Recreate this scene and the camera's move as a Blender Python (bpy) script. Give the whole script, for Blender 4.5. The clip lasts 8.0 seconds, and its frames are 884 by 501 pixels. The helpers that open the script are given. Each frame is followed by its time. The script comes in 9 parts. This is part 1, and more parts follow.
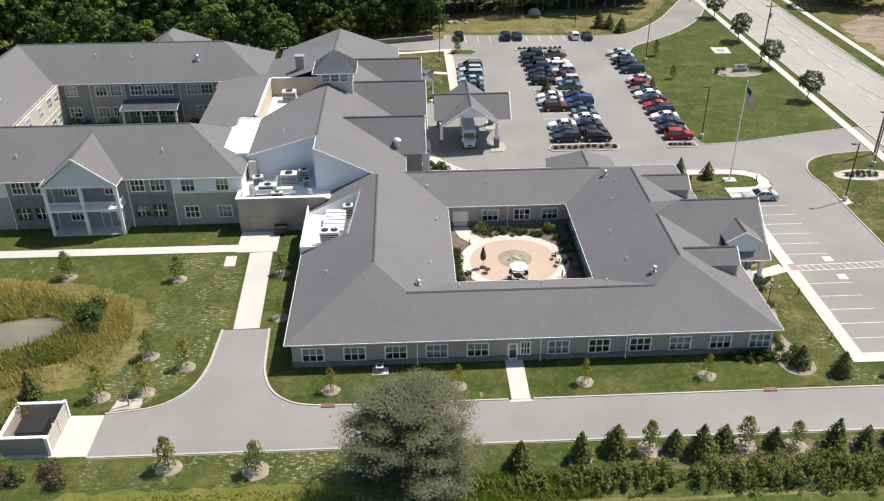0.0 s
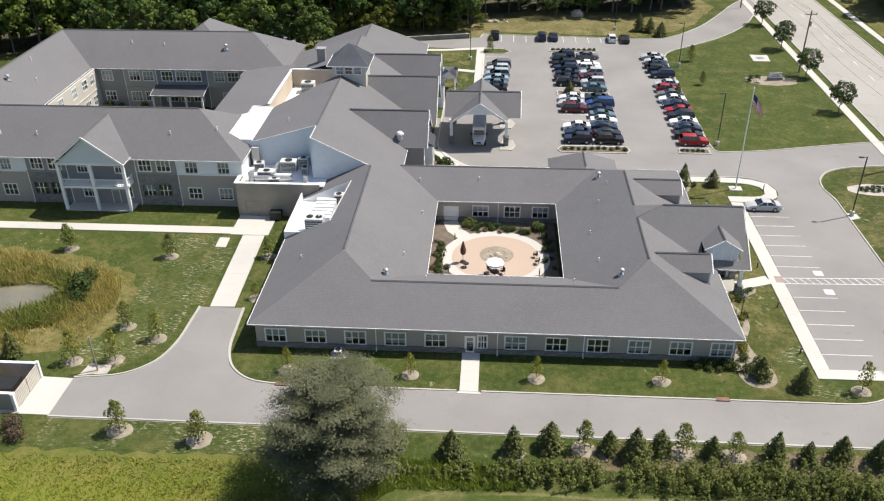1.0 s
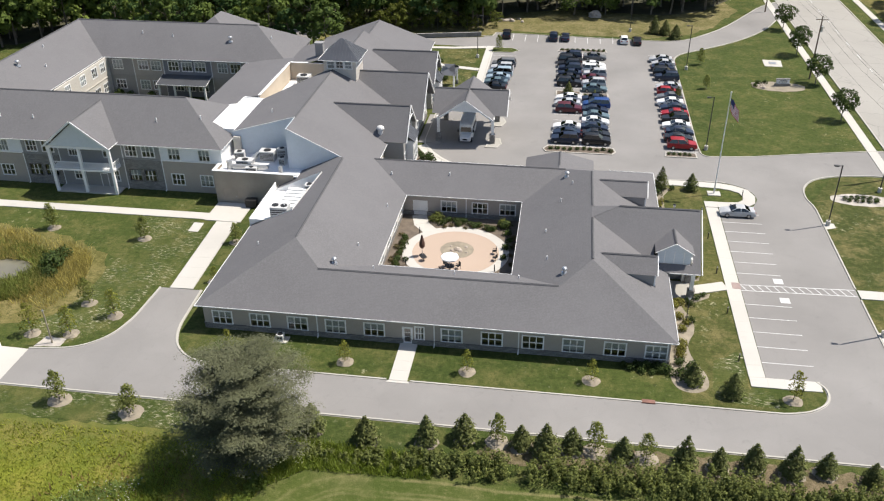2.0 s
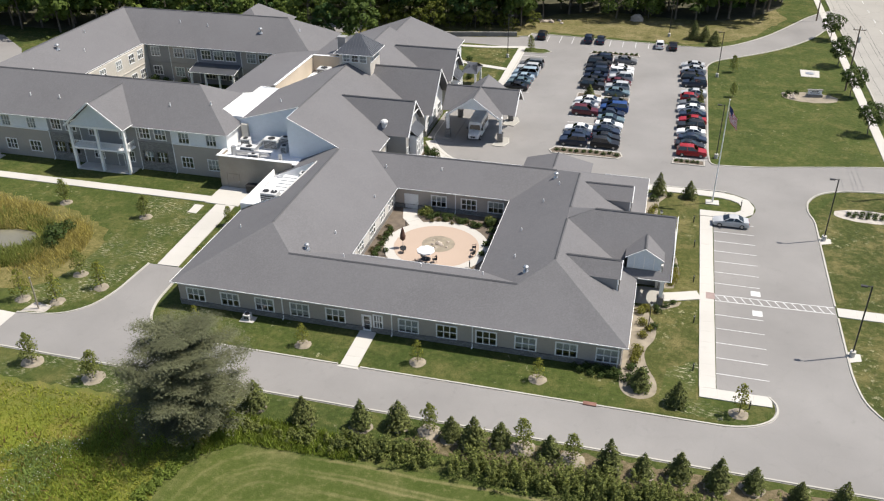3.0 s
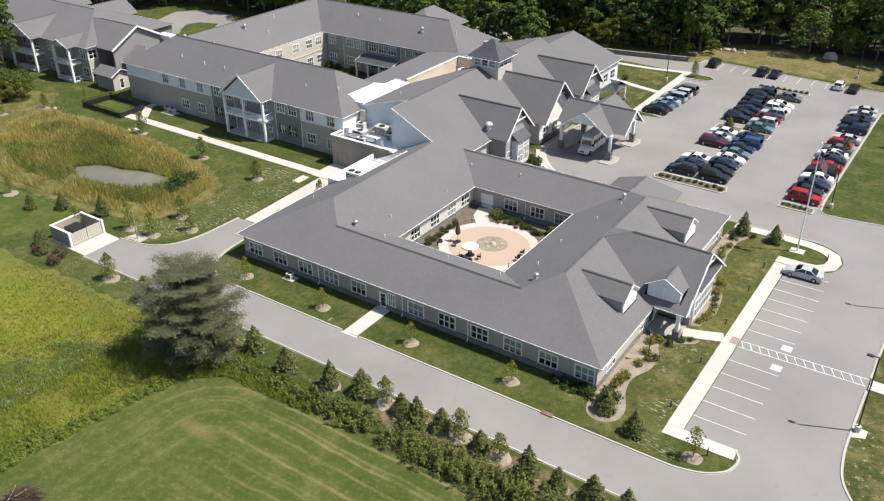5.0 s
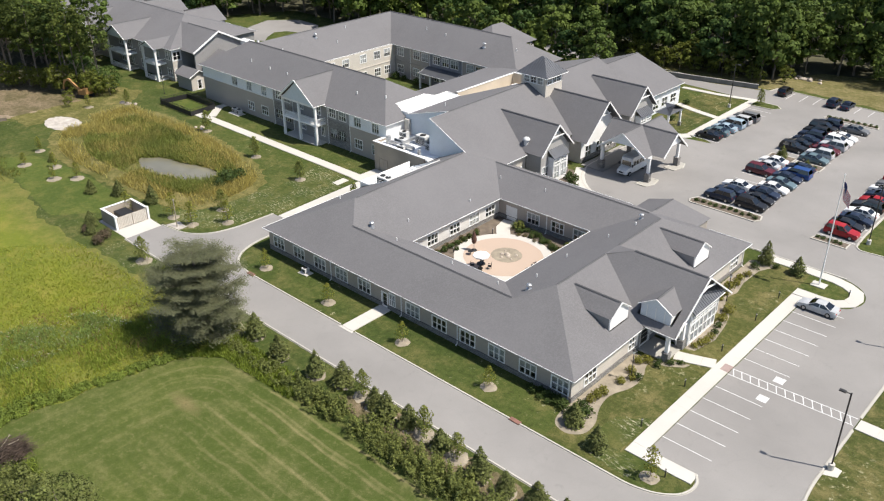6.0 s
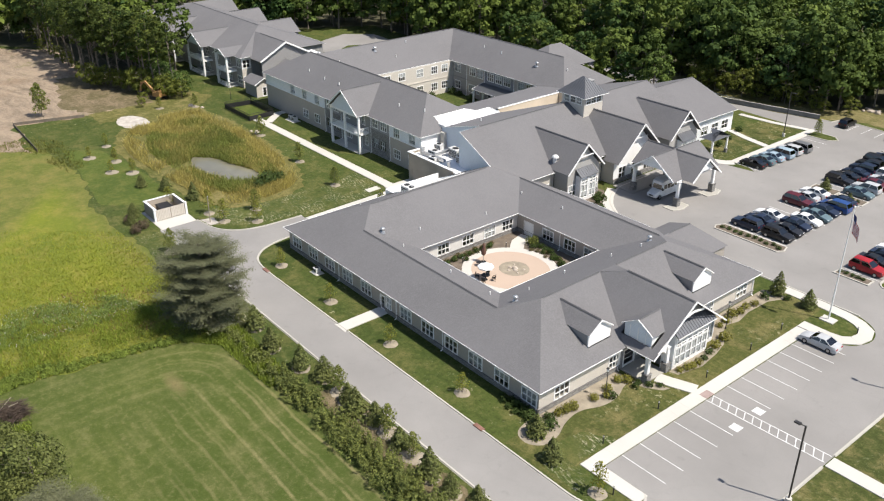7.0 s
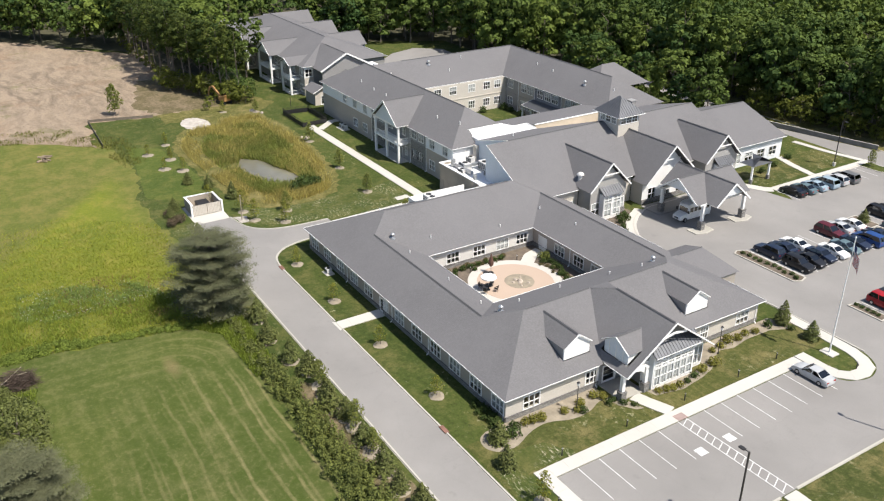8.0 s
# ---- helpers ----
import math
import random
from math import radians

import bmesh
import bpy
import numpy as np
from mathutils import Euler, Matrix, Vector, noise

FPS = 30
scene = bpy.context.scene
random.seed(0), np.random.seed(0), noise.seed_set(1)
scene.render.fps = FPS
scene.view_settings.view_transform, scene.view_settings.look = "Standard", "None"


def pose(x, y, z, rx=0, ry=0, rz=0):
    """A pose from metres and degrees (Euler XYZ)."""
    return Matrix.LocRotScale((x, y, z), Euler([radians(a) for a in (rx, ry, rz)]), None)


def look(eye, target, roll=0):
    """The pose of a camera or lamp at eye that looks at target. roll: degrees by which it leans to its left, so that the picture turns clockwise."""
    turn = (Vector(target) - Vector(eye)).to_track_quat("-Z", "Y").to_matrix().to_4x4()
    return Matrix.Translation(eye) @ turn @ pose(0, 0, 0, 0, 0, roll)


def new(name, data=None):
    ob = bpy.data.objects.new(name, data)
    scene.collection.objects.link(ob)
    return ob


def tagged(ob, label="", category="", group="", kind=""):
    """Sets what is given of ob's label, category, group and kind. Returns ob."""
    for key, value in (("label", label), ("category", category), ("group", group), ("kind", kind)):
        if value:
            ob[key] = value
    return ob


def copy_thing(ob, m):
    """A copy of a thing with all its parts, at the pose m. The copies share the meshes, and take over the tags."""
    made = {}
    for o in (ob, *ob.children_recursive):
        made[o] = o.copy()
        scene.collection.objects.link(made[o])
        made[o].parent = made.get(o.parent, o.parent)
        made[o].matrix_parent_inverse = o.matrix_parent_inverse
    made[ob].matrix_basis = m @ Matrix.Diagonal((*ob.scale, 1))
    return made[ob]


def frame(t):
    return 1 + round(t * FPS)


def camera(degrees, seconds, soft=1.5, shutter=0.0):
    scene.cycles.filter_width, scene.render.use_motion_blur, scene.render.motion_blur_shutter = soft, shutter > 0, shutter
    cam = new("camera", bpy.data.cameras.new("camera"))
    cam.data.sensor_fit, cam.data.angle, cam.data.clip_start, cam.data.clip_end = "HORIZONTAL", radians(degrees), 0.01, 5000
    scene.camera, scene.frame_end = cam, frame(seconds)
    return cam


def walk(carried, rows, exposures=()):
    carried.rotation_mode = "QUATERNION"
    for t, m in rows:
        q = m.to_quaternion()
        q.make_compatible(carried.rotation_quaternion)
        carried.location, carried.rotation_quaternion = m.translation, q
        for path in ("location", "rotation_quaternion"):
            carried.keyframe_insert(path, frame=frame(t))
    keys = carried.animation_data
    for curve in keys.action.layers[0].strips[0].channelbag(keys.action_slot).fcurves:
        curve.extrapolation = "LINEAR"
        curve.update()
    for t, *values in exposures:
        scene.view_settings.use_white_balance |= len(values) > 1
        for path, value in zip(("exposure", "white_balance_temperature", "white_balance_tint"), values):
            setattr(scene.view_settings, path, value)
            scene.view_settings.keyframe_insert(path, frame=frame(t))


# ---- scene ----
cam = camera(55.12, 8.0, 1.2)
ROWS = [
    (0, 0.054, 0.129, 56.079, -2.604, -30.78, 0.348),
    (0.5, 6.201, -0.835, 55.976, 0.54, -30.734, 0.363),
    (1, 12.448, -1.561, 55.947, 3.673, -30.706, 0.363),
    (1.5, 18.91, -1.902, 55.944, 6.351, -30.691, 0.406),
    (2, 25.459, -1.872, 56.014, 8.425, -30.727, 0.473),
    (3.5, 45.099, 0.013, 55.971, 19.111, -30.716, 0.466),
    (4, 51.537, 1.3, 56.011, 23.957, -30.763, 0.459),
    (4.5, 57.963, 2.979, 56.091, 29.344, -30.248, 0.412),
    (6, 76.23, 10.645, 55.888, 42.765, -28.295, 0.27),
    (6.5, 81.858, 14.114, 55.864, 46.789, -27.635, 0.252),
    (7, 87.221, 17.991, 55.883, 50.616, -26.985, 0.208),
    (7.5, 92.305, 22.188, 55.964, 54.379, -26.385, 0.161),
    (8, 97.068, 26.642, 56.082, 58.124, -25.861, 0.115),
]
walk(cam, [(t, pose(x, y, z, 90 + pitch, roll, yaw)) for t, x, y, z, yaw, pitch, roll in ROWS],
     exposures=[(0, 0.46), (2, 0.44), (3.5, 0.40), (4.5, 0.44), (6, 0.49), (8, 0.51)])

# ---- light: clear summer noon sky, sun from the east-north-east ----
SUN_TO = Vector((0.475, 0.205, 0.856)).normalized()
world = bpy.data.worlds.new("sky")
scene.world = world
world.use_nodes = True
wn = world.node_tree
sky = wn.nodes.new("ShaderNodeTexSky")
sky.sky_type, sky.sun_disc = "NISHITA", False
sky.sun_elevation = math.asin(SUN_TO.z)
sky.sun_rotation = math.atan2(SUN_TO.x, SUN_TO.y)
sky.air_density, sky.dust_density = 1.0, 1.2
wn.links.new(sky.outputs[0], wn.nodes["Background"].inputs[0])
wn.nodes["Background"].inputs[1].default_value = 0.1
sun = new("sun", bpy.data.lights.new("sun", "SUN"))
sun.data.energy, sun.data.angle, sun.data.color = 4.95, radians(0.6), (1.0, 0.935, 0.845)
sun.matrix_world = look(SUN_TO * 200, (0, 0, 0))

# ---- building kit ----


class Kit:
    """Collects vertices and faces for one mesh."""

    def __init__(self):
        self.v, self.f = [], []

    def face(self, *pts):
        n = len(self.v)
        self.v.extend(tuple(p) for p in pts)
        self.f.append(tuple(range(n, n + len(pts))))
        return self

    def box(self, x0, x1, y0, y1, z0, z1):
        n = len(self.v)
        self.v += [(x0, y0, z0), (x1, y0, z0), (x1, y1, z0), (x0, y1, z0), (x0, y0, z1), (x1, y0, z1), (x1, y1, z1), (x0, y1, z1)]
        self.f += [tuple(n + k for k in q) for q in ((0, 3, 2, 1), (4, 5, 6, 7), (0, 1, 5, 4), (1, 2, 6, 5), (2, 3, 7, 6), (3, 0, 4, 7))]
        return self

    def block(self, poly, z0, z1):
        """A prism over a counter-clockwise outline."""
        n, k = len(self.v), len(poly)
        self.v += [(x, y, z0) for x, y in poly] + [(x, y, z1) for x, y in poly]
        self.f.append(tuple(n + i for i in reversed(range(k))))
        self.f.append(tuple(n + k + i for i in range(k)))
        for i in range(k):
            j = (i + 1) % k
            self.f.append((n + i, n + j, n + k + j, n + k + i))
        return self

    def path(self, pts, r, sides=5):
        """One round bar along a line of points."""
        n = len(self.v)
        for i, p in enumerate(pts):
            d = (Vector(pts[min(i + 1, len(pts) - 1)]) - Vector(pts[max(i - 1, 0)])).normalized()
            a = d.cross(Vector((0, 0, 1))).normalized()
            b = d.cross(a)
            self.v += [tuple(Vector(p) + (a * math.cos(6.2832 * k / sides) + b * math.sin(6.2832 * k / sides)) * r) for k in range(sides)]
        for i in range(len(pts) - 1):
            for k in range(sides):
                j = (k + 1) % sides
                self.f.append((n + i * sides + k, n + i * sides + j, n + (i + 1) * sides + j, n + (i + 1) * sides + k))
        return self

    def tube(self, p, q, r0, r1=None, sides=8, caps=True):
        p, q = Vector(p), Vector(q)
        r1 = r0 if r1 is None else r1
        d = (q - p).normalized()
        a = d.orthogonal().normalized()
        b = d.cross(a)
        n = len(self.v)
        for c, r in ((p, r0), (q, r1)):
            for i in range(sides):
                w = 2 * math.pi * i / sides
                self.v.append(tuple(c + a * (r * math.cos(w)) + b * (r * math.sin(w))))
        for i in range(sides):
            j = (i + 1) % sides
            self.f.append((n + i, n + j, n + sides + j, n + sides + i))
        if caps:
            self.f.append(tuple(n + i for i in reversed(range(sides))))
            self.f.append(tuple(n + sides + i for i in range(sides)))
        return self

    def bar(self, p, q, w, h):
        """A square bar from p to q, w across and h deep."""
        p, q = Vector(p), Vector(q)
        d = (q - p).normalized()
        s = d.cross(Vector((0, 0, 1)))
        s = Vector((1, 0, 0)) if s.length < 1e-4 else s.normalized()
        u = s.cross(d).normalized()
        n = len(self.v)
        for c in (p, q):
            for i, j in ((-1, -1), (1, -1), (1, 1), (-1, 1)):
                self.v.append(tuple(c + s * (i * w / 2) + u * (j * h / 2)))
        self.f += [tuple(n + k for k in f) for f in ((0, 1, 2, 3), (7, 6, 5, 4), (0, 4, 5, 1), (1, 5, 6, 2), (2, 6, 7, 3), (3, 7, 4, 0))]
        return self

    def dome(self, c, rx, ry, rz, rings=5, sides=10, low=0.0):
        n = len(self.v)
        for i in range(rings):
            e = low + (math.pi / 2 - low) * i / rings
            for j in range(sides):
                w = 2 * math.pi * j / sides
                self.v.append((c[0] + rx * math.cos(e) * math.cos(w), c[1] + ry * math.cos(e) * math.sin(w), c[2] + rz * math.sin(e)))
        self.v.append((c[0], c[1], c[2] + rz))
        for i in range(rings - 1):
            for j in range(sides):
                k = (j + 1) % sides
                self.f.append((n + i * sides + j, n + i * sides + k, n + (i + 1) * sides + k, n + (i + 1) * sides + j))
        for j in range(sides):
            self.f.append((n + (rings - 1) * sides + j, n + (rings - 1) * sides + (j + 1) % sides, n + rings * sides))
        self.f.append(tuple(n + j for j in reversed(range(sides))))
        return self

    def mesh(self, name, material):
        me = bpy.data.meshes.new(name)
        me.from_pydata(self.v, [], self.f)
        me.materials.append(material)
        return me


def world_of(o):
    return o.matrix_basis.copy() if o.parent is None else world_of(o.parent) @ o.matrix_parent_inverse @ o.matrix_basis


def put(ob, parent):
    ob.parent = parent
    ob.matrix_parent_inverse = world_of(parent).inverted()
    return ob


def part(name, kit, material, parent, label=""):
    """One mesh in world places, under a thing or a part."""
    me = kit if isinstance(kit, bpy.types.Mesh) else kit.mesh(name, material)
    ob = new(name, me)
    put(ob, parent)
    return tagged(ob, label)


def thing(name, at, label, category, group="", kind=""):
    e = new(name)
    e.empty_display_size = 0.5
    e.matrix_basis = at if isinstance(at, Matrix) else Matrix.Translation(at)
    return tagged(e, label, category, group, kind)


def solid(name, kit, material, label, category, group="", kind=""):
    return tagged(new(name, kit.mesh(name, material)), label, category, group, kind)


# ---- materials ----


def nodes_of(name):
    m = bpy.data.materials.new(name)
    m.use_nodes = True
    t = m.node_tree
    return m, t, t.nodes["Principled BSDF"]


def add_node(t, kind, **values):
    n = t.nodes.new(kind)
    for k, v in values.items():
        n.inputs[k].default_value = v
    return n


def noise_of(t, vec, scale, detail=4.0, rough=0.55):
    n = add_node(t, "ShaderNodeTexNoise", Scale=scale, Detail=detail, Roughness=rough)
    t.links.new(vec, n.inputs["Vector"])
    return n.outputs["Fac"]


def mapped(t, fac, lo, hi, a=0.0, b=1.0):
    n = t.nodes.new("ShaderNodeMapRange")
    n.clamp = True
    t.links.new(fac, n.inputs["Value"])
    for k, v in zip(("From Min", "From Max", "To Min", "To Max"), (lo, hi, a, b)):
        n.inputs[k].default_value = v
    return n.outputs["Result"]


def blend(t, fac, a, b, how="MIX"):
    n = t.nodes.new("ShaderNodeMix")
    n.data_type, n.blend_type = "RGBA", how
    for i, s in ((0, fac), (6, a), (7, b)):
        if isinstance(s, (int, float)):
            n.inputs[i].default_value = s
        elif isinstance(s, tuple):
            n.inputs[i].default_value = (*s, 1.0) if len(s) == 3 else s
        else:
            t.links.new(s, n.inputs[i])
    return n.outputs[2]


def calc(t, how, a, b=0.0):
    n = t.nodes.new("ShaderNodeMath")
    n.operation = how
    for i, s in ((0, a), (1, b)):
        if isinstance(s, (int, float)):
            n.inputs[i].default_value = s
        else:
            t.links.new(s, n.inputs[i])
    return n.outputs[0]


def bumped(t, p, height, strength, distance=0.02):
    n = add_node(t, "ShaderNodeBump", Strength=strength, Distance=distance)
    t.links.new(height, n.inputs["Height"])
    t.links.new(n.outputs[0], p.inputs["Normal"])


def place(t):
    g = t.nodes.new("ShaderNodeNewGeometry")
    return g.outputs["Position"]


def axes(t, vec):
    n = t.nodes.new("ShaderNodeSeparateXYZ")
    t.links.new(vec, n.inputs[0])
    return n.outputs


def shade(c, k):
    return tuple(min(1.0, x * k) for x in c)


def plain(name, color, rough=0.7, fine=8.0, wide=0.5, amount=0.18, metal=0.0, bump=0.15, gloss=0.5):
    """Painted, cast or poured stuff with grain and broad unevenness."""
    m, t, p = nodes_of(name)
    pos = place(t)
    a = noise_of(t, pos, fine)
    b = noise_of(t, pos, wide, 3.0)
    c = blend(t, mapped(t, b, 0.3, 0.7), shade(color, 1 - amount), shade(color, 1 + amount))
    c = blend(t, mapped(t, a, 0.35, 0.7, 0.0, 0.5), c, shade(color, 1 - amount * 0.8))
    t.links.new(c, p.inputs["Base Color"])
    p.inputs["Roughness"].default_value, p.inputs["Metallic"].default_value = rough, metal
    p.inputs["Specular IOR Level"].default_value = gloss
    if bump:
        bumped(t, p, a, bump)
    return m


def shingles(name, color):
    """Asphalt shingles: courses by height, single tabs, weathered patches."""
    m, t, p = nodes_of(name)
    pos = place(t)
    x, y, z = axes(t, pos)
    course = calc(t, "FLOOR", calc(t, "DIVIDE", z, 0.075))
    comb = t.nodes.new("ShaderNodeCombineXYZ")
    stagger = calc(t, "MULTIPLY", course, 0.37)
    t.links.new(calc(t, "ADD", calc(t, "MULTIPLY", calc(t, "ADD", x, y), 1.0), stagger), comb.inputs[0])
    t.links.new(calc(t, "SUBTRACT", x, y), comb.inputs[1])
    t.links.new(calc(t, "MULTIPLY", course, 0.5), comb.inputs[2])
    tab = noise_of(t, comb.outputs[0], 3.2, 1.0)
    grain = noise_of(t, pos, 14.0, 3.0)
    wide = noise_of(t, pos, 0.11, 4.0)
    c = blend(t, mapped(t, tab, 0.36, 0.64), shade(color, 0.91), shade(color, 1.09))
    c = blend(t, mapped(t, grain, 0.42, 0.62, 0.0, 0.28), c, shade(color, 0.72))
    c = blend(t, mapped(t, noise_of(t, pos, 0.6, 5.0, 0.7), 0.42, 0.64, 0.0, 0.35), c, shade(color, 0.84))
    c = blend(t, mapped(t, wide, 0.35, 0.7, 0.0, 0.5), c, shade(color, 1.12))
    t.links.new(c, p.inputs["Base Color"])
    p.inputs["Roughness"].default_value = 0.9
    p.inputs["Specular IOR Level"].default_value = 0.3
    bumped(t, p, calc(t, "ADD", calc(t, "FRACT", calc(t, "DIVIDE", z, 0.075)), calc(t, "MULTIPLY", grain, 0.8)), 0.5, 0.012)
    return m


def lapped(name, color, lap=0.16):
    """Horizontal lap siding."""
    m, t, p = nodes_of(name)
    pos = place(t)
    x, y, z = axes(t, pos)
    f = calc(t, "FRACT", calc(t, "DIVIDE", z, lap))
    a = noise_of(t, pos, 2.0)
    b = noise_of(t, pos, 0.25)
    # the thin shade line at each lap is put into the colour
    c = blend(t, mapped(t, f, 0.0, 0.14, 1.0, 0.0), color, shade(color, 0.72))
    c = blend(t, mapped(t, b, 0.35, 0.7, 0.0, 0.35), c, shade(color, 0.82))
    c = blend(t, mapped(t, a, 0.4, 0.7, 0.0, 0.3), c, shade(color, 1.12))
    t.links.new(c, p.inputs["Base Color"])
    p.inputs["Roughness"].default_value = 0.6
    bumped(t, p, f, 0.6, 0.02)
    return m


def ledge_stone(name, c1, c2):
    """Coursed grey ledge stone."""
    m, t, p = nodes_of(name)
    pos = place(t)
    x, y, z = axes(t, pos)
    comb = t.nodes.new("ShaderNodeCombineXYZ")
    t.links.new(calc(t, "ADD", x, y), comb.inputs[0])
    t.links.new(z, comb.inputs[1])
    br = add_node(t, "ShaderNodeTexBrick", Scale=1.0)
    br.inputs["Brick Width"].default_value, br.inputs["Row Height"].default_value = 0.46, 0.17
    br.inputs["Mortar Size"].default_value = 0.014
    br.inputs["Color1"].default_value, br.inputs["Color2"].default_value = (*c1, 1), (*c2, 1)
    br.inputs["Mortar"].default_value = (*shade(c1, 0.45), 1)
    t.links.new(comb.outputs[0], br.inputs["Vector"])
    a = noise_of(t, pos, 6.0)
    c = blend(t, mapped(t, a, 0.3, 0.7), br.outputs["Color"], shade(c2, 1.25))
    c = blend(t, 0.55, c, br.outputs["Color"])
    t.links.new(c, p.inputs["Base Color"])
    p.inputs["Roughness"].default_value = 0.85
    bumped(t, p, calc(t, "ADD", calc(t, "MULTIPLY", br.outputs["Fac"], -1.0), calc(t, "MULTIPLY", a, 0.6)), 0.7, 0.04)
    return m


def glass(name, tint):
    """A clear window pane: light passes through, the sky is mirrored at grazing angles."""
    m, t, p = nodes_of(name)
    t.nodes.remove(p)
    clear = t.nodes.new("ShaderNodeBsdfTransparent")
    clear.inputs["Color"].default_value = (*tint, 1)
    shine = add_node(t, "ShaderNodeBsdfGlossy", Roughness=0.03)
    wave = add_node(t, "ShaderNodeBump", Strength=0.04, Distance=0.05)
    t.links.new(noise_of(t, place(t), 0.7, 2.0), wave.inputs["Height"])
    t.links.new(wave.outputs[0], shine.inputs["Normal"])
    edge = add_node(t, "ShaderNodeFresnel", IOR=2.1)
    mx = t.nodes.new("ShaderNodeMixShader")
    t.links.new(edge.outputs[0], mx.inputs[0])
    t.links.new(clear.outputs[0], mx.inputs[1])
    t.links.new(shine.outputs[0], mx.inputs[2])
    t.links.new(mx.outputs[0], t.nodes["Material Output"].inputs["Surface"])
    return m


def rows_of(t, pos):
    """Coordinates drawn out along the old cutting rows."""
    q = t.nodes.new("ShaderNodeMapping")
    q.inputs["Scale"].default_value, q.inputs["Rotation"].default_value = (0.06, 0.8, 1.0), (0, 0, 0.6435)
    t.links.new(pos, q.inputs["Vector"])
    return q.outputs[0]


def lawn(name, base, dry, dark, fleck=0.66, stripes=False, wide=0.035, straw=0.0, edge=None, rough=1.0, patchy=0.8):
    """Grass: broad tone, clumps, dry flecks; mowing bands on the field; a soft change to other grass at the meadow's edge."""
    m, t, p = nodes_of(name)
    pos = place(t)
    x, y, z = axes(t, pos)
    a = noise_of(t, pos, 1.4, 7.0, 0.8)
    b = noise_of(t, pos, wide, 5.0, 0.6)
    d = noise_of(t, pos, 0.28, 6.0, 0.7)
    g = noise_of(t, pos, 7.0, 3.0, 0.7)
    c = blend(t, mapped(t, b, 0.38, 0.62), dark, base)
    c = blend(t, mapped(t, d, 0.47, 0.66, 0.0, patchy), c, dry)
    e = noise_of(t, pos, 1.3, 6.0, 0.75)
    if edge:
        # an older straight cut bounds the bright growth on one side, the lawn on the other
        warp = calc(t, "MULTIPLY", calc(t, "SUBTRACT", noise_of(t, pos, 0.12, 5.0, 0.65), 0.5), 9.0)
        side = calc(t, "ADD", calc(t, "MULTIPLY", calc(t, "ADD", x, 31.6), 0.6), calc(t, "MULTIPLY", calc(t, "SUBTRACT", y, 30.0), 0.8))
        k = mapped(t, calc(t, "ADD", side, calc(t, "MULTIPLY", warp, 0.35)), -1.2, 2.2)
        k = calc(t, "MULTIPLY", k, mapped(t, calc(t, "ADD", y, calc(t, "MULTIPLY", warp, 0.5)), 54.0, 48.0))
        k = calc(t, "MULTIPLY", k, mapped(t, calc(t, "ADD", x, warp), -17.0, -9.0, 1.0, 0.55))
        swath = noise_of(t, rows_of(t, pos), 0.5, 4.0, 0.6)
        c = blend(t, mapped(t, swath, 0.4, 0.62, 0.0, 0.4), c, dark)
        c = blend(t, k, blend(t, mapped(t, d, 0.42, 0.62), edge[0], edge[1]), c)
    if stripes:
        wob = calc(t, "MULTIPLY", noise_of(t, pos, 0.10, 2.0), 1.6)
        u = calc(t, "MAXIMUM", calc(t, "SUBTRACT", 10.0, x), 0.0)
        v = calc(t, "MAXIMUM", calc(t, "SUBTRACT", y, 43.5), 0.0)
        r = calc(t, "SQRT", calc(t, "ADD", calc(t, "MULTIPLY", u, u), calc(t, "MULTIPLY", v, v)))
        r = calc(t, "ADD", r, calc(t, "MULTIPLY", calc(t, "MINIMUM", calc(t, "SUBTRACT", y, 43.5), 0.0), calc(t, "GREATER_THAN", x, 10.0)))
        r = calc(t, "ADD", r, wob)
        ring = t.nodes.new("ShaderNodeCombineXYZ")
        t.links.new(r, ring.inputs[0])
        uneven = mapped(t, noise_of(t, ring.outputs[0], 0.55, 3.0, 0.6), 0.38, 0.58, 0.45, 1.0)
        w = calc(t, "SINE", calc(t, "MULTIPLY", r, 3.1))
        w2 = calc(t, "SINE", calc(t, "MULTIPLY", r, 8.3))
        band = calc(t, "MULTIPLY", mapped(t, calc(t, "ADD", w, calc(t, "MULTIPLY", w2, 0.6)), 0.35, 1.5), uneven)
        keep = calc(t, "MULTIPLY", mapped(t, noise_of(t, pos, 0.15, 6.0, 0.75), 0.34, 0.58), mapped(t, calc(t, "ADD", calc(t, "MULTIPLY", x, 0.5), y), 42.0, 60.0, 0.12, 1.0))
        c = blend(t, calc(t, "MULTIPLY", calc(t, "MULTIPLY", band, keep), 0.85), c, dry)
        c = blend(t, calc(t, "MULTIPLY", mapped(t, noise_of(t, pos, 0.11, 5.0, 0.7), 0.54, 0.68), 0.28), c, shade(dry, 0.85))
        c = blend(t, calc(t, "MULTIPLY", mapped(t, w, -1.0, 0.3, 0.5, 0.0), uneven), c, dark)
        # scuffed brown turf where the mower turns
        ex, ey = calc(t, "MULTIPLY", calc(t, "SUBTRACT", x, 8.6), 0.42), calc(t, "SUBTRACT", y, 44.0)
        far = calc(t, "SQRT", calc(t, "ADD", calc(t, "MULTIPLY", ex, ex), calc(t, "MULTIPLY", ey, ey)))
        far = calc(t, "ADD", far, calc(t, "MULTIPLY", calc(t, "SUBTRACT", noise_of(t, pos, 0.7, 5.0, 0.7), 0.5), 2.6))
        c = blend(t, mapped(t, far, 0.0, 1.2, 0.6, 0.0), c, (0.23, 0.175, 0.088))
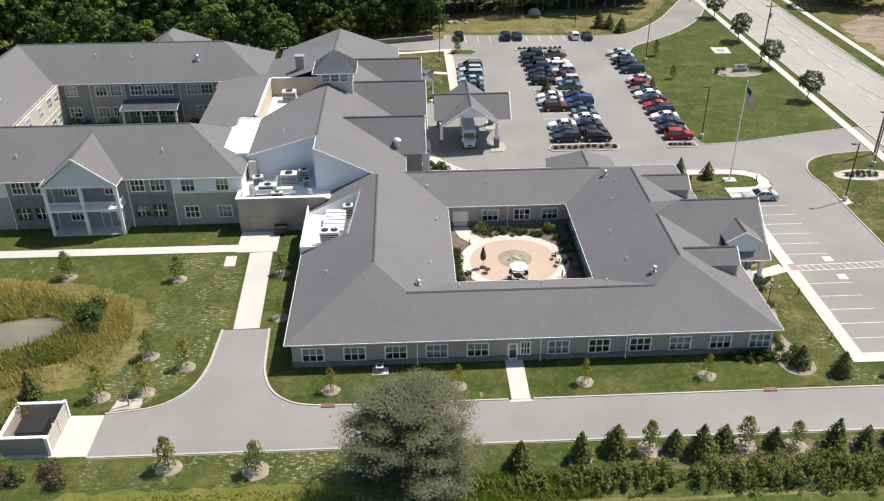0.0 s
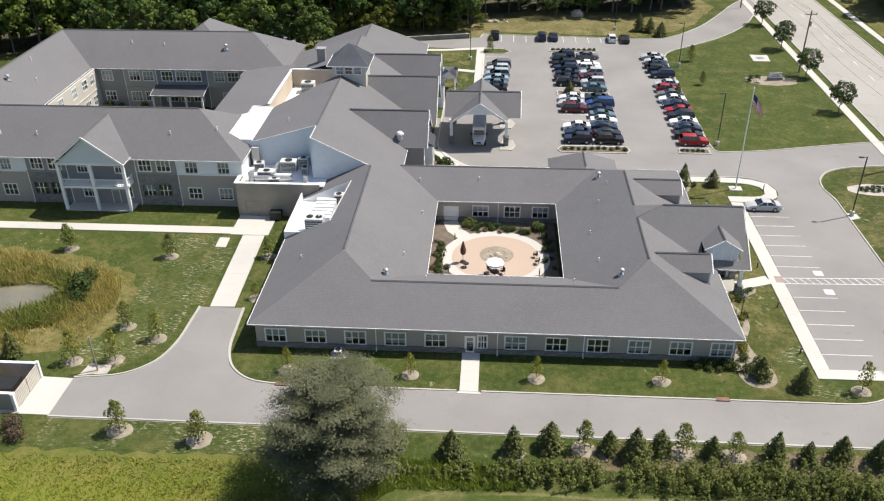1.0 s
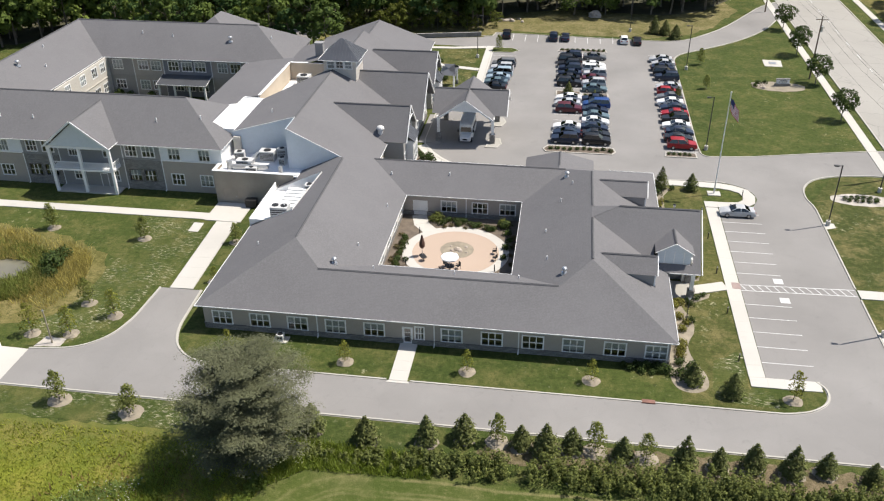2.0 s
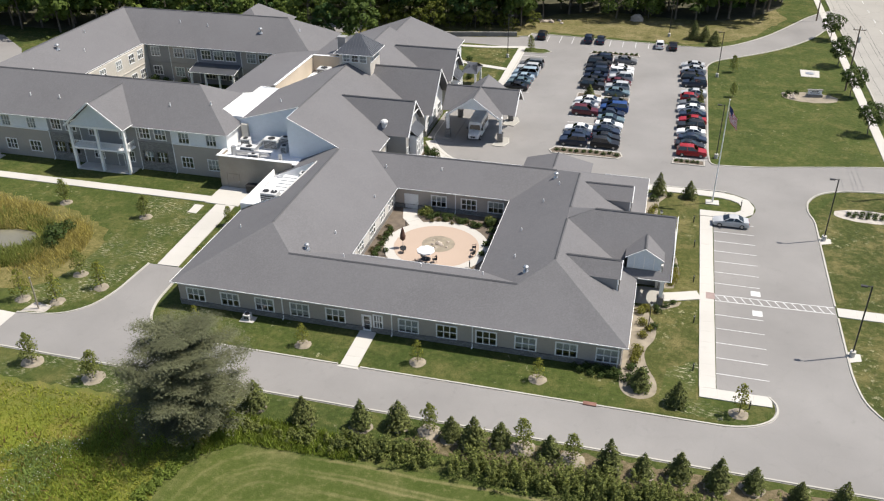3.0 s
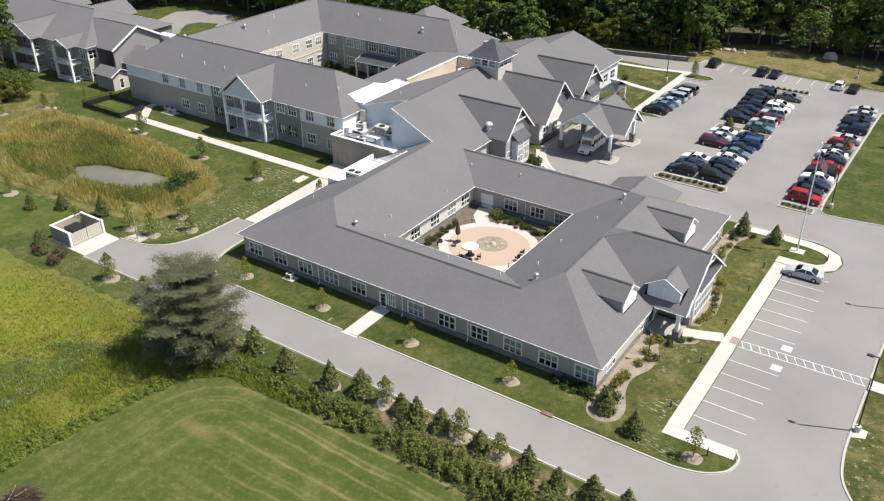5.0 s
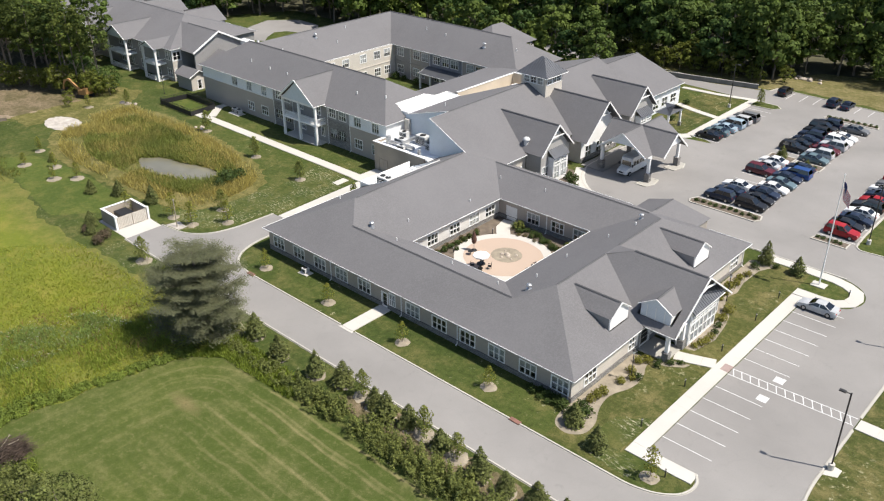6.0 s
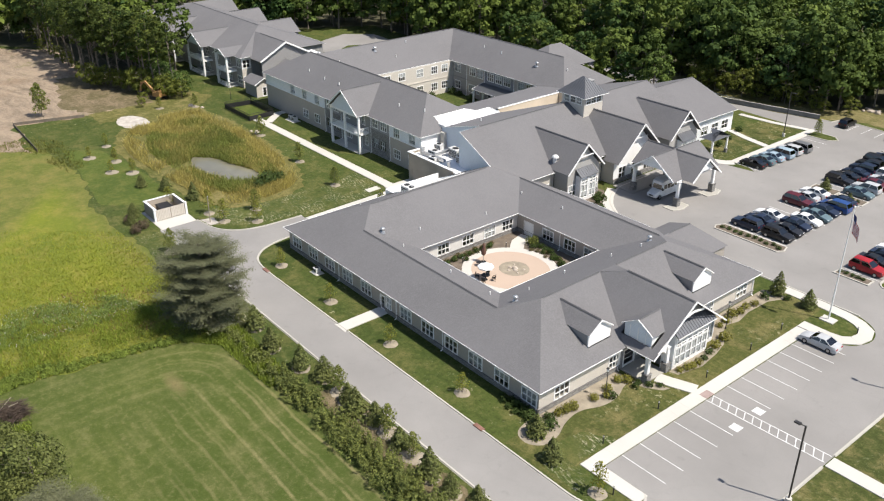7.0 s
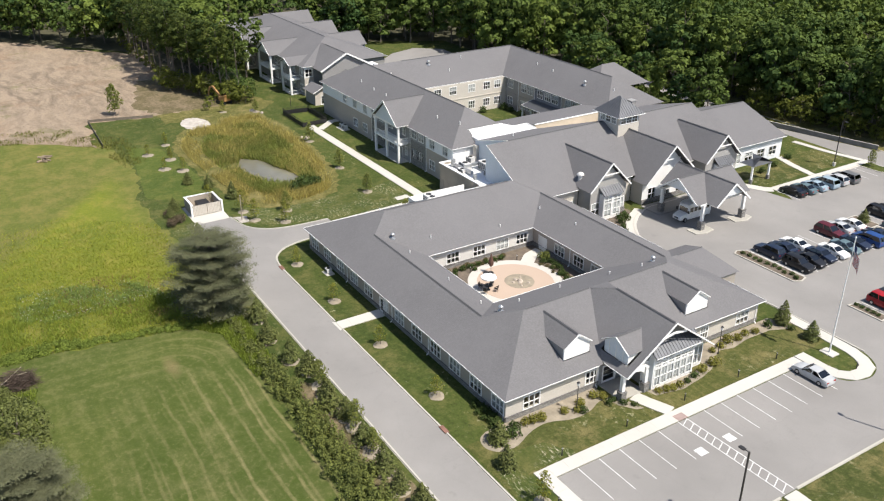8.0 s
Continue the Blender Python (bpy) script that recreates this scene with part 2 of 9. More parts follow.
    c = blend(t, mapped(t, a, 0.36, 0.50, 0.75 * rough, 0.0), c, shade(dark, 0.62))
    c = blend(t, mapped(t, a, 0.52, 0.66, 0.0, 0.6 * rough), c, shade(dry, 1.05))
    c = blend(t, mapped(t, g, 0.38, 0.52, 0.45 * rough, 0.0), c, shade(dark, 0.7))
    mask = calc(t, "MULTIPLY", mapped(t, e, fleck, fleck + 0.05), mapped(t, noise_of(t, pos, 0.09, 2.0), 0.48, 0.62))
    c = blend(t, calc(t, "MULTIPLY", mask, 0.75), c, (0.34, 0.32, 0.2))
    if straw:
        q = t.nodes.new("ShaderNodeMapping")
        q.inputs["Scale"].default_value, q.inputs["Rotation"].default_value = (1.0, 2.6, 1.0), (0, 0, 0.5)
        t.links.new(pos, q.inputs["Vector"])
        f = calc(t, "MULTIPLY", mapped(t, noise_of(t, q.outputs[0], 1.5, 5.0, 0.72), 0.60 - 0.06 * straw, 0.66), mapped(t, noise_of(t, pos, 0.17, 2.0), 0.38, 0.58))
        c = blend(t, calc(t, "MULTIPLY", f, 0.85), c, (0.50, 0.46, 0.34))
        c = blend(t, mapped(t, noise_of(t, pos, 0.22, 3.0), 0.48, 0.62, 0.0, 0.2 * straw), c, dry)
    t.links.new(c, p.inputs["Base Color"])
    p.inputs["Roughness"].default_value = 0.95
    p.inputs["Specular IOR Level"].default_value = 0.15
    bumped(t, p, calc(t, "ADD", a, calc(t, "MULTIPLY", g, 0.5)), 0.9, 0.12)
    return m


def soil(name, color):
    """Graded bare soil: machine streaks, damp and rusty patches, crumbs."""
    m, t, p = nodes_of(name)
    pos = place(t)
    q = t.nodes.new("ShaderNodeMapping")
    q.inputs["Scale"].default_value, q.inputs["Rotation"].default_value = (0.12, 0.40, 1.0), (0, 0, -0.55)
    bend = add_node(t, "ShaderNodeTexNoise", Scale=0.035, Detail=3.0, Roughness=0.6)
    t.links.new(pos, bend.inputs["Vector"])
    shift = t.nodes.new("ShaderNodeVectorMath")
    shift.operation = "MULTIPLY_ADD"
    shift.inputs[1].default_value = (14, 14, 0)
    t.links.new(bend.outputs["Color"], shift.inputs[0])
    t.links.new(pos, shift.inputs[2])
    t.links.new(shift.outputs[0], q.inputs["Vector"])
    streak = noise_of(t, q.outputs[0], 1.0, 7.0, 0.75)
    patch = noise_of(t, pos, 0.05, 5.0, 0.65)
    crumb = noise_of(t, pos, 1.1, 7.0, 0.8)
    c = blend(t, mapped(t, streak, 0.38, 0.58), shade(color, 0.56), shade(color, 1.18))
    c = blend(t, mapped(t, noise_of(t, pos, 0.03, 4.0, 0.6), 0.42, 0.62, 0.0, 0.5), c, shade(color, 1.2))
    c = blend(t, mapped(t, patch, 0.50, 0.66, 0.0, 0.7), c, (color[0] * 0.88, color[1] * 0.72, color[2] * 0.6))
    c = blend(t, mapped(t, crumb, 0.36, 0.48, 0.6, 0.0), c, shade(color, 0.5))
    c = blend(t, mapped(t, crumb, 0.60, 0.70, 0.0, 0.5), c, shade(color, 1.35))
    c = blend(t, mapped(t, noise_of(t, pos, 0.09, 6.0, 0.8), 0.58, 0.64, 0.0, 0.6), c, (0.12, 0.12, 0.04))
    t.links.new(c, p.inputs["Base Color"])
    p.inputs["Roughness"].default_value = 0.95
    bumped(t, p, calc(t, "ADD", crumb, streak), 0.9, 0.25)
    return m


def paving(name, color, crack=0.0, stain=0.2, fine=12.0):
    """Asphalt or concrete with aggregate, oil stains and seams."""
    m, t, p = nodes_of(name)
    pos = place(t)
    a = noise_of(t, pos, fine, 4.0, 0.7)
    b = noise_of(t, pos, 0.08, 5.0)
    d = noise_of(t, pos, 0.55, 5.0, 0.65)
    c = blend(t, mapped(t, b, 0.3, 0.7), shade(color, 1 - stain * 0.6), shade(color, 1 + stain * 0.5))
    c = blend(t, mapped(t, a, 0.35, 0.7, 0.0, 0.4), c, shade(color, 0.8))
    c = blend(t, mapped(t, d, 0.6, 0.8, 0.0, stain * 1.6), c, shade(color, 0.55))
    if crack:
        v = add_node(t, "ShaderNodeTexVoronoi", Scale=0.16)
        v.feature = "DISTANCE_TO_EDGE"
        w = t.nodes.new("ShaderNodeVectorMath")
        w.operation = "ADD"
        t.links.new(pos, w.inputs[0])
        nn = add_node(t, "ShaderNodeTexNoise", Scale=0.8, Detail=4.0)
        t.links.new(pos, nn.inputs["Vector"])
        t.links.new(nn.outputs["Color"], w.inputs[1])
        t.links.new(w.outputs[0], v.inputs["Vector"])
        c = blend(t, mapped(t, v.outputs["Distance"], 0.004, 0.014, crack, 0.0), c, shade(color, 0.45))
    t.links.new(c, p.inputs["Base Color"])
    p.inputs["Roughness"].default_value = 0.9
    p.inputs["Specular IOR Level"].default_value = 0.3
    bumped(t, p, a, 0.25, 0.01)
    return m


def leafy(name, color, spread=0.45, through_light=0.25, yellow=0.0, woods=False):
    """Leaves: each clump its own tone, a little light through the blade."""
    m, t, p = nodes_of(name)
    g = t.nodes.new("ShaderNodeNewGeometry")
    oi = t.nodes.new("ShaderNodeObjectInfo")
    r = g.outputs["Random Per Island"]
    hi = (min(1, color[0] * (1 + spread + yellow)), color[1] * (1 + spread), color[2] * (1 + spread * 0.4))
    c = blend(t, r, shade(color, 1 - spread), hi)
    c = blend(t, mapped(t, oi.outputs["Random"], 0.0, 1.0, 0.0, 0.4), c, (color[0] * 1.2, color[1] * 1.08, color[2] * 0.85))
    b = noise_of(t, g.outputs["Position"], 0.35, 3.0)
    c = blend(t, mapped(t, b, 0.35, 0.65, 0.0, 0.45), c, shade(color, 0.6))
    if woods:
        # every tree of its own kind: dark blue-green, mid green or yellow-green
        at = t.nodes.new("ShaderNodeAttribute")
        at.attribute_name = "tone"
        own = calc(t, "ADD", at.outputs["Fac"], calc(t, "MULTIPLY", oi.outputs["Random"], calc(t, "LESS_THAN", at.outputs["Fac"], 0.001)))
        c = blend(t, mapped(t, own, 0.0, 0.42, 0.75, 0.0), c, (color[0] * 0.5, color[1] * 0.66, color[2] * 0.8))
        c = blend(t, mapped(t, own, 0.62, 1.0, 0.0, 0.8), c, (color[0] * 2.0, color[1] * 1.6, color[2] * 1.25))
    t.links.new(c, p.inputs["Base Color"])
    p.inputs["Roughness"].default_value = 0.75
    p.inputs["Specular IOR Level"].default_value = 0.2
    tr = t.nodes.new("ShaderNodeBsdfTranslucent")
    t.links.new(c, tr.inputs["Color"])
    mx = t.nodes.new("ShaderNodeMixShader")
    mx.inputs[0].default_value = through_light
    t.links.new(p.outputs[0], mx.inputs[1])
    t.links.new(tr.outputs[0], mx.inputs[2])
    t.links.new(mx.outputs[0], t.nodes["Material Output"].inputs["Surface"])
    return m


def paint(name, color, rough=0.25, coat=0.35):
    """Car paint."""
    m, t, p = nodes_of(name)
    p.inputs["Base Color"].default_value = (*color, 1)
    p.inputs["Roughness"].default_value = rough + 0.2
    p.inputs["Coat Weight"].default_value = coat
    p.inputs["Specular IOR Level"].default_value = 0.3
    p.inputs["Coat Roughness"].default_value = 0.06
    a = noise_of(t, place(t), 1.5)
    c = blend(t, mapped(t, a, 0.35, 0.7), shade(color, 0.9), shade(color, 1.1))
    t.links.new(c, p.inputs["Base Color"])
    return m


SHINGLE = shingles("roof_shingles", (0.142, 0.139, 0.143))
SHINGLE_CAP = plain("ridge_cap_shingle", (0.08, 0.08, 0.085), 0.9, 10, 0.6)
METAL_ROOF = plain("standing_seam_metal", (0.16, 0.165, 0.175), 0.4, 5, 0.4, 0.12, 0.6)
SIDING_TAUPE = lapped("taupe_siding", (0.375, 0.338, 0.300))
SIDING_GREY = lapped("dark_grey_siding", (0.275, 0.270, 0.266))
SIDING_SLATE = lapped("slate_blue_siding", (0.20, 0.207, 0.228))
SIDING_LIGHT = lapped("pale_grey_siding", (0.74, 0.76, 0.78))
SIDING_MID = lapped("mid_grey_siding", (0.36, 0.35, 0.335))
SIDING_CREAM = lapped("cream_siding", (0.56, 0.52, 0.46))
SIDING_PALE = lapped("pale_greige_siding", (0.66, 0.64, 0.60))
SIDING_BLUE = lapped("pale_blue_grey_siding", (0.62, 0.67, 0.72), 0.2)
STONE = ledge_stone("grey_ledge_stone", (0.135, 0.13, 0.126), (0.26, 0.25, 0.235))
TAN_WALL = plain("tan_wall_paint", (0.50, 0.425, 0.33), 0.8, 6, 0.4, 0.1)
STUCCO_TAN = plain("tan_split_block", (0.36, 0.31, 0.25), 0.85, 9, 0.5, 0.12)
WHITE_TRIM = plain("white_painted_trim", (0.78, 0.78, 0.77), 0.5, 6, 0.5, 0.06, bump=0.05)
WHITE_ROOF = plain("white_roof_membrane", (0.74, 0.74, 0.74), 0.6, 3, 0.35, 0.10)
GLASS = glass("window_glass", (0.80, 0.84, 0.84))
BLIND = plain("white_blind", (0.55, 0.56, 0.57), 0.7, 12, 1.0, 0.08)
ROOM = plain("dim_room_wall", (0.18, 0.183, 0.187), 0.9)
ASPHALT = paving("worn_light_asphalt", (0.24, 0.230, 0.219), 0.0, 0.2)
ASPHALT_LOT = paving("parking_lot_asphalt", (0.24, 0.230, 0.219), 0.05, 0.26)
ROAD_CONCRETE = paving("road_concrete", (0.33, 0.315, 0.285), 0.3, 0.14)
CONCRETE = paving("pale_concrete", (0.49, 0.47, 0.43), 0.0, 0.16)
KERB = paving("kerb_concrete", (0.43, 0.41, 0.365), 0.0, 0.22)
GUTTER = paving("gutter_concrete", (0.36, 0.345, 0.31), 0.0, 0.25)
PAD = paving("tinted_patio_concrete", (0.43, 0.335, 0.265), 0.0, 0.10)
LINE = plain("white_road_paint", (0.56, 0.56, 0.55), 0.7, 10, 1.5, 0.18)
YELLOW = plain("yellow_road_paint", (0.55, 0.36, 0.06), 0.7, 10, 1.5, 0.15)
WEATHERED = plain("weathered_boards", (0.18, 0.178, 0.162), 0.85, 9, 0.8, 0.3)
RED_PAD = plain("red_tactile_paving", (0.30, 0.225, 0.205), 0.8, 10, 1.5, 0.15)
RUST = plain("rusted_iron", (0.20, 0.10, 0.075), 0.8, 9, 1.5, 0.3)
LAWN = lawn("lawn", (0.067, 0.087, 0.020), (0.128, 0.122, 0.042), (0.042, 0.062, 0.014), 0.60)
LAWN_STRAW = lawn("straw_strewn_lawn", (0.067, 0.087, 0.020), (0.128, 0.122, 0.042), (0.042, 0.062, 0.014), 0.6, straw=1.2)
LAWN_DRY = lawn("sun_dried_lawn", (0.088, 0.093, 0.026), (0.175, 0.150, 0.062), (0.052, 0.066, 0.017), 0.57, patchy=1.0)
FIELD = lawn("mown_field_grass", (0.087, 0.106, 0.025), (0.25, 0.215, 0.105), (0.056, 0.078, 0.016), 0.8, True, rough=0.5, patchy=0.22)
FIELD_GREEN = lawn("green_mown_grass", (0.084, 0.110, 0.023), (0.13, 0.132, 0.036), (0.060, 0.086, 0.018), 0.8, rough=0.7)
MEADOW = lawn("meadow", (0.170, 0.188, 0.022), (0.245, 0.212, 0.048), (0.110, 0.138, 0.020), 0.74, False, 0.05, rough=0.5, edge=((0.098, 0.116, 0.026), (0.165, 0.150, 0.046)))
DRY_GRASS = lawn("dry_grass", (0.15, 0.132, 0.044), (0.235, 0.195, 0.085), (0.080, 0.088, 0.022), 0.7)
VERGE = lawn("bleached_verge_grass", (0.175, 0.152, 0.068), (0.25, 0.21, 0.11), (0.110, 0.105, 0.036), 0.66)
DIRT = soil("bare_dirt", (0.255, 0.198, 0.140))
DRY_EARTH = lawn("dry_earth_and_grass", (0.165, 0.130, 0.080), (0.235, 0.180, 0.120), (0.100, 0.088, 0.042), 0.66, wide=0.2)
MULCH = plain("bark_mulch", (0.135, 0.108, 0.082), 0.95, 9, 0.9, 0.3, bump=0.8)
GRAVEL = plain("pale_gravel", (0.42, 0.385, 0.34), 0.9, 7, 0.8, 0.3, bump=0.8)
BARK = plain("bark", (0.15, 0.125, 0.10), 0.9, 9, 1.5, 0.3, bump=0.8)
STEEL = plain("galvanised_steel", (0.45, 0.46, 0.47), 0.4, 6, 0.8, 0.1, 0.7)
BRONZE = plain("dark_bronze_paint", (0.03, 0.028, 0.027), 0.45, 6, 1, 0.1)
BLACK = plain("black_plastic", (0.015, 0.015, 0.016), 0.6, 8, 1, 0.1)
UNIT_GREY = plain("air_unit_grey", (0.55, 0.55, 0.54), 0.5, 4, 0.6, 0.1)
WOOD_POLE = plain("weathered_pole_wood", (0.16, 0.12, 0.09), 0.9, 12, 1.0, 0.25)
LITTER = plain("leaf_litter", (0.065, 0.062, 0.032), 0.95, 3, 0.3, 0.4, bump=0.8)
FLOWER = plain("white_blossom", (0.6, 0.6, 0.55), 0.8)
LEAF_WOODS = leafy("woodland_leaves", (0.074, 0.120, 0.028), 0.5, 0.22, 0.2, True)
LEAF_EDGE = leafy("sunlit_edge_leaves", (0.062, 0.092, 0.023), 0.55, 0.3, 0.25, True)
LEAF_YOUNG = leafy("young_tree_leaves", (0.175, 0.210, 0.062), 0.45, 0.4, 0.15)
LEAF_YELLOW = leafy("yellowish_leaves", (0.20, 0.22, 0.045), 0.4, 0.4, 0.1)
LEAF_CORNER = leafy("field_corner_leaves", (0.155, 0.180, 0.062), 0.45, 0.35)
LEAF_BRIGHT = leafy("undergrowth_leaves", (0.13, 0.16, 0.034), 0.5, 0.4, 0.15)
NEEDLE = leafy("spruce_needles", (0.128, 0.148, 0.054), 0.5, 0.22)
NEEDLE_PINE = leafy("pine_needles", (0.112, 0.120, 0.070), 0.25, 0.03)
LEAF_SHRUB = leafy("shrub_leaves", (0.055, 0.085, 0.024), 0.5, 0.25)
LEAF_RUSSET = leafy("russet_shrub_leaves", (0.115, 0.098, 0.05), 0.45, 0.2)
LEAF_GOLD = leafy("golden_shrub_leaves", (0.19, 0.185, 0.04), 0.4, 0.25)
LEAF_THICKET = leafy("thicket_leaves", (0.150, 0.188, 0.062), 0.6, 0.35, 0.2)
REED = leafy("cattail_blades", (0.42, 0.37, 0.13), 0.4, 0.45, 0.05)
REED_GREEN = leafy("green_reeds", (0.21, 0.24, 0.065), 0.4, 0.45)
WEED_DARK = leafy("dark_weeds", (0.175, 0.245, 0.075), 0.35, 0.35)
WEED_EDGE = leafy("rank_weeds", (0.150, 0.205, 0.042), 0.5, 0.3)
WEED = leafy("meadow_weeds", (0.24, 0.278, 0.040), 0.22, 0.4, 0.08)
WEED_GREEN = leafy("green_weeds", (0.205, 0.272, 0.048), 0.32, 0.4, 0.05)

# ---- ground, roads and walks ----


def sheet(name, poly, z, material, label, category, thick=0.04, kind="structure", parent=None):
    k = Kit().block(poly, z - thick, z)
    if parent:
        return part(name, k, material, parent, label)
    return solid(name, k, material, label, category, kind=kind)


def left_of(pts, closed=False):
    out = []
    n = len(pts)
    for i in range(n):
        a = Vector(pts[(i - 1) % n]) if (closed or i) else None
        b = Vector(pts[(i + 1) % n]) if (closed or i < n - 1) else None
        p = Vector(pts[i])
        d1 = (p - a).normalized() if a is not None else (b - p).normalized()
        d2 = (b - p).normalized() if b is not None else d1
        m = Vector((-(d1 + d2).y, (d1 + d2).x))
        m.normalize()
        c = max(0.5, m.dot(Vector((-d1.y, d1.x))))
        out.append(m / c)
    return out


def strip(k, pts, width, z0, z1, closed=False):
    """A raised band along a line of points."""
    o = left_of(pts, closed)
    n = len(pts)
    for i in range(n if closed else n - 1):
        j = (i + 1) % n
        a, b = Vector(pts[i]), Vector(pts[j])
        h = width / 2
        k.block([tuple(a - o[i] * h), tuple(b - o[j] * h), tuple(b + o[j] * h), tuple(a + o[i] * h)], z0, z1)
    return k


def eased(pts, closed=False):
    """The line with its gentle bends rounded; sharp corners stay."""
    out, n = [], len(pts)
    for i, p in enumerate(pts):
        if not closed and i in (0, n - 1):
            out.append(p)
            continue
        p, a, b = Vector(p), Vector(pts[i - 1]), Vector(pts[(i + 1) % n])
        u, v = p - a, b - p
        if u.length < 0.2 or v.length < 0.2 or u.angle(v) > radians(62):
            out.append(tuple(p))
            continue
        d = min(u.length, v.length) * 0.48
        q0, q1 = p - u.normalized() * d, p + v.normalized() * d
        for f in (0.0, 0.25, 0.5, 0.75, 1.0):
            out.append(tuple(q0 * (1 - f) ** 2 + p * 2 * f * (1 - f) + q1 * f * f))
    return out


def arc(cx, cy, r, a0, a1, n=8):
    return [(cx + r * math.cos(radians(a0 + (a1 - a0) * i / n)), cy + r * math.sin(radians(a0 + (a1 - a0) * i / n))) for i in range(n + 1)]


def ring(cx, cy, rx, ry, n=28, wob=0.0, seed=1):
    rnd = random.Random(seed)
    return [(cx + rx * (1 + wob * rnd.uniform(-1, 1)) * math.cos(2 * math.pi * i / n), cy + ry * (1 + wob * rnd.uniform(-1, 1)) * math.sin(2 * math.pi * i / n)) for i in range(n)]


def ragged(poly, amp=0.5, step=1.3, seed=5):
    """The outline with an uneven, grown edge."""
    rnd = random.Random(seed)
    out = []
    for a, b in zip(poly, poly[1:] + poly[:1]):
        n = min(60, max(1, int(math.hypot(b[0] - a[0], b[1] - a[1]) / step)))
        for i in range(n):
            f = i / n
            out.append((a[0] + (b[0] - a[0]) * f + rnd.uniform(-amp, amp), a[1] + (b[1] - a[1]) * f + rnd.uniform(-amp, amp)))
    return out


solid("ground", Kit().face((-900, -500, 0), (900, -500, 0), (900, 1200, 0), (-900, 1200, 0)), LAWN, "patchy green summer lawn around the buildings", "ground", kind="structure")

drive = [(-30.4, 58.8), (90, 58.8), (90, 64.9), (70.5, 64.9), (66.4, 66.4), (63.6, 69.0), (62.0, 71.6), (61.4, 75.5), (61.3, 110), (60.6, 112.5), (60.8, 115.6), (62.6, 118.8), (66, 120.6), (72, 121.6), (79, 121.0),
         (79, 131.2), (72, 130.2), (62, 127.8), (55, 126), (48.4, 125.3), (47.6, 126.2), (47.3, 130), (47.3, 174.5), (49, 178), (53, 181), (60, 186.5), (66, 193), (71, 200.5), (74.5, 209), (79, 216),
         (79, 226), (72, 219), (66, 208), (60, 197.5), (53, 189.5), (49, 186.6), (42.5, 186.4), (9.2, 188.8), (8.6, 186), (-2, 185), (-26, 184.5), (-60, 186), (-60, 181.5), (-26, 179.4), (-6, 178.6), (9.6, 177.8), (9.6, 152),
         (14.0, 149.5), (5.2, 148), (3.2, 146), (3.2, 125.4), (4.7, 121.6), (7.2, 118.8), (10.4, 116.6), (13.5, 115.6), (39, 116.3), (50, 116.3), (53, 114.6), (54, 111.6), (52.9, 108.9), (51.2, 108.0), (48.0, 108.0),
         (47.95, 70.25), (52.9, 70.25), (53.6, 69.4), (53.7, 68.2), (53.2, 66.8), (51.6, 65.5), (49.2, 64.8), (-9.2, 64.7), (-12.4, 65.2), (-14.7, 67.2), (-15.8, 70.4), (-16.2, 78.1), (-21.3, 78.1), (-21.6, 71.2), (-22.7, 67.6), (-25.4, 65.3), (-30.4, 64.6)]
sheet("road", eased(drive, True), 0.025, ASPHALT_LOT, "light grey worn asphalt drive and parking lot", "road")
sheet("main_road", [(76.9, -400), (92.6, -400), (92.6, 900), (76.9, 900)], 0.03, ROAD_CONCRETE, "wide pale concrete main road", "road")
k = Kit()
for i in range(60):
    k.box(85.45, 85.6, -100 + 9 * i, -97 + 9 * i, 0.03, 0.038)
solid("lane_line", k, LINE, "worn white lane dashes on the main road", "road marking", kind="structure")

# kerbs
kerb, gutter = Kit(), Kit()
for line in ([(-30.4, 58.7), (90, 58.7)],
             [(-30.4, 64.65), (-25.4, 65.35), (-22.75, 67.65), (-21.65, 71.2), (-21.35, 78.1)],
             [(-16.15, 78.1), (-15.75, 70.4), (-14.65, 67.25), (-12.35, 65.25), (-9.2, 64.75), (9.3, 64.75)],
             [(11.8, 64.75), (49.2, 64.85), (51.6, 65.55), (53.2, 66.85), (53.7, 68.2), (53.6, 69.4), (52.9, 70.25)],
             [(90, 65.0), (70.5, 65.0), (66.4, 66.45), (63.65, 69.0), (62.05, 71.6), (61.45, 75.5), (61.4, 86.4)],
             [(61.35, 88.8), (61.35, 110), (60.65, 112.5), (60.85, 115.6), (62.6, 118.75), (66, 120.5), (72, 121.5), (78.9, 120.9)],
             [(78.9, 131.3), (72, 130.3), (62, 127.9), (55, 126.1), (48.4, 125.4), (47.65, 126.25), (47.35, 130), (47.35, 174.5), (49, 177.9), (53, 180.9), (60, 186.4), (66, 192.9), (71, 200.4), (74.5, 208.9), (79, 215.9)],
             [(79, 226), (72, 219), (66, 208), (60, 197.6), (53, 189.6), (49, 186.7), (42.5, 186.5), (9.2, 188.9), (8.6, 186.1), (-2, 185.1), (-60, 186.1)],
             [(9.55, 177.8), (9.55, 152)], [(3.15, 146), (3.15, 125.4), (4.65, 121.55), (7.15, 118.75), (10.4, 116.5), (13.5, 115.5)],
             [(13.5, 115.5), (39, 116.2), (50, 116.2)]):
    strip(kerb, eased(line), 0.17, 0.0, 0.13)
    strip(gutter, eased(line), 0.34, 0.0, 0.034)
solid("kerb", kerb, KERB, "pale concrete kerbs along the drives", "kerb", kind="structure")
solid("gutter_apron", gutter, GUTTER, "stained concrete gutter apron beside the kerbs", "kerb", kind="structure")
kerb = Kit()
for x in (76.8, 92.7):
    kerb.box(x - 0.12, x + 0.12, -400, 900, 0, 0.14)
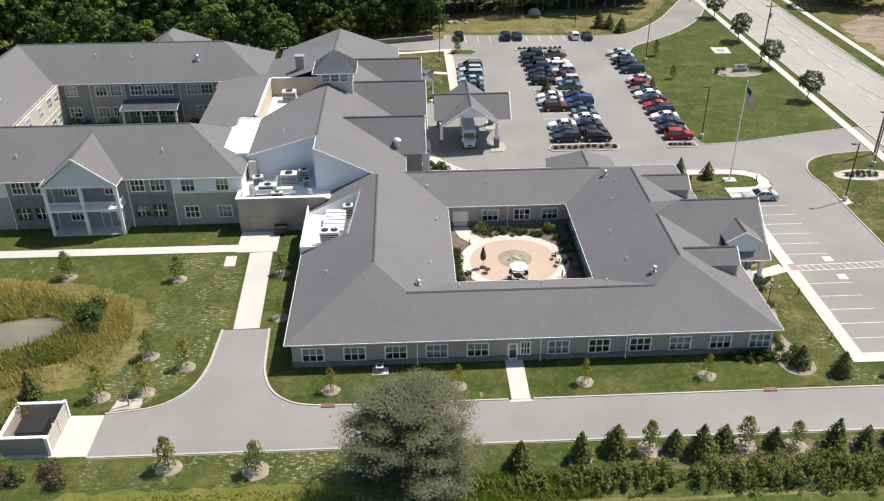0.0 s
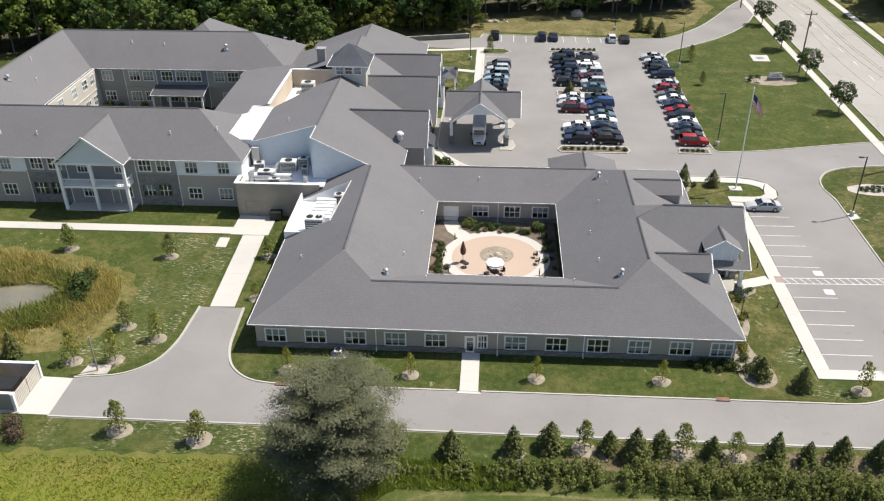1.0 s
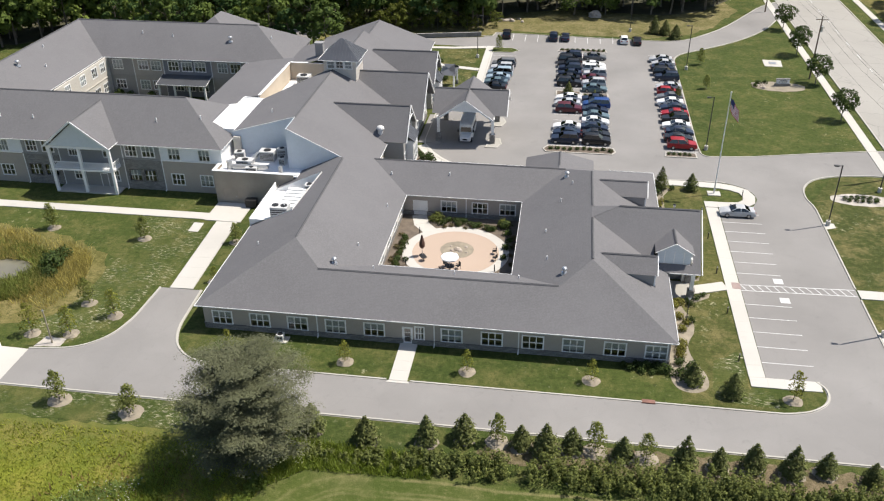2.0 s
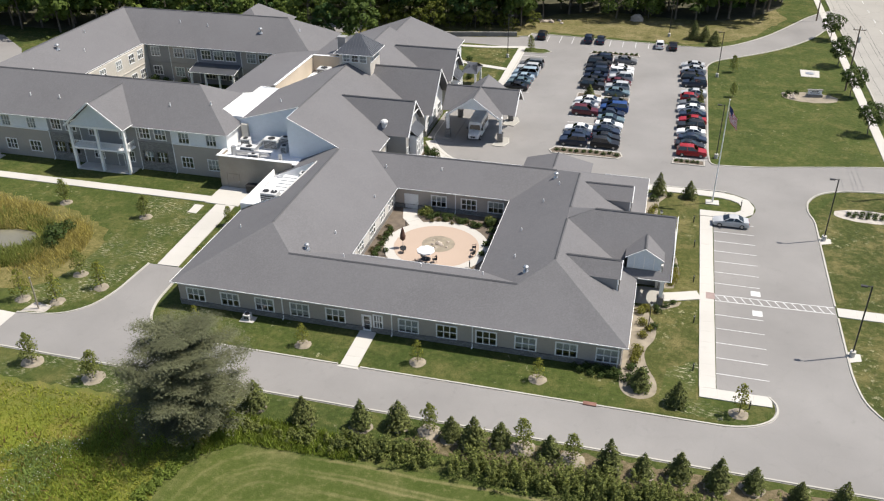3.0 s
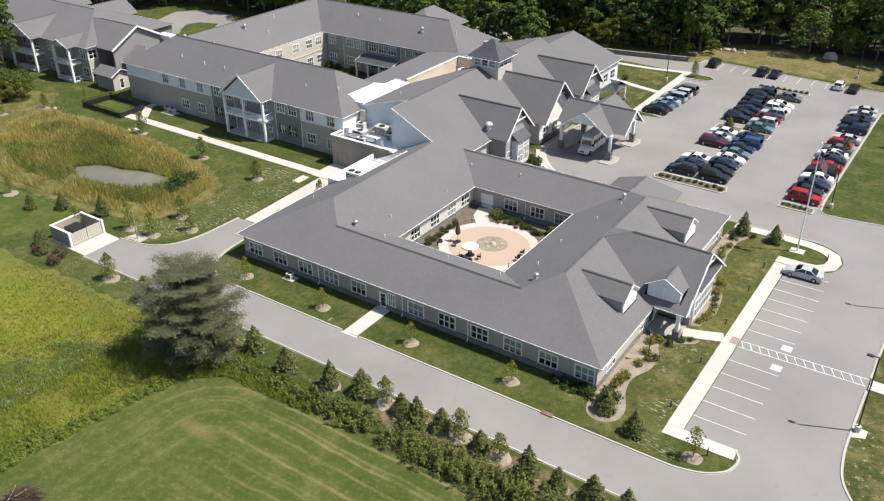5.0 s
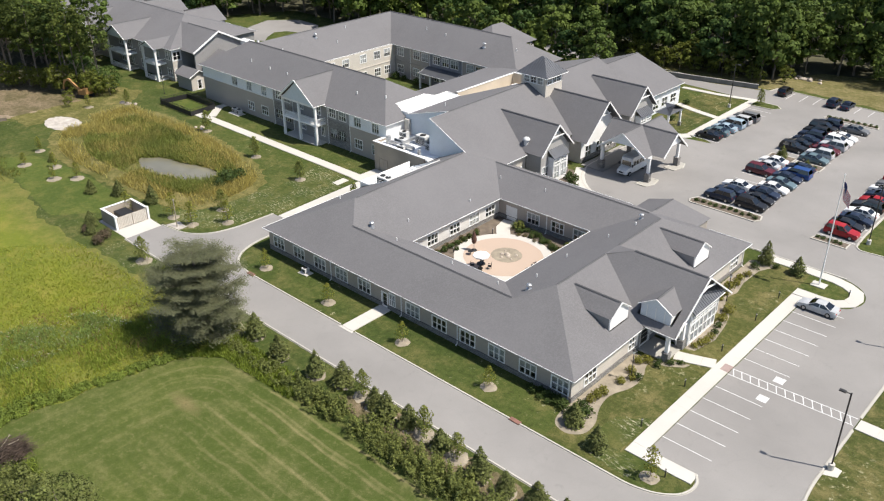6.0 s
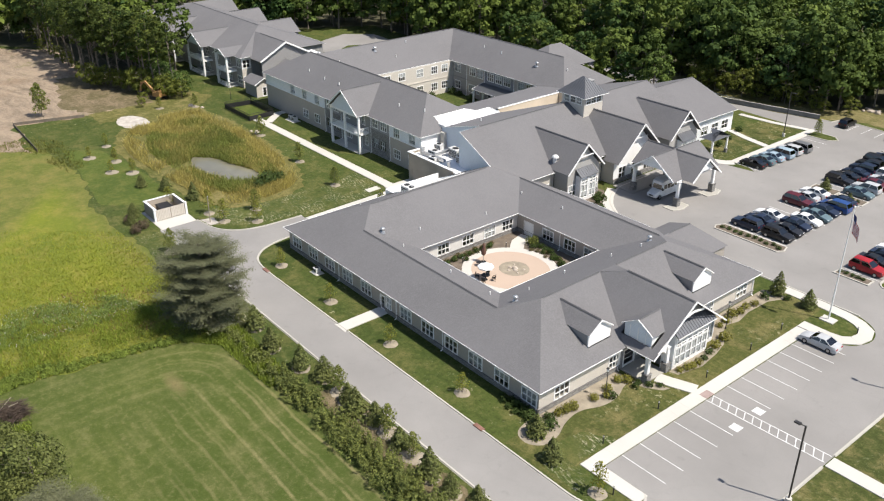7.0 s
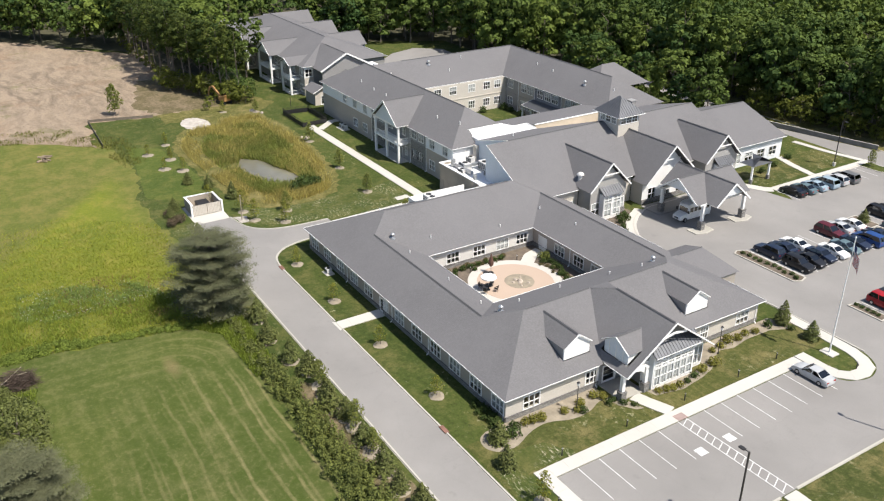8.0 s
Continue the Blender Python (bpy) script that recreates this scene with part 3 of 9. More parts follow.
solid("kerb", kerb, KERB, "concrete kerbs of the main road", "kerb", kind="structure")


# concrete walks, with a slab every 1.5 to 3 m
def walk_slabs(name, pts, width, label, step=1.9, z=0.1):
    """A walk of single slabs laid along a line."""
    base = thing(name, (*pts[0], 0), label, "walk", kind="structure")
    dist = [0.0]
    for a, b in zip(pts, pts[1:]):
        dist.append(dist[-1] + (Vector(b) - Vector(a)).length)
    n = max(1, round(dist[-1] / step))

    def at(s):
        for i in range(len(pts) - 1):
            if s <= dist[i + 1] + 1e-6:
                f = (s - dist[i]) / (dist[i + 1] - dist[i])
                return Vector(pts[i]).lerp(Vector(pts[i + 1]), f)
    line = [at(dist[-1] * i / n) for i in range(n + 1)]
    o = left_of(line)
    rnd = random.Random(len(pts) + int(width * 10))
    for i in range(n):
        d = (line[i + 1] - line[i]).normalized() * 0.004
        h = width / 2
        q = [line[i] + d - o[i] * h, line[i + 1] - d - o[i + 1] * h, line[i + 1] - d + o[i + 1] * h, line[i] + d + o[i] * h]
        part("slab", Kit().block([tuple(v) for v in q], 0.0, z + rnd.uniform(-0.004, 0.004)), CONCRETE, base)
    return base


walk_slabs("pavement", [(47.05, 70.24), (47.05, 107.9)], 1.65, "pale concrete walk along the parking bays", 2.0)
walk_slabs("pavement", [(46.25, 69.45), (51.4, 69.45), (53.2, 69.5)], 1.55, "pale concrete walk end at the lot corner", 1.6)
walk_slabs("pavement", [(46.2, 108.9), (50.9, 108.9), (52.3, 109.8), (52.9, 111.4), (52.3, 113.5), (50.2, 114.9), (46, 115.2), (38.8, 115.2)], 1.7, "curved concrete walk round the flagpole lawn", 1.7)
walk_slabs("pavement", [(41.95, 86.0), (43.6, 86.5), (46.2, 87.5)], 1.75, "concrete entrance walk from the porch", 1.6)
walk_slabs("pavement", [(61.5, 87.6), (73.8, 87.6)], 1.8, "concrete walk across the east lawn", 1.9)
walk_slabs("pavement", [(10.55, 64.7), (10.55, 71.1)], 1.9, "short concrete walk to the side door", 1.6)
walk_slabs("pavement", [(-18.7, 78.15), (-19.3, 94.9)], 2.9, "broad concrete service walk beside the roof corner", 2.4)
walk_slabs("pavement", [(-70.5, 96.1), (-22.6, 96.1)], 1.8, "long concrete walk along the two-storey wing", 1.8)
walk_slabs("pavement", [(-22.6, 97.7), (-17.4, 97.7)], 5.4, "concrete apron at the service door", 2.6)
walk_slabs("pavement", [(-66.0, 97.0), (-70.0, 101.5), (-70.0, 103.0)], 1.6, "concrete walk to the wing's side door", 1.6)
walk_slabs("pavement", [(9.05, 150.6), (9.0, 178.6)], 1.75, "concrete walk beside the west bays", 1.9)
walk_slabs("pavement", [(-1.8, 165.6), (2.4, 164.1), (8.1, 162.8)], 1.4, "concrete walk over the corner lawn", 1.5)
walk_slabs("pavement", [(-6.4, 176.1), (1.1, 176.5), (8.1, 177.8)], 1.3, "concrete walk behind the corner lawn", 1.5)
walk_slabs("pavement", [(4.6, 147.5), (8.2, 149.4), (9.05, 150.5)], 2.0, "concrete walk north of the carport", 1.5)
walk_slabs("pavement", [(3.0, 124.2), (4.6, 121.3), (7.0, 118.4), (10.2, 116.1), (13.3, 115.2)], 1.7, "curved concrete walk before the front doors", 1.5)
walk_slabs("pavement", [(96.8, 60), (96.8, 240)], 1.5, "concrete sidewalk across the main road", 3.0)
walk_slabs("pavement", [(74.6, 60), (74.6, 240)], 1.5, "long concrete sidewalk beside the main road", 3.0)
part("slab", Kit().block([(2.2, 125.2), (6.6, 125.2), (6.6, 137.6), (2.2, 137.6)], 0, 0.11), ASPHALT, thing("pavement", (4.4, 131, 0), "grey paved entry court under the carport", "walk", kind="structure"))
sheet("pavement", [(-38.6, 58.9), (-30.4, 58.9), (-30.4, 64.5), (-33.9, 64.6), (-38.6, 64.6)], 0.04, CONCRETE, "pale concrete pad of the bin enclosure", "walk")
sheet("pavement", [(9.6, 64.75), (11.5, 64.75), (11.8, 64.35), (9.3, 64.35)], 0.06, CONCRETE, "flared concrete ramp at the kerb", "walk")
sheet("pavement", [(46.95, 86.9), (47.95, 86.9), (47.95, 88.3), (46.95, 88.3)], 0.112, RED_PAD, "red tactile ramp at the crossing", "walk", 0.01)

# markings
k = Kit()
for y in [72.9 + 2.745 * i for i in range(5)] + [90.72 + 2.63 * i for i in range(7)]:
    k.box(47.95, 53.2, y - 0.045, y + 0.045, 0.02, 0.031)
strip(k, [(47.95, 86.78), (61.2, 87.2)], 0.11, 0.02, 0.031)
strip(k, [(47.95, 88.02), (61.2, 88.56)], 0.11, 0.02, 0.031)
for i in range(14):
    x = 47.98 + 0.95 * i
    u, v = 88.0 + 0.0407 * (x - 47.95), 86.8 + 0.0317 * (x + 0.6 - 47.95)
    k.face((x + 0.6, v, 0.0318), (x + 0.72, v, 0.0318), (x + 0.12, u, 0.0318), (x, u, 0.0318))
for y in (85.2, 89.4):
    k.box(52.1, 53.2, y - 0.55, y + 0.55, 0.02, 0.031)
solid("bay_marking", k, LINE, "white bay lines and ladder crossing on the asphalt", "road marking", kind="structure")
k = Kit()
for i in range(19):
    y = 127.0 + 2.74 * i
    k.box(23.9, 33.5, y - 0.045, y + 0.045, 0.02, 0.031)
    k.box(42.4, 47.2, y - 0.045, y + 0.045, 0.02, 0.031)
k.box(28.65, 28.77, 127.0, 176.3, 0.02, 0.0316)
for i in range(9):
    y = 150.6 + 2.74 * i
    k.box(9.7, 14.9, y - 0.045, y + 0.045, 0.02, 0.031)
for i in range(12):
    x = 10.6 + 2.74 * i
    k.box(x - 0.055, x + 0.055, 183.2, 188.0, 0.02, 0.031)
solid("bay_marking", k, LINE, "white bay lines of the large parking lot", "road marking", kind="structure")

# planted kerb islands in the lot
def island(poly, soil, label):
    sheet("planting_bed", poly, 0.12, soil, label, "planting bed", 0.1)
    solid("kerb", strip(Kit(), poly, 0.2, 0, 0.15, True), KERB, "concrete kerb round a planting island", "kerb", kind="structure")


island([(23.2, 124.2), (33.6, 124.2), (34.2, 125.2), (33.8, 126.6), (23.4, 126.6), (22.7, 125.2)], MULCH, "mulched island at the end of the bays")
island([(23.6, 176.8), (33.8, 176.8), (33.4, 178.4), (24.0, 178.4)], MULCH, "mulched island at the far end of the bays")
island([(28.9, 149.2), (33.5, 149.2), (33.5, 151.6), (28.9, 151.6)], MULCH, "small planted island between parked cars")
island([(24.0, 150.0), (28.4, 150.0), (28.4, 152.4), (24.0, 152.4)], MULCH, "small planted island between parked cars")
island([(42.0, 124.6), (46.8, 124.6), (46.8, 126.3), (42.2, 126.3)], MULCH, "mulched island at the end of the east bays")
island([(9.4, 174.4), (14.0, 174.6), (15.4, 176.0), (14.0, 177.6), (9.6, 177.7)], LAWN, "small grass island with a kerb")
island([(13.4, 124.6), (15.2, 124.6), (15.8, 126.2), (15.4, 128.2), (13.8, 128.2)], GUTTER, "concrete island round a carport column")
island([(13.4, 133.8), (15.2, 133.6), (15.8, 135.6), (15.2, 137.4), (13.6, 137.4)], GUTTER, "concrete island round a carport column")

# fields, meadow, soil
sheet("ground_field", [(-2.4, -200), (300, -200), (300, 51.0), (36, 51.6), (16, 52.0), (4.6, 51.6), (1.6, 49.0), (0.2, 45.5), (-0.9, 39), (-2.0, 32)], 0.012, FIELD, "mown field with dry curved mowing bands", "field", 0.01)
sheet("ground_meadow", ragged([(-2.4, -200), (-2.0, 32), (-0.9, 39), (0.2, 45.5), (1.6, 49.0), (3.0, 53.0), (-12, 54.2), (-28, 54.4), (-45, 53.4), (-60, 57.0), (-79, 56.0), (-90, 46), (-92, 36), (-96, 20), (-100, -200)], 0.6), 0.016, MEADOW, "unmown yellow-green meadow", "meadow", 0.01)
sheet("ground_soil", ragged([(-97.5, 55.4), (-95, 69), (-92.6, 77), (-95, 84), (-104, 84), (-114, 81.5), (-158, 82), (-182, 63), (-240, 40), (-240, -60), (-150, -30), (-105, 20), (-92, 37), (-86, 47), (-79, 54.2)], 1.3, 2.2), 0.02, DIRT, "bare graded brown soil", "soil", 0.01)
sheet("ground_lawn", ragged([(-95.4, 69.5), (-88, 70), (-85, 80), (-84.5, 90), (-92, 97), (-100, 93), (-103, 88), (-95, 84)], 0.5), 0.024, DRY_GRASS, "rough dry grass round the idle digger", "grass", 0.01)
sheet("ground_lawn", ragged([(-30.4, 79.2), (-20.9, 78.4), (-21.0, 94.9), (-31.0, 94.9), (-29.2, 87.0)], 0.12), 0.013, LAWN_STRAW, "straw-strewn lawn beside the service walk", "lawn", 0.01)
sheet("ground_lawn", ragged([(-33.6, 66.8), (-27.0, 66.2), (-24.6, 68.6), (-22.8, 72.0), (-22.4, 78.3), (-30.4, 79.2), (-31.6, 72.0)], 0.12), 0.013, LAWN_STRAW, "straw-strewn lawn at the drive's bend", "lawn", 0.01)
sheet("ground_lawn", ragged([(-30.0, 54.6), (1.5, 54.6), (4.0, 58.55), (-30.0, 58.55)], 0.12), 0.013, LAWN_STRAW, "straw-strewn grass strip beside the drive", "lawn", 0.01)
sheet("ground_lawn", ragged([(39.2, 65.2), (49.0, 65.3), (46.1, 68.1), (46.1, 114.2), (39.0, 114.2)], 0.12), 0.013, LAWN_DRY, "sun-dried lawn along the east front", "lawn", 0.01)
sheet("ground_lawn", ragged([(-1.5, 150.2), (6.9, 150.2), (6.9, 178.6), (-1.2, 176.0)], 0.1), 0.013, LAWN_DRY, "dry patchy lawn beside the north wing", "lawn", 0.01)
sheet("ground_lawn", ragged([(61.6, 66), (78.5, 66), (78.5, 120.8), (66, 120.2), (61.6, 112)], 0.12), 0.013, LAWN_DRY, "sun-dried lawn between lot and main road", "lawn", 0.01)
sheet("ground_lawn", ragged([(-64, 57.4), (-46, 55.0), (-40.0, 62.0), (-44, 66.0), (-60, 66.0), (-72, 64.0), (-76, 58.5)], 0.12), 0.013, FIELD_GREEN, "even green mown grass beside the pond", "lawn", 0.01)
sheet("ground_strip", ragged([(19.5, 55.3), (24, 54.4), (66, 54.0), (66, 57.6), (40, 57.7), (25, 57.9), (20.5, 57.0)], 0.35, 0.9, 8), 0.017, DRY_EARTH, "bare brown earth under the roadside conifers", "soil", 0.01)
sheet("ground_lawn", ragged([(42.8, 66.2), (48.6, 65.6), (48.6, 68.0), (46.1, 68.4), (46.0, 74.5), (43.2, 72.6), (42.4, 69.5)], 0.35, 0.7, 9), 0.017, LAWN_STRAW, "straw-strewn reseeded lawn at the lot corner", "lawn", 0.01)
road_rear = [(-101, 137.5), (-100.4, 144), (-105, 151.6), (-110, 150.0), (-111.5, 147.0), (-109.0, 143.0), (-106, 139.8), (-113, 136), (-121, 145), (-124, 154), (-118, 160.5), (-109, 160), (-98, 152), (-90, 142)]
sheet("road", road_rear, 0.022, ASPHALT_LOT, "grey rear loop drive beside the woods", "road", 0.02)
sheet("ground_verge", ragged([(-60, 188.5), (8, 187), (12, 190.5), (43, 188), (52, 192), (58, 199), (66, 214), (60, 240), (-60, 240)], 0.6), 0.014, VERGE, "dry yellowish grass beyond the lot", "grass", 0.01)
sheet("ground_verge", ragged([(98.4, 120), (200, 120), (200, 420), (98.4, 420)], 0.6), 0.014, DRY_GRASS, "rough dry ground across the main road", "grass", 0.01)

sheet("ground_soil", ragged([(99.5, 152), (112, 146), (150, 150), (150, 196), (112, 200), (100, 190)], 1.2, 2.0, 6), 0.018, DIRT, "bare brown soil across the main road", "soil", 0.01)

sheet("ground_strip", ragged([(-128, 73), (-114, 70), (-104, 67), (-95.6, 71), (-93.4, 84), (-104, 90.5), (-128, 86)], 1.0, 1.6, 14), 0.022, DRY_EARTH, "rough brown weedy ground beside the idle digger", "soil", 0.01)

# ---- roofs: the upper outline of hipped and gabled blocks, as flat planes ----


def cut(poly, n, d):
    """The part of a convex outline where n.p <= d."""
    out = []
    for i in range(len(poly)):
        p, q = poly[i], poly[(i + 1) % len(poly)]
        a, b = n[0] * p[0] + n[1] * p[1] - d, n[0] * q[0] + n[1] * q[1] - d
        if a <= 0:
            out.append(p)
        if (a < 0 < b) or (b < 0 < a):
            f = a / (a - b)
            out.append((p[0] + f * (q[0] - p[0]), p[1] + f * (q[1] - p[1])))
    return out


def area(poly):
    return 0.5 * sum(poly[i][0] * poly[(i + 1) % len(poly)][1] - poly[(i + 1) % len(poly)][0] * poly[i][1] for i in range(len(poly))) if len(poly) > 2 else 0.0


def minus(poly, hole):
    """A convex outline less a convex counter-clockwise hole, as convex pieces."""
    out, rest = [], poly
    for i in range(len(hole)):
        a, b = hole[i], hole[(i + 1) % len(hole)]
        n = (b[1] - a[1], a[0] - b[0])
        d = n[0] * a[0] + n[1] * a[1]
        far = cut(rest, (-n[0], -n[1]), -d)
        if area(far) > 1e-3:
            out.append(far)
        rest = cut(rest, n, d)
        if area(rest) < 1e-4:
            break
    return out


def plane_z(pl, p):
    return pl[0] * p[0] + pl[1] * p[1] + pl[2]


def hip(x0, x1, y0, y1, eave, pitch, ends="hh", along=None):
    """Slopes of a block. along: the ridge's axis; ends: h hipped or g gabled, at the low and the high end."""
    w, d = x1 - x0, y1 - y0
    along = along or ("x" if w >= d else "y")
    if along == "y":
        h = w / 2
        m = (x0 + x1) / 2
        a = y0 + (h if ends[0] == "h" else 0)
        b = y1 - (h if ends[1] == "h" else 0)
        s = [([(x0, y0), (m, a), (m, b), (x0, y1)], (pitch, 0, eave - pitch * x0)), ([(x1, y0), (x1, y1), (m, b), (m, a)], (-pitch, 0, eave + pitch * x1))]
        if ends[0] == "h":
            s.append(([(x0, y0), (x1, y0), (m, a)], (0, pitch, eave - pitch * y0)))
        if ends[1] == "h":
            s.append(([(x1, y1), (x0, y1), (m, b)], (0, -pitch, eave + pitch * y1)))
    else:
        h = d / 2
        m = (y0 + y1) / 2
        a = x0 + (h if ends[0] == "h" else 0)
        b = x1 - (h if ends[1] == "h" else 0)
        s = [([(x0, y0), (x1, y0), (b, m), (a, m)], (0, pitch, eave - pitch * y0)), ([(x0, y1), (a, m), (b, m), (x1, y1)], (0, -pitch, eave + pitch * y1))]
        if ends[0] == "h":
            s.append(([(x0, y1), (x0, y0), (a, m)], (pitch, 0, eave - pitch * x0)))
        if ends[1] == "h":
            s.append(([(x1, y0), (x1, y1), (b, m)], (-pitch, 0, eave + pitch * x1)))
    return [(p if area(p) > 0 else p[::-1], pl) for p, pl in s]


def envelope(blocks, holes=()):
    """The planes that show from above where several roof blocks run into one another."""
    flat = [(i, p, pl) for i, b in enumerate(blocks) for p, pl in b]
    out = []
    for i, p, pl in flat:
        pieces = [p]
        for j, q, ql in flat:
            if i == j:
                continue
            n, d = (pl[0] - ql[0], pl[1] - ql[1]), ql[2] - pl[2]
            same = abs(n[0]) < 1e-6 and abs(n[1]) < 1e-6
            if same:
                if d > 1e-6 or (abs(d) <= 1e-6 and j < i):
                    over = q
                else:
                    continue
            else:
                over = cut(q, n, d)
            if area(over) > 1e-3:
                pieces = [r for s in pieces for r in minus(s, over)]
        for h in holes:
            pieces = [r for s in pieces for r in minus(s, h)]
        out += [(s, pl) for s in pieces if area(s) > 0.004]
    return out


def roof_part(blocks, parent, holes=(), material=None, label="", name="roof", thick=0.16):
    """One part for each slope that shows."""
    slopes = {}
    for poly, pl in envelope(blocks, holes):
        slopes.setdefault(tuple(round(v, 5) for v in pl), []).append((poly, pl))
    for pieces in slopes.values():
        k, seen = Kit(), {}

        def v(x, y, z):
            key = (round(x, 3), round(y, 3), round(z, 3))
            if key not in seen:
                seen[key] = len(k.v)
                k.v.append((x, y, z))
            return seen[key]
        for poly, pl in pieces:
            ids = [v(x, y, plane_z(pl, (x, y))) for x, y in poly]
            ids = [q for i, q in enumerate(ids) if q != ids[i - 1]]
            if len(ids) > 2:
                k.f.append(tuple(ids))
        part(name, k, material or SHINGLE, parent, label)


def caps(lines, parent, name="ridge_cap"):
    """Dark vented caps along ridges."""
    for a, b in lines:
        k = Kit()
        a, b = Vector(a), Vector(b)
        s = (b - a).cross(Vector((0, 0, 1))).normalized()
        for sg in (-1, 1):
            q = [a + Vector((0, 0, 0.09)), b + Vector((0, 0, 0.09)), b + s * (0.15 * sg) - Vector((0, 0, 0.02)), a + s * (0.15 * sg) - Vector((0, 0, 0.02))]
            k.face(*(q if sg < 0 else q[::-1]))
        part(name, k, SHINGLE_CAP, parent)


def fascia(lines, parent, height=0.10, name="gutter", depth=0.05, material=None):
    """White gutter boards just outside the eaves, each its own run."""
    for a, b in lines:
        k = Kit()
        k.bar(Vector(a) - Vector((0, 0, height / 2 - 0.03)), Vector(b) - Vector((0, 0, height / 2 - 0.03)), depth, height)
        part(name, k, material or WHITE_TRIM, parent)


# ---- walls with real openings ----
WINDOWS = {}


def lattice(bars, y0, y1):
    """Crossing bars in one plane as a single solid."""
    xs = sorted({round(v, 4) for b in bars for v in b[:2]})
    zs = sorted({round(v, 4) for b in bars for v in b[2:]})
    full = {(i, j) for i in range(len(xs) - 1) for j in range(len(zs) - 1) if any(b[0] < (xs[i] + xs[i + 1]) / 2 < b[1] and b[2] < (zs[j] + zs[j + 1]) / 2 < b[3] for b in bars)}
    k, seen = Kit(), {}

    def v(i, j, y):
        if (i, j, y) not in seen:
            seen[i, j, y] = len(k.v)
            k.v.append((xs[i], y, zs[j]))
        return seen[i, j, y]
    for i, j in full:
        q = ((i, j), (i + 1, j), (i + 1, j + 1), (i, j + 1))
        k.f.append(tuple(v(*p, y0) for p in q))
        for n, (a, b) in zip(((0, -1), (1, 0), (0, 1), (-1, 0)), zip(q, q[1:] + q[:1])):
            if (i + n[0], j + n[1]) not in full:
                k.f.append((v(*a, y0), v(*a, y1), v(*b, y1), v(*b, y0)))
    return k


def window_mesh(w, h, cols, rows):
    """Frame with mullions and bars, and its panes and blind; outside is -y, the sill's middle is the origin."""
    key = (round(w, 2), round(h, 2), cols, rows)
    if key not in WINDOWS:
        e = 0.15
        bars = [(-w / 2 - e, w / 2 + e, h, h + e), (-w / 2 - e, w / 2 + e, -e, 0), (-w / 2 - e, -w / 2, 0, h), (w / 2, w / 2 + e, 0, h), (-w / 2, w / 2, h * 0.5 - 0.04, h * 0.5 + 0.04)]
        for c in range(cols):
            x0, x1 = -w / 2 + w * c / cols, -w / 2 + w * (c + 1) / cols
            if c:
                bars.append((x0 - 0.05, x0 + 0.05, 0, h))
            elif cols == 1:
                bars.append((-0.012, 0.012, 0, h))
        k = lattice(bars, -0.05, 0.035)
        g = Kit().face((-w / 2, 0.045, 0), (w / 2, 0.045, 0), (w / 2, 0.045, h), (-w / 2, 0.045, h))
        b = []
        for f in (0.45, 0.9):
            b.append(Kit().box(-w / 2, w / 2, 0.0, 0.02, h * (1 - f), h).mesh("blind", BLIND))
        WINDOWS[key] = (k.mesh("window", WHITE_TRIM), g.mesh("pane", GLASS), b)
    return WINDOWS[key]


def frame_of(p0, p1):
    """The matrix of a wall: x along it, -y out of it."""
    d = (Vector((*p1, 0)) - Vector((*p0, 0))).normalized()
    n = Vector((d.y, -d.x, 0))
    return Matrix(((d.x, -n.x, 0, p0[0]), (d.y, -n.y, 0, p0[1]), (0, 0, 1, 0), (0, 0, 0, 1)))


WRND = random.Random(5)


def window_at(m, s, z, w, h, parent, cols=3, rows=4, blind=None, label=""):
    f, g, b = window_mesh(w, h, cols, rows)
    ob = new("window", f)
    ob.matrix_basis = m @ Matrix.Translation((s, 0, z))
    base = ob.matrix_basis.copy()
    ob.parent = parent
    ob.matrix_parent_inverse = world_of(parent).inverted()
    ob.matrix_basis = base
    tagged(ob, label)
    pane = new("pane", g)
    pane.parent = ob
    pane.visible_shadow = False
    pick = WRND.random() if blind is None else blind
    if pick > 0.48:
        bl = new("blind", b[1] if pick > 0.82 else b[0])
        bl.parent = ob
        bl.matrix_basis = Matrix.Translation((0, 0.07, 0))
    return ob


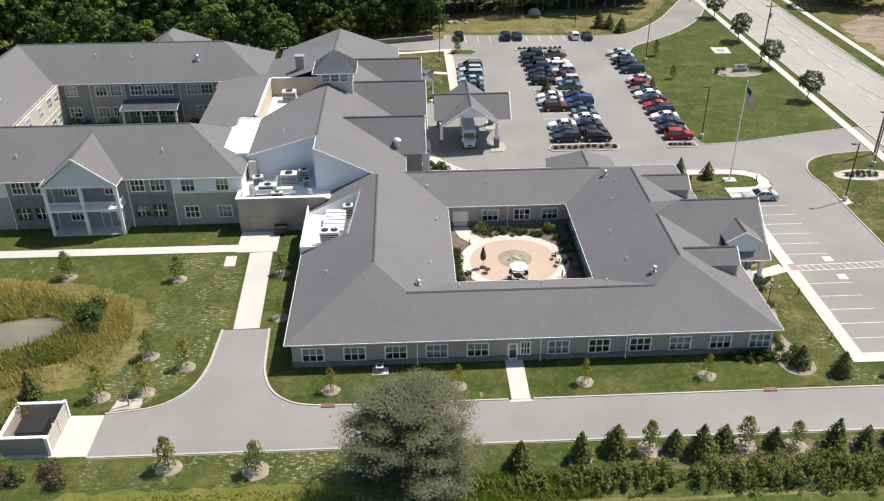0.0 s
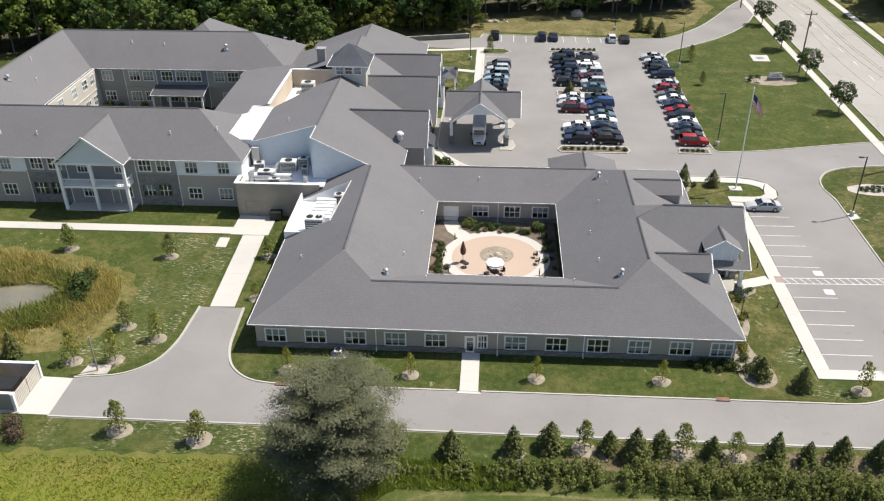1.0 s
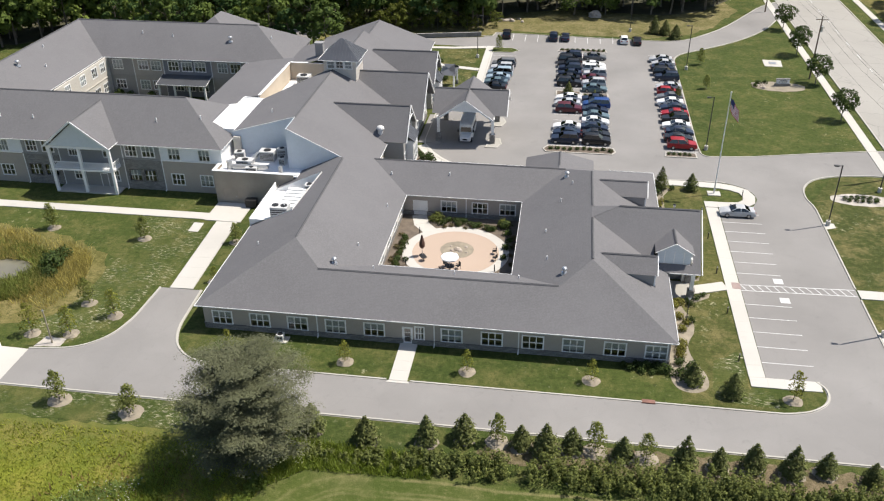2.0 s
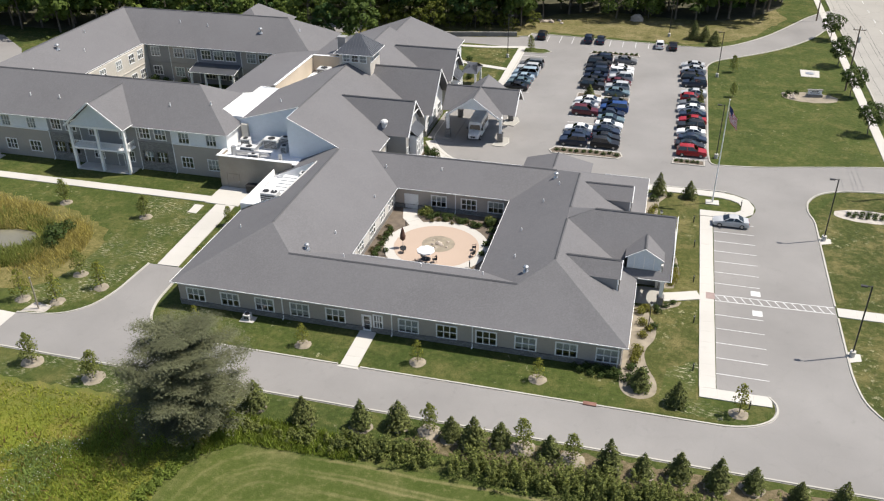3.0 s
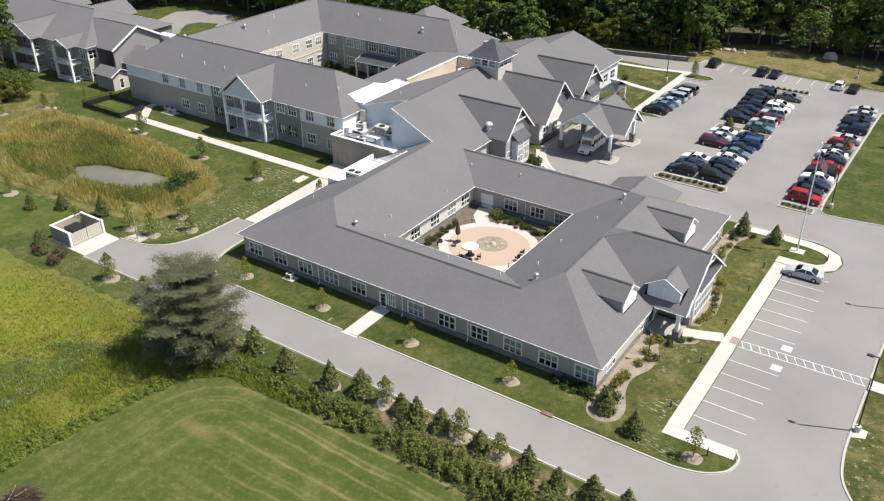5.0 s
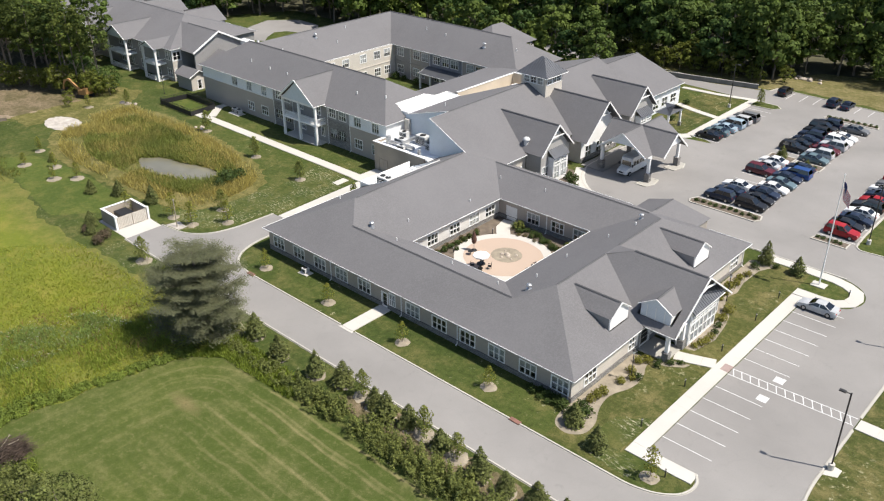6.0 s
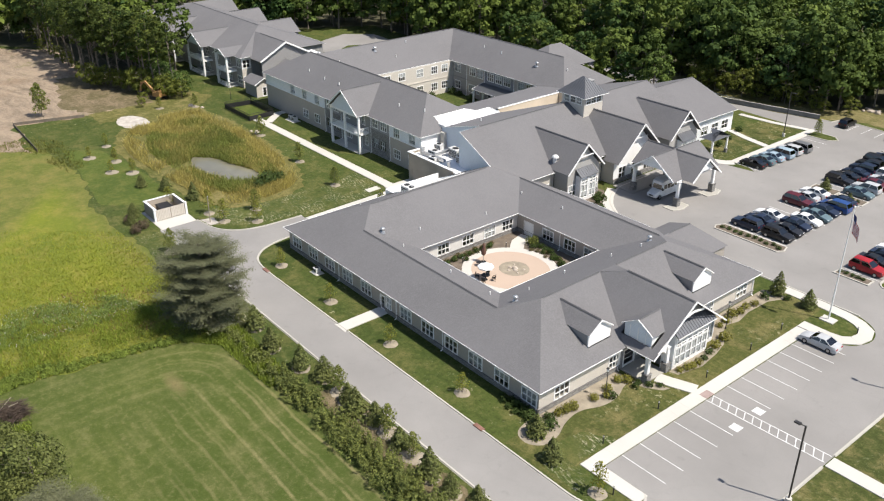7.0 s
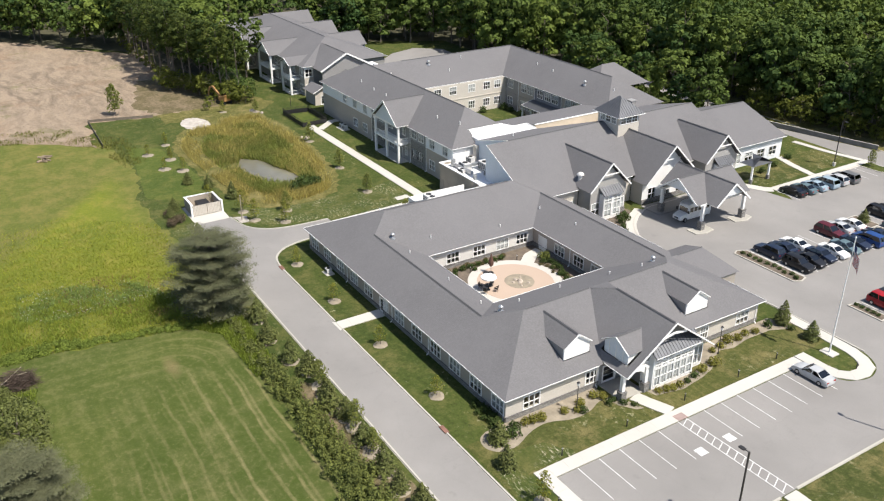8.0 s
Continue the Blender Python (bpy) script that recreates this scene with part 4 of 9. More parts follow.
def wall(p0, p1, z0, z1, material, parent, openings=(), thick=0.28, name="wall", out=0.0, label=""):
    """A wall whose outside lies to the right of p0 -> p1, with openings (middle, sill, width, height) cut through."""
    m = frame_of(p0, p1)
    length = (Vector(p1) - Vector(p0)).length
    holes = [(s - w / 2, s + w / 2, z, z + h) for s, z, w, h in openings if z + h < z1 + 1e-6 and z > z0 - 1e-6]
    xs = sorted({0.006, length - 0.006, *[v for a in holes for v in a[:2]]})
    zs = sorted({z0, z1, *[v for a in holes for v in a[2:]]})
    k = Kit()

    def p(x, y, z):
        return tuple(m @ Vector((x, y, z)))
    for x0, x1 in zip(xs, xs[1:]):
        for a, b in zip(zs, zs[1:]):
            cx, cz = (x0 + x1) / 2, (a + b) / 2
            if any(h[0] < cx < h[1] and h[2] < cz < h[3] for h in holes):
                continue
            k.face(p(x0, -out, a), p(x1, -out, a), p(x1, -out, b), p(x0, -out, b))
            k.face(p(x1, thick, a), p(x0, thick, a), p(x0, thick, b), p(x1, thick, b))
    for i, (x0, x1, a, b) in enumerate([(0.006, length - 0.006, z0, z1)] + holes):
        if i == 0 or a > z0 + 1e-4:
            k.face(p(x0, -out, a), p(x0, thick, a), p(x1, thick, a), p(x1, -out, a))
        if i == 0 or b < z1 - 1e-4:
            k.face(p(x0, -out, b), p(x1, -out, b), p(x1, thick, b), p(x0, thick, b))
        k.face(p(x0, -out, a), p(x0, -out, b), p(x0, thick, b), p(x0, thick, a))
        k.face(p(x1, -out, a), p(x1, thick, a), p(x1, thick, b), p(x1, -out, b))
    part(name, k, material, parent, label)
    return m


def door_at(m, s, w, h, parent, material=None, glazed=True, label="white glazed door", name="door", base=0.0):
    k = Kit().box(-w / 2 - 0.1, -w / 2, -0.05, 0.08, 0, h).box(w / 2, w / 2 + 0.1, -0.05, 0.08, 0, h).box(-w / 2 - 0.1, w / 2 + 0.1, -0.05, 0.08, h, h + 0.1)
    lo = 0.28 if glazed else h
    k.box(-w / 2, w / 2, 0.02, 0.07, 0, lo)
    if glazed:
        k.box(-w / 2, w / 2, 0.02, 0.07, h - 0.15, h).box(-w / 2, -w / 2 + 0.14, 0.02, 0.07, lo, h - 0.15).box(w / 2 - 0.14, w / 2, 0.02, 0.07, lo, h - 0.15)
        for r in (0.35, 0.65):
            k.box(-w / 2 + 0.14, w / 2 - 0.14, 0.03, 0.07, lo + (h - lo) * r - 0.02, lo + (h - lo) * r + 0.02)
    else:
        k.box(-0.015, 0.015, 0.0, 0.08, 0.02, h - 0.02)
    ob = new(name, k.mesh(name, material or WHITE_TRIM))
    b = m @ Matrix.Translation((s, 0, base))
    ob.parent = parent
    ob.matrix_parent_inverse = world_of(parent).inverted()
    ob.matrix_basis = b
    tagged(ob, label)
    if glazed:
        g = new("pane", Kit().face((-w / 2, 0.05, lo), (w / 2, 0.05, lo), (w / 2, 0.05, h), (-w / 2, 0.05, h)).mesh("pane", GLASS))
        g.parent = ob
    kn = new("door_handle", Kit().box(w / 2 - 0.12, w / 2 - 0.05, -0.03, 0.02, 0.98, 1.1).mesh("door_handle", STEEL))
    kn.parent = ob
    return ob


def windows_in(m, specs, parent, cols=3, rows=4):
    for s, z, w, h in specs:
        window_at(m, s, z, w, h, parent, cols, rows)


def spout(m, s, z0, z1, parent, material=None):
    k = Kit()
    a = [m @ Vector((s, -0.05, z1)), m @ Vector((s, -0.05, z0 + 0.2)), m @ Vector((s, -0.35, z0 + 0.06))]
    k.bar(a[0], a[1], 0.11, 0.09).bar(a[1], a[2], 0.11, 0.09)
    part("downspout", k, material or WHITE_TRIM, parent)


def gable_wall(p0, p1, z0, peak, material, parent, at=0.5, thick=0.2, name="gable"):
    """A triangular wall over the line p0 -> p1; its outside lies to the right."""
    m = frame_of(p0, p1)
    length = (Vector(p1) - Vector(p0)).length
    k = Kit()
    a = [m @ Vector((x, y, z)) for y in (0, thick) for x, z in ((0, z0), (length, z0), (length * at, peak))]
    k.face(a[0], a[1], a[2]).face(a[5], a[4], a[3])
    k.face(a[0], a[3], a[4], a[1]).face(a[1], a[4], a[5], a[2]).face(a[2], a[5], a[3], a[0])
    part(name, k, material, parent)
    return m


def rakes(p0, p1, z0, peak, parent, at=0.5, size=0.17):
    """White boards up both edges of a gable."""
    m = frame_of(p0, p1)
    length = (Vector(p1) - Vector(p0)).length
    top = m @ Vector((length * at, -0.06, peak))
    for x in (0, length):
        part("rake_board", Kit().bar(m @ Vector((x, -0.06, z0)), top, 0.1, size), WHITE_TRIM, parent)


def vent_pipe(x, y, z, parent, r=0.07, h=0.45, hood=False):
    k = Kit().tube((x, y, z - 0.3), (x, y, z + h), r, r, 8)
    if hood:
        k.tube((x, y, z - 0.1), (x, y, z + 0.12), r * 3.2, r * 2.6, 10)
        k.dome((x, y, z + h), r * 2.6, r * 2.6, r * 2.0)
    part("roof_vent", k, WHITE_TRIM if not hood else STEEL, parent)

# ---- single-storey building round a courtyard ----
cb = thing("courtyard_building", (12.7, 91, 0), "single-storey taupe-sided building with grey shingle hip roofs round a courtyard", "building")
EV, PT = 3.25, 0.455
cb_blocks = [hip(-13.3, 5.0, 70.5, 111.3, EV, PT), hip(-13.3, 38.8, 70.5, 81.5, EV, PT), hip(20.9, 38.8, 70.5, 111.3, EV, PT), hip(-13.3, 38.8, 100.0, 111.3, EV, PT),
             [([(20.5, 104.0), (25.5, 104.0), (25.5, 113.8), (20.5, 116.2)], (0.46, 0, 2.5 - 0.46 * 20.5)), ([(25.5, 104.0), (30.5, 104.0), (30.5, 116.2), (25.5, 113.8)], (-0.46, 0, 2.5 + 0.46 * 30.5)), ([(20.5, 116.2), (25.5, 113.8), (30.5, 116.2)], (0, -0.9583, 2.5 + 0.9583 * 116.2))],
             [([(29.85, 84.1), (42.5, 84.1), (42.5, 90.8), (33.0, 90.8), (29.85, 89.35)], (0, 0.73, 8.3 - 0.73 * 90.8)), ([(29.85, 92.25), (33.0, 90.8), (42.5, 90.8), (42.5, 97.5), (29.85, 97.5)], (0, -0.73, 8.3 + 0.73 * 90.8)),
              ([(29.85, 89.35), (33.0, 90.8), (29.85, 92.25)], (0.3175, 0, 7.3 - 0.3175 * 29.85))],
             hip(30.6, 37.0, 98.65, 102.55, 5.6, 0.7, "gg", "x"), hip(30.6, 37.0, 79.7, 83.6, 5.6, 0.7, "gg", "x"),
             hip(37.2, 41.6, 85.0, 90.0, 5.5, 0.6, "gg", "y")]
NOTCH = [(-13.25, 88.9), (-7.5, 88.9), (-6.4, 99.2), (-13.25, 99.2)]


def roof_z(blocks, x, y):
    best = None
    for b in blocks:
        for poly, pl in b:
            if all((poly[(i + 1) % len(poly)][0] - poly[i][0]) * (y - poly[i][1]) - (poly[(i + 1) % len(poly)][1] - poly[i][1]) * (x - poly[i][0]) >= -1e-6 for i in range(len(poly))):
                z = plane_z(pl, (x, y))
                best = z if best is None else max(best, z)
    return best


roof_part(cb_blocks, cb, [NOTCH], label="dark grey asphalt shingle roof with hips and valleys")
RS, RN = EV + 5.5 * PT, EV + 5.65 * PT
RW, RE = EV + 9.15 * PT, EV + 8.95 * PT
caps([((-0.6, 76.0, RS), (26.3, 76.0, RS)), ((-4.15, 79.8, RW), (-4.15, 101.8, RW)), ((-0.6, 105.65, RN), (26.4, 105.65, RN)), ((29.85, 79.6, RE), (29.85, 89.2, RE)), ((29.85, 92.4, RE), (29.85, 102.2, RE)),
      ((33.0, 90.8, 8.3), (42.4, 90.8, 8.3)), ((30.9, 100.6, 6.96), (36.9, 100.6, 6.96)), ((30.9, 81.65, 6.96), (36.9, 81.65, 6.96)), ((25.5, 109.0, 4.8), (25.5, 113.8, 4.8)), ((39.4, 85.1, 6.82), (39.4, 88.5, 6.82))], cb)
E0 = EV
fascia([((-13.35, 70.45, E0), (38.85, 70.45, E0)), ((38.86, 70.5, E0), (38.86, 83.4, E0)), ((38.86, 97.8, E0), (38.86, 111.3, E0)), ((38.8, 111.36, E0), (32.6, 111.36, E0)), ((20.6, 111.36, E0), (3.0, 111.36, E0)),
        ((-13.36, 70.5, E0), (-13.36, 100.5, E0)), ((5.06, 81.5, E0), (5.06, 100.0, E0)), ((20.84, 81.5, E0), (20.84, 100.0, E0)), ((5.0, 81.56, E0), (20.9, 81.56, E0)), ((5.0, 99.94, E0), (20.9, 99.94, E0)),
        ((38.9, 84.04, 3.4), (42.5, 84.04, 3.4)), ((38.9, 97.56, 3.4), (42.5, 97.56, 3.4))], cb)

BASE = 0.62


def storey(p0, p1, wins, doors=(), siding=None, spouts=(), stone=True, low=BASE, top=3.2, parent=None):
    """A single-storey outside wall: stone base, siding, windows (middle, width) and doors (middle, width, glazed)."""
    parent = parent or cb
    sill, hh = 0.77, 1.55
    ops = [(s, sill, w, hh) for s, w in wins]
    dops = [(s, 0.0, w, 2.15) for s, w, g in doors]
    length = (Vector(p1) - Vector(p0)).length
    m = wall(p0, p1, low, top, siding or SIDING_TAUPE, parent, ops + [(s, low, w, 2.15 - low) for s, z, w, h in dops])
    wall(p0, p1, 0.0, low, STONE if stone else (siding or SIDING_TAUPE), parent, [(s, 0.0, w, low) for s, z, w, h in dops], name="stone_base" if stone else "wall", out=0.07)
    cap = [0.0] + [v for s, z, w, h in dops for v in (s - w / 2 - 0.1, s + w / 2 + 0.1)] + [length]
    for a, b in zip(cap[::2], cap[1::2]):
        part("ledge", Kit().bar(m @ Vector((a, -0.08, low + 0.03)), m @ Vector((b, -0.08, low + 0.03)), 0.12, 0.07), STONE if stone else WHITE_TRIM, parent)
    for s, w in wins:
        window_at(m, s, sill, w, hh, parent, 3, 4)
    for s, w, g in doors:
        door_at(m, s, w, 2.15, parent, None, g, "white glazed door" if g else "white flush double door")
    for s in spouts:
        spout(m, s, 0.0, top - 0.1, parent)
    return m


SX = 12.7
south = storey((-12.7, 71.05), (38.2, 71.05), [(x + SX, 2.1) for x in (-10.54, -6.2, -1.88, 2.42, 6.74, 15.25, 19.58, 23.95, 28.22, 32.55, 36.8)] + [(11.75 + SX, 0.85)], [(10.42 + SX, 0.95, True)], spouts=(0.36 + SX, 13.35 + SX, 22.45 + SX, 50.6))
storey((38.2, 71.05), (38.2, 84.0), [(74.5 - 71.05, 2.1), (83.0 - 71.05, 1.7)], siding=SIDING_CREAM, spouts=(12.6,))
storey((38.2, 97.2), (38.2, 110.8), [(101.0 - 97.2, 1.2), (107.9 - 97.2, 2.1)], siding=SIDING_CREAM, spouts=(13.2,))
storey((38.2, 110.8), (-2.0, 110.8), [(4, 2.1), (24, 2.1), (30, 2.1), (36, 2.1)])
storey((-12.7, 100.4), (-12.7, 71.05), [(24.0, 2.1), (19.5, 2.1)])
storey((4.4, 100.55), (21.5, 100.55), [(10.8 - 4.4, 2.0), (15.1 - 4.4, 2.0), (18.9 - 4.4, 2.0)], [(6.8 - 4.4, 1.85, False)], spouts=(13.2 - 4.4,))
storey((4.4, 81.0), (4.4, 100.55), [(86.0 - 81, 2.0), (90.6 - 81, 2.0), (94.8 - 81, 2.0), (98.4 - 81, 2.0)], siding=SIDING_PALE)
storey((21.5, 100.55), (21.5, 81.0), [(2.6, 2.0), (6.9, 2.0), (11.2, 2.0), (15.6, 2.0)])
storey((21.5, 81.0), (4.4, 81.0), [(3.0, 2.0), (8.2, 2.0), (13.5, 2.0)])
wall((21.0, 111.0), (21.0, 115.8), 0, 2.45, SIDING_TAUPE, cb)
wall((30.0, 115.8), (30.0, 111.0), 0, 2.45, SIDING_TAUPE, cb)
m = wall((30.0, 115.8), (21.0, 115.8), 0, 2.45, SIDING_TAUPE, cb, [(3, 0.7, 2.0, 1.5), (7.8, 0.7, 2.0, 1.5)])
windows_in(m, [(3, 0.7, 2.0, 1.5), (7.8, 0.7, 2.0, 1.5)], cb)
# floors inside, so that the rooms behind the glass are closed
part("room_floor", Kit().block([(-12.4, 71.4), (37.9, 71.4), (37.9, 81.3), (-12.4, 81.3)], 0.0, 0.05), ROOM, cb)
part("room_floor", Kit().block([(-12.4, 81.4), (4.1, 81.4), (4.1, 100.3), (-12.4, 100.3)], 0.0, 0.05), ROOM, cb)
part("room_floor", Kit().block([(21.8, 81.4), (37.9, 81.4), (37.9, 100.3), (21.8, 100.3)], 0.0, 0.05), ROOM, cb)
part("room_floor", Kit().block([(-12.4, 100.9), (37.9, 100.9), (37.9, 110.5), (-12.4, 110.5)], 0.0, 0.05), ROOM, cb)

# entrance front: gable, glazed bay with a metal awning, open porch
gx = 41.3
m = frame_of((gx, 83.9), (gx, 97.3))
gable_wall((gx, 84.4), (gx, 97.2), 3.55, 8.1, SIDING_GREY, cb)
rakes((42.6, 84.05), (42.6, 97.55), 3.36, 8.3, cb)
for yy, zz in ((88.9, 6.7), (92.7, 6.7)):
    part("gable_brace", Kit().bar((42.45, yy, zz), (42.45, 90.8, 7.0), 0.12, 0.22), WHITE_TRIM, cb)
ws = [(7.5, 0.5, 0.7, 2.3), (8.4, 0.5, 0.7, 2.3), (9.2, 0.5, 0.5, 2.3)]
m = wall((gx, 87.7), (gx, 97.3), 0, 3.55, WHITE_TRIM, cb, ws)
for s, z, w, h in ws:
    window_at(m, s, z, w, h, cb, 1, 1, 0.7)
by = [0.72 + 1.01 * i for i in range(6)]
bay = [(s, 0.45, 0.8, 2.15) for s in by] + [(s, 2.85, 0.72, 0.6) for s in by] + [(s, 3.7, 0.72, 0.5) for s in by]
m = wall((42.1, 88.5), (42.1, 95.0), 0, 4.5, WHITE_TRIM, cb, bay, name="bay_wall", label="white glazed bay front")
for s, z, w, h in bay:
    window_at(m, s, z, w, h, cb, 1, 1 if h > 1 else 2, 0.9)
m = wall((41.3, 88.5), (42.1, 88.5), 0, 4.5, SIDING_LIGHT, cb, name="bay_wall")
m = wall((42.1, 95.0), (41.3, 95.0), 0, 4.5, SIDING_GREY, cb, name="bay_wall")
k = Kit()
k.face((41.25, 88.2, 5.65), (42.7, 88.2, 4.5), (42.7, 95.3, 4.5), (41.25, 95.3, 5.65)).face((41.25, 88.2, 5.55), (41.25, 95.3, 5.55), (42.7, 95.3, 4.4), (42.7, 88.2, 4.4))
k.face((41.25, 88.2, 5.55), (42.7, 88.2, 4.4), (42.7, 88.2, 4.5), (41.25, 88.2, 5.65)).face((41.25, 95.3, 5.65), (42.7, 95.3, 4.5), (42.7, 95.3, 4.4), (41.25, 95.3, 5.55))
awn = part("awning", k, METAL_ROOF, cb, "grey standing-seam metal awning")
for i in range(17):
    y = 88.25 + 0.437 * i
    part("seam", Kit().bar((41.25, y, 5.68), (42.7, y, 4.53), 0.05, 0.07), METAL_ROOF, awn)
fascia([((42.74, 88.2, 4.5), (42.74, 95.3, 4.5))], cb)
# porch
m = wall((38.2, 84.0), (38.2, 90.0), 0, 3.4, SIDING_GREY, cb, [(1.6, 0, 1.9, 2.3), (3.6, 0.9, 1.2, 1.4)])
door_at(m, 1.6, 1.9, 2.3, cb, None, True, "glazed entrance door")
window_at(m, 3.6, 0.9, 1.2, 1.4, cb, 2, 4, 0)
wall((38.2, 88.3), (41.3, 88.3), 0, 3.4, SIDING_GREY, cb)
part("porch_floor", Kit().block([(38.3, 84.1), (41.9, 84.1), (41.9, 87.7), (38.3, 87.7)], 0, 0.12), GUTTER, cb)


def pier(x, y, top, parent, size=0.42, foot=0.75, foot_h=1.1):
    part("column", Kit().box(x - size / 2, x + size / 2, y - size / 2, y + size / 2, foot_h, top).box(x - size * 0.65, x + size * 0.65, y - size * 0.65, y + size * 0.65, top - 0.25, top - 0.05), WHITE_TRIM, parent)
    part("column_base", Kit().box(x - foot / 2, x + foot / 2, y - foot / 2, y + foot / 2, 0, foot_h).box(x - foot / 2 - 0.05, x + foot / 2 + 0.05, y - foot / 2 - 0.05, y + foot / 2 + 0.05, foot_h, foot_h + 0.08), STONE, parent)


pier(41.7, 84.4, 3.4, cb)
pier(41.7, 87.8, 3.4, cb)
arch = Kit()
prev = None
for i in range(13):
    a = math.pi * i / 12
    p = (41.7, 86.1 - 1.35 * math.cos(a), 2.35 + 0.75 * math.sin(a))
    if prev:
        arch.face((41.6, prev[1], prev[2]), (41.6, p[1], p[2]), (41.6, p[1], 3.6), (41.6, prev[1], 3.6)).face((41.8, p[1], p[2]), (41.8, prev[1], prev[2]), (41.8, prev[1], 3.6), (41.8, p[1], 3.6))
        arch.face((41.6, prev[1], prev[2]), (41.8, prev[1], prev[2]), (41.8, p[1], p[2]), (41.6, p[1], p[2]))
    prev = p
part("arch", arch, WHITE_TRIM, cb, "white arched porch opening")
# small gables on the east slope, and the dormer over the porch
for y in (100.6, 81.65):
    m = wall((36.9, y - 1.85), (36.9, y + 1.85), 4.1, 5.62, WHITE_TRIM, cb, thick=0.15)
    gable_wall((36.9, y - 1.85), (36.9, y + 1.85), 5.62, 6.92, WHITE_TRIM, cb, thick=0.15)
    wall((33.2, y - 1.85), (36.76, y - 1.85), 4.1, 5.6, SIDING_GREY, cb, thick=0.15)
    wall((36.76, y + 1.85), (33.2, y + 1.85), 4.1, 5.6, WHITE_TRIM, cb, thick=0.15)
    rakes((37.04, y - 1.98), (37.04, y + 1.98), 5.56, 6.95, cb, size=0.13)
gable_wall((37.5, 85.2), (41.3, 85.2), 5.45, 6.7, SIDING_BLUE, cb)
m = wall((37.5, 85.2), (41.3, 85.2), 4.0, 5.45, SIDING_BLUE, cb)
for q in (0.8, 1.9, 3.0):
    part("batten", Kit().box(37.5 + q - 0.04, 37.5 + q + 0.04, 85.14, 85.2, 4.1, 5.6), WHITE_TRIM, cb)
wall((41.3, 85.2), (41.3, 88.0), 4.0, 5.5, WHITE_TRIM, cb)
wall((37.5, 88.0), (37.5, 85.2), 4.0, 5.5, SIDING_GREY, cb)
rakes((37.2, 85.0), (41.6, 85.0), 5.46, 6.78, cb, size=0.06)

# roof well with air units in the west slope
part("well_floor", Kit().block(NOTCH, 3.1, 3.23), WHITE_ROOF, cb, "white membrane floor of the roof well")
for a, b in ((NOTCH[3], NOTCH[2]), (NOTCH[2], NOTCH[1]), (NOTCH[1], NOTCH[0])):
    mm = frame_of(b, a)
    ln = (Vector(b) - Vector(a)).length
    k = Kit()
    for y in (0.0, 0.1):
        zz = [roof_z(cb_blocks, *q) for q in (b, a)]
        pts = [mm @ Vector((0, y, 3.1)), mm @ Vector((ln, y, 3.1)), mm @ Vector((ln, y, zz[1] + 0.12)), mm @ Vector((0, y, zz[0] + 0.12))]
        k.face(*(pts if y == 0 else pts[::-1]))
    part("well_wall", k, WHITE_TRIM, cb)
part("screen_wall", Kit().box(-13.45, -13.3, 88.9, 99.5, 2.6, 4.25), WHITE_TRIM, cb, "white screen wall")
part("screen_wall", Kit().box(-13.3, -11.4, 88.9, 89.05, 2.6, 4.2), WHITE_TRIM, cb, "white screen wall")
for x, y, hd in ((0.7, 78.2, 1), (26.8, 78.4, 1), (26.6, 103.2, 1), (-9.6, 81.6, 0), (2.2, 83.6, 0), (2.4, 103.2, 0), (24.8, 82.6, 0), (24.4, 89.3, 0), (26.0, 96.2, 0), (27.4, 100.4, 0), (10.5, 103.6, 0), (-9.3, 91.0, 0), (3.4, 95.0, 0), (5.2, 78.4, 0), (14.5, 78.9, 0), (21.8, 79.0, 0)):
    z = roof_z(cb_blocks, x, y)
    vent_pipe(x, y, z, cb, 0.13 if hd else 0.075, 0.55 if hd else 0.42, bool(hd))


def air_unit(x, y, z, sx, sy, h, rot=0.0, fans=2, label="grey rooftop air-conditioning unit"):
    e = thing("air_unit", pose(x, y, z, 0, 0, rot), label, "air unit", "rooftop units")
    k = Kit().box(-sx / 2, sx / 2, -sy / 2, sy / 2, 0.08, h).box(-sx / 2 - 0.02, sx / 2 + 0.02, -sy / 2 - 0.02, sy / 2 + 0.02, h, h + 0.05).box(-sx / 2, sx / 2, -sy / 2, -sy / 2 + 0.08, 0, 0.08).box(-sx / 2, sx / 2, sy / 2 - 0.08, sy / 2, 0, 0.08)
    b = new("body", k.mesh("body", UNIT_GREY))
    b.parent = e
    for i in range(fans):
        fx = (i - (fans - 1) / 2) * sx / max(fans, 1)
        r = min(sx / max(fans, 1), sy) * 0.38
        f = Kit().tube((fx, 0, h + 0.04), (fx, 0, h + 0.12), r, r, 14)
        o = new("fan_guard", f.mesh("fan_guard", BLACK))
        o.parent = e
    for s in (-1, 1):
        g = Kit()
        for j in range(6):
            g.box(-sx / 2 + 0.08, sx / 2 - 0.08, s * (sy / 2 + 0.012) - 0.012, s * (sy / 2 + 0.012) + 0.012, 0.2 + j * (h - 0.3) / 6, 0.2 + (j + 0.55) * (h - 0.3) / 6)
        o = new("grille", g.mesh("grille", BRONZE))
        o.parent = e
    return e


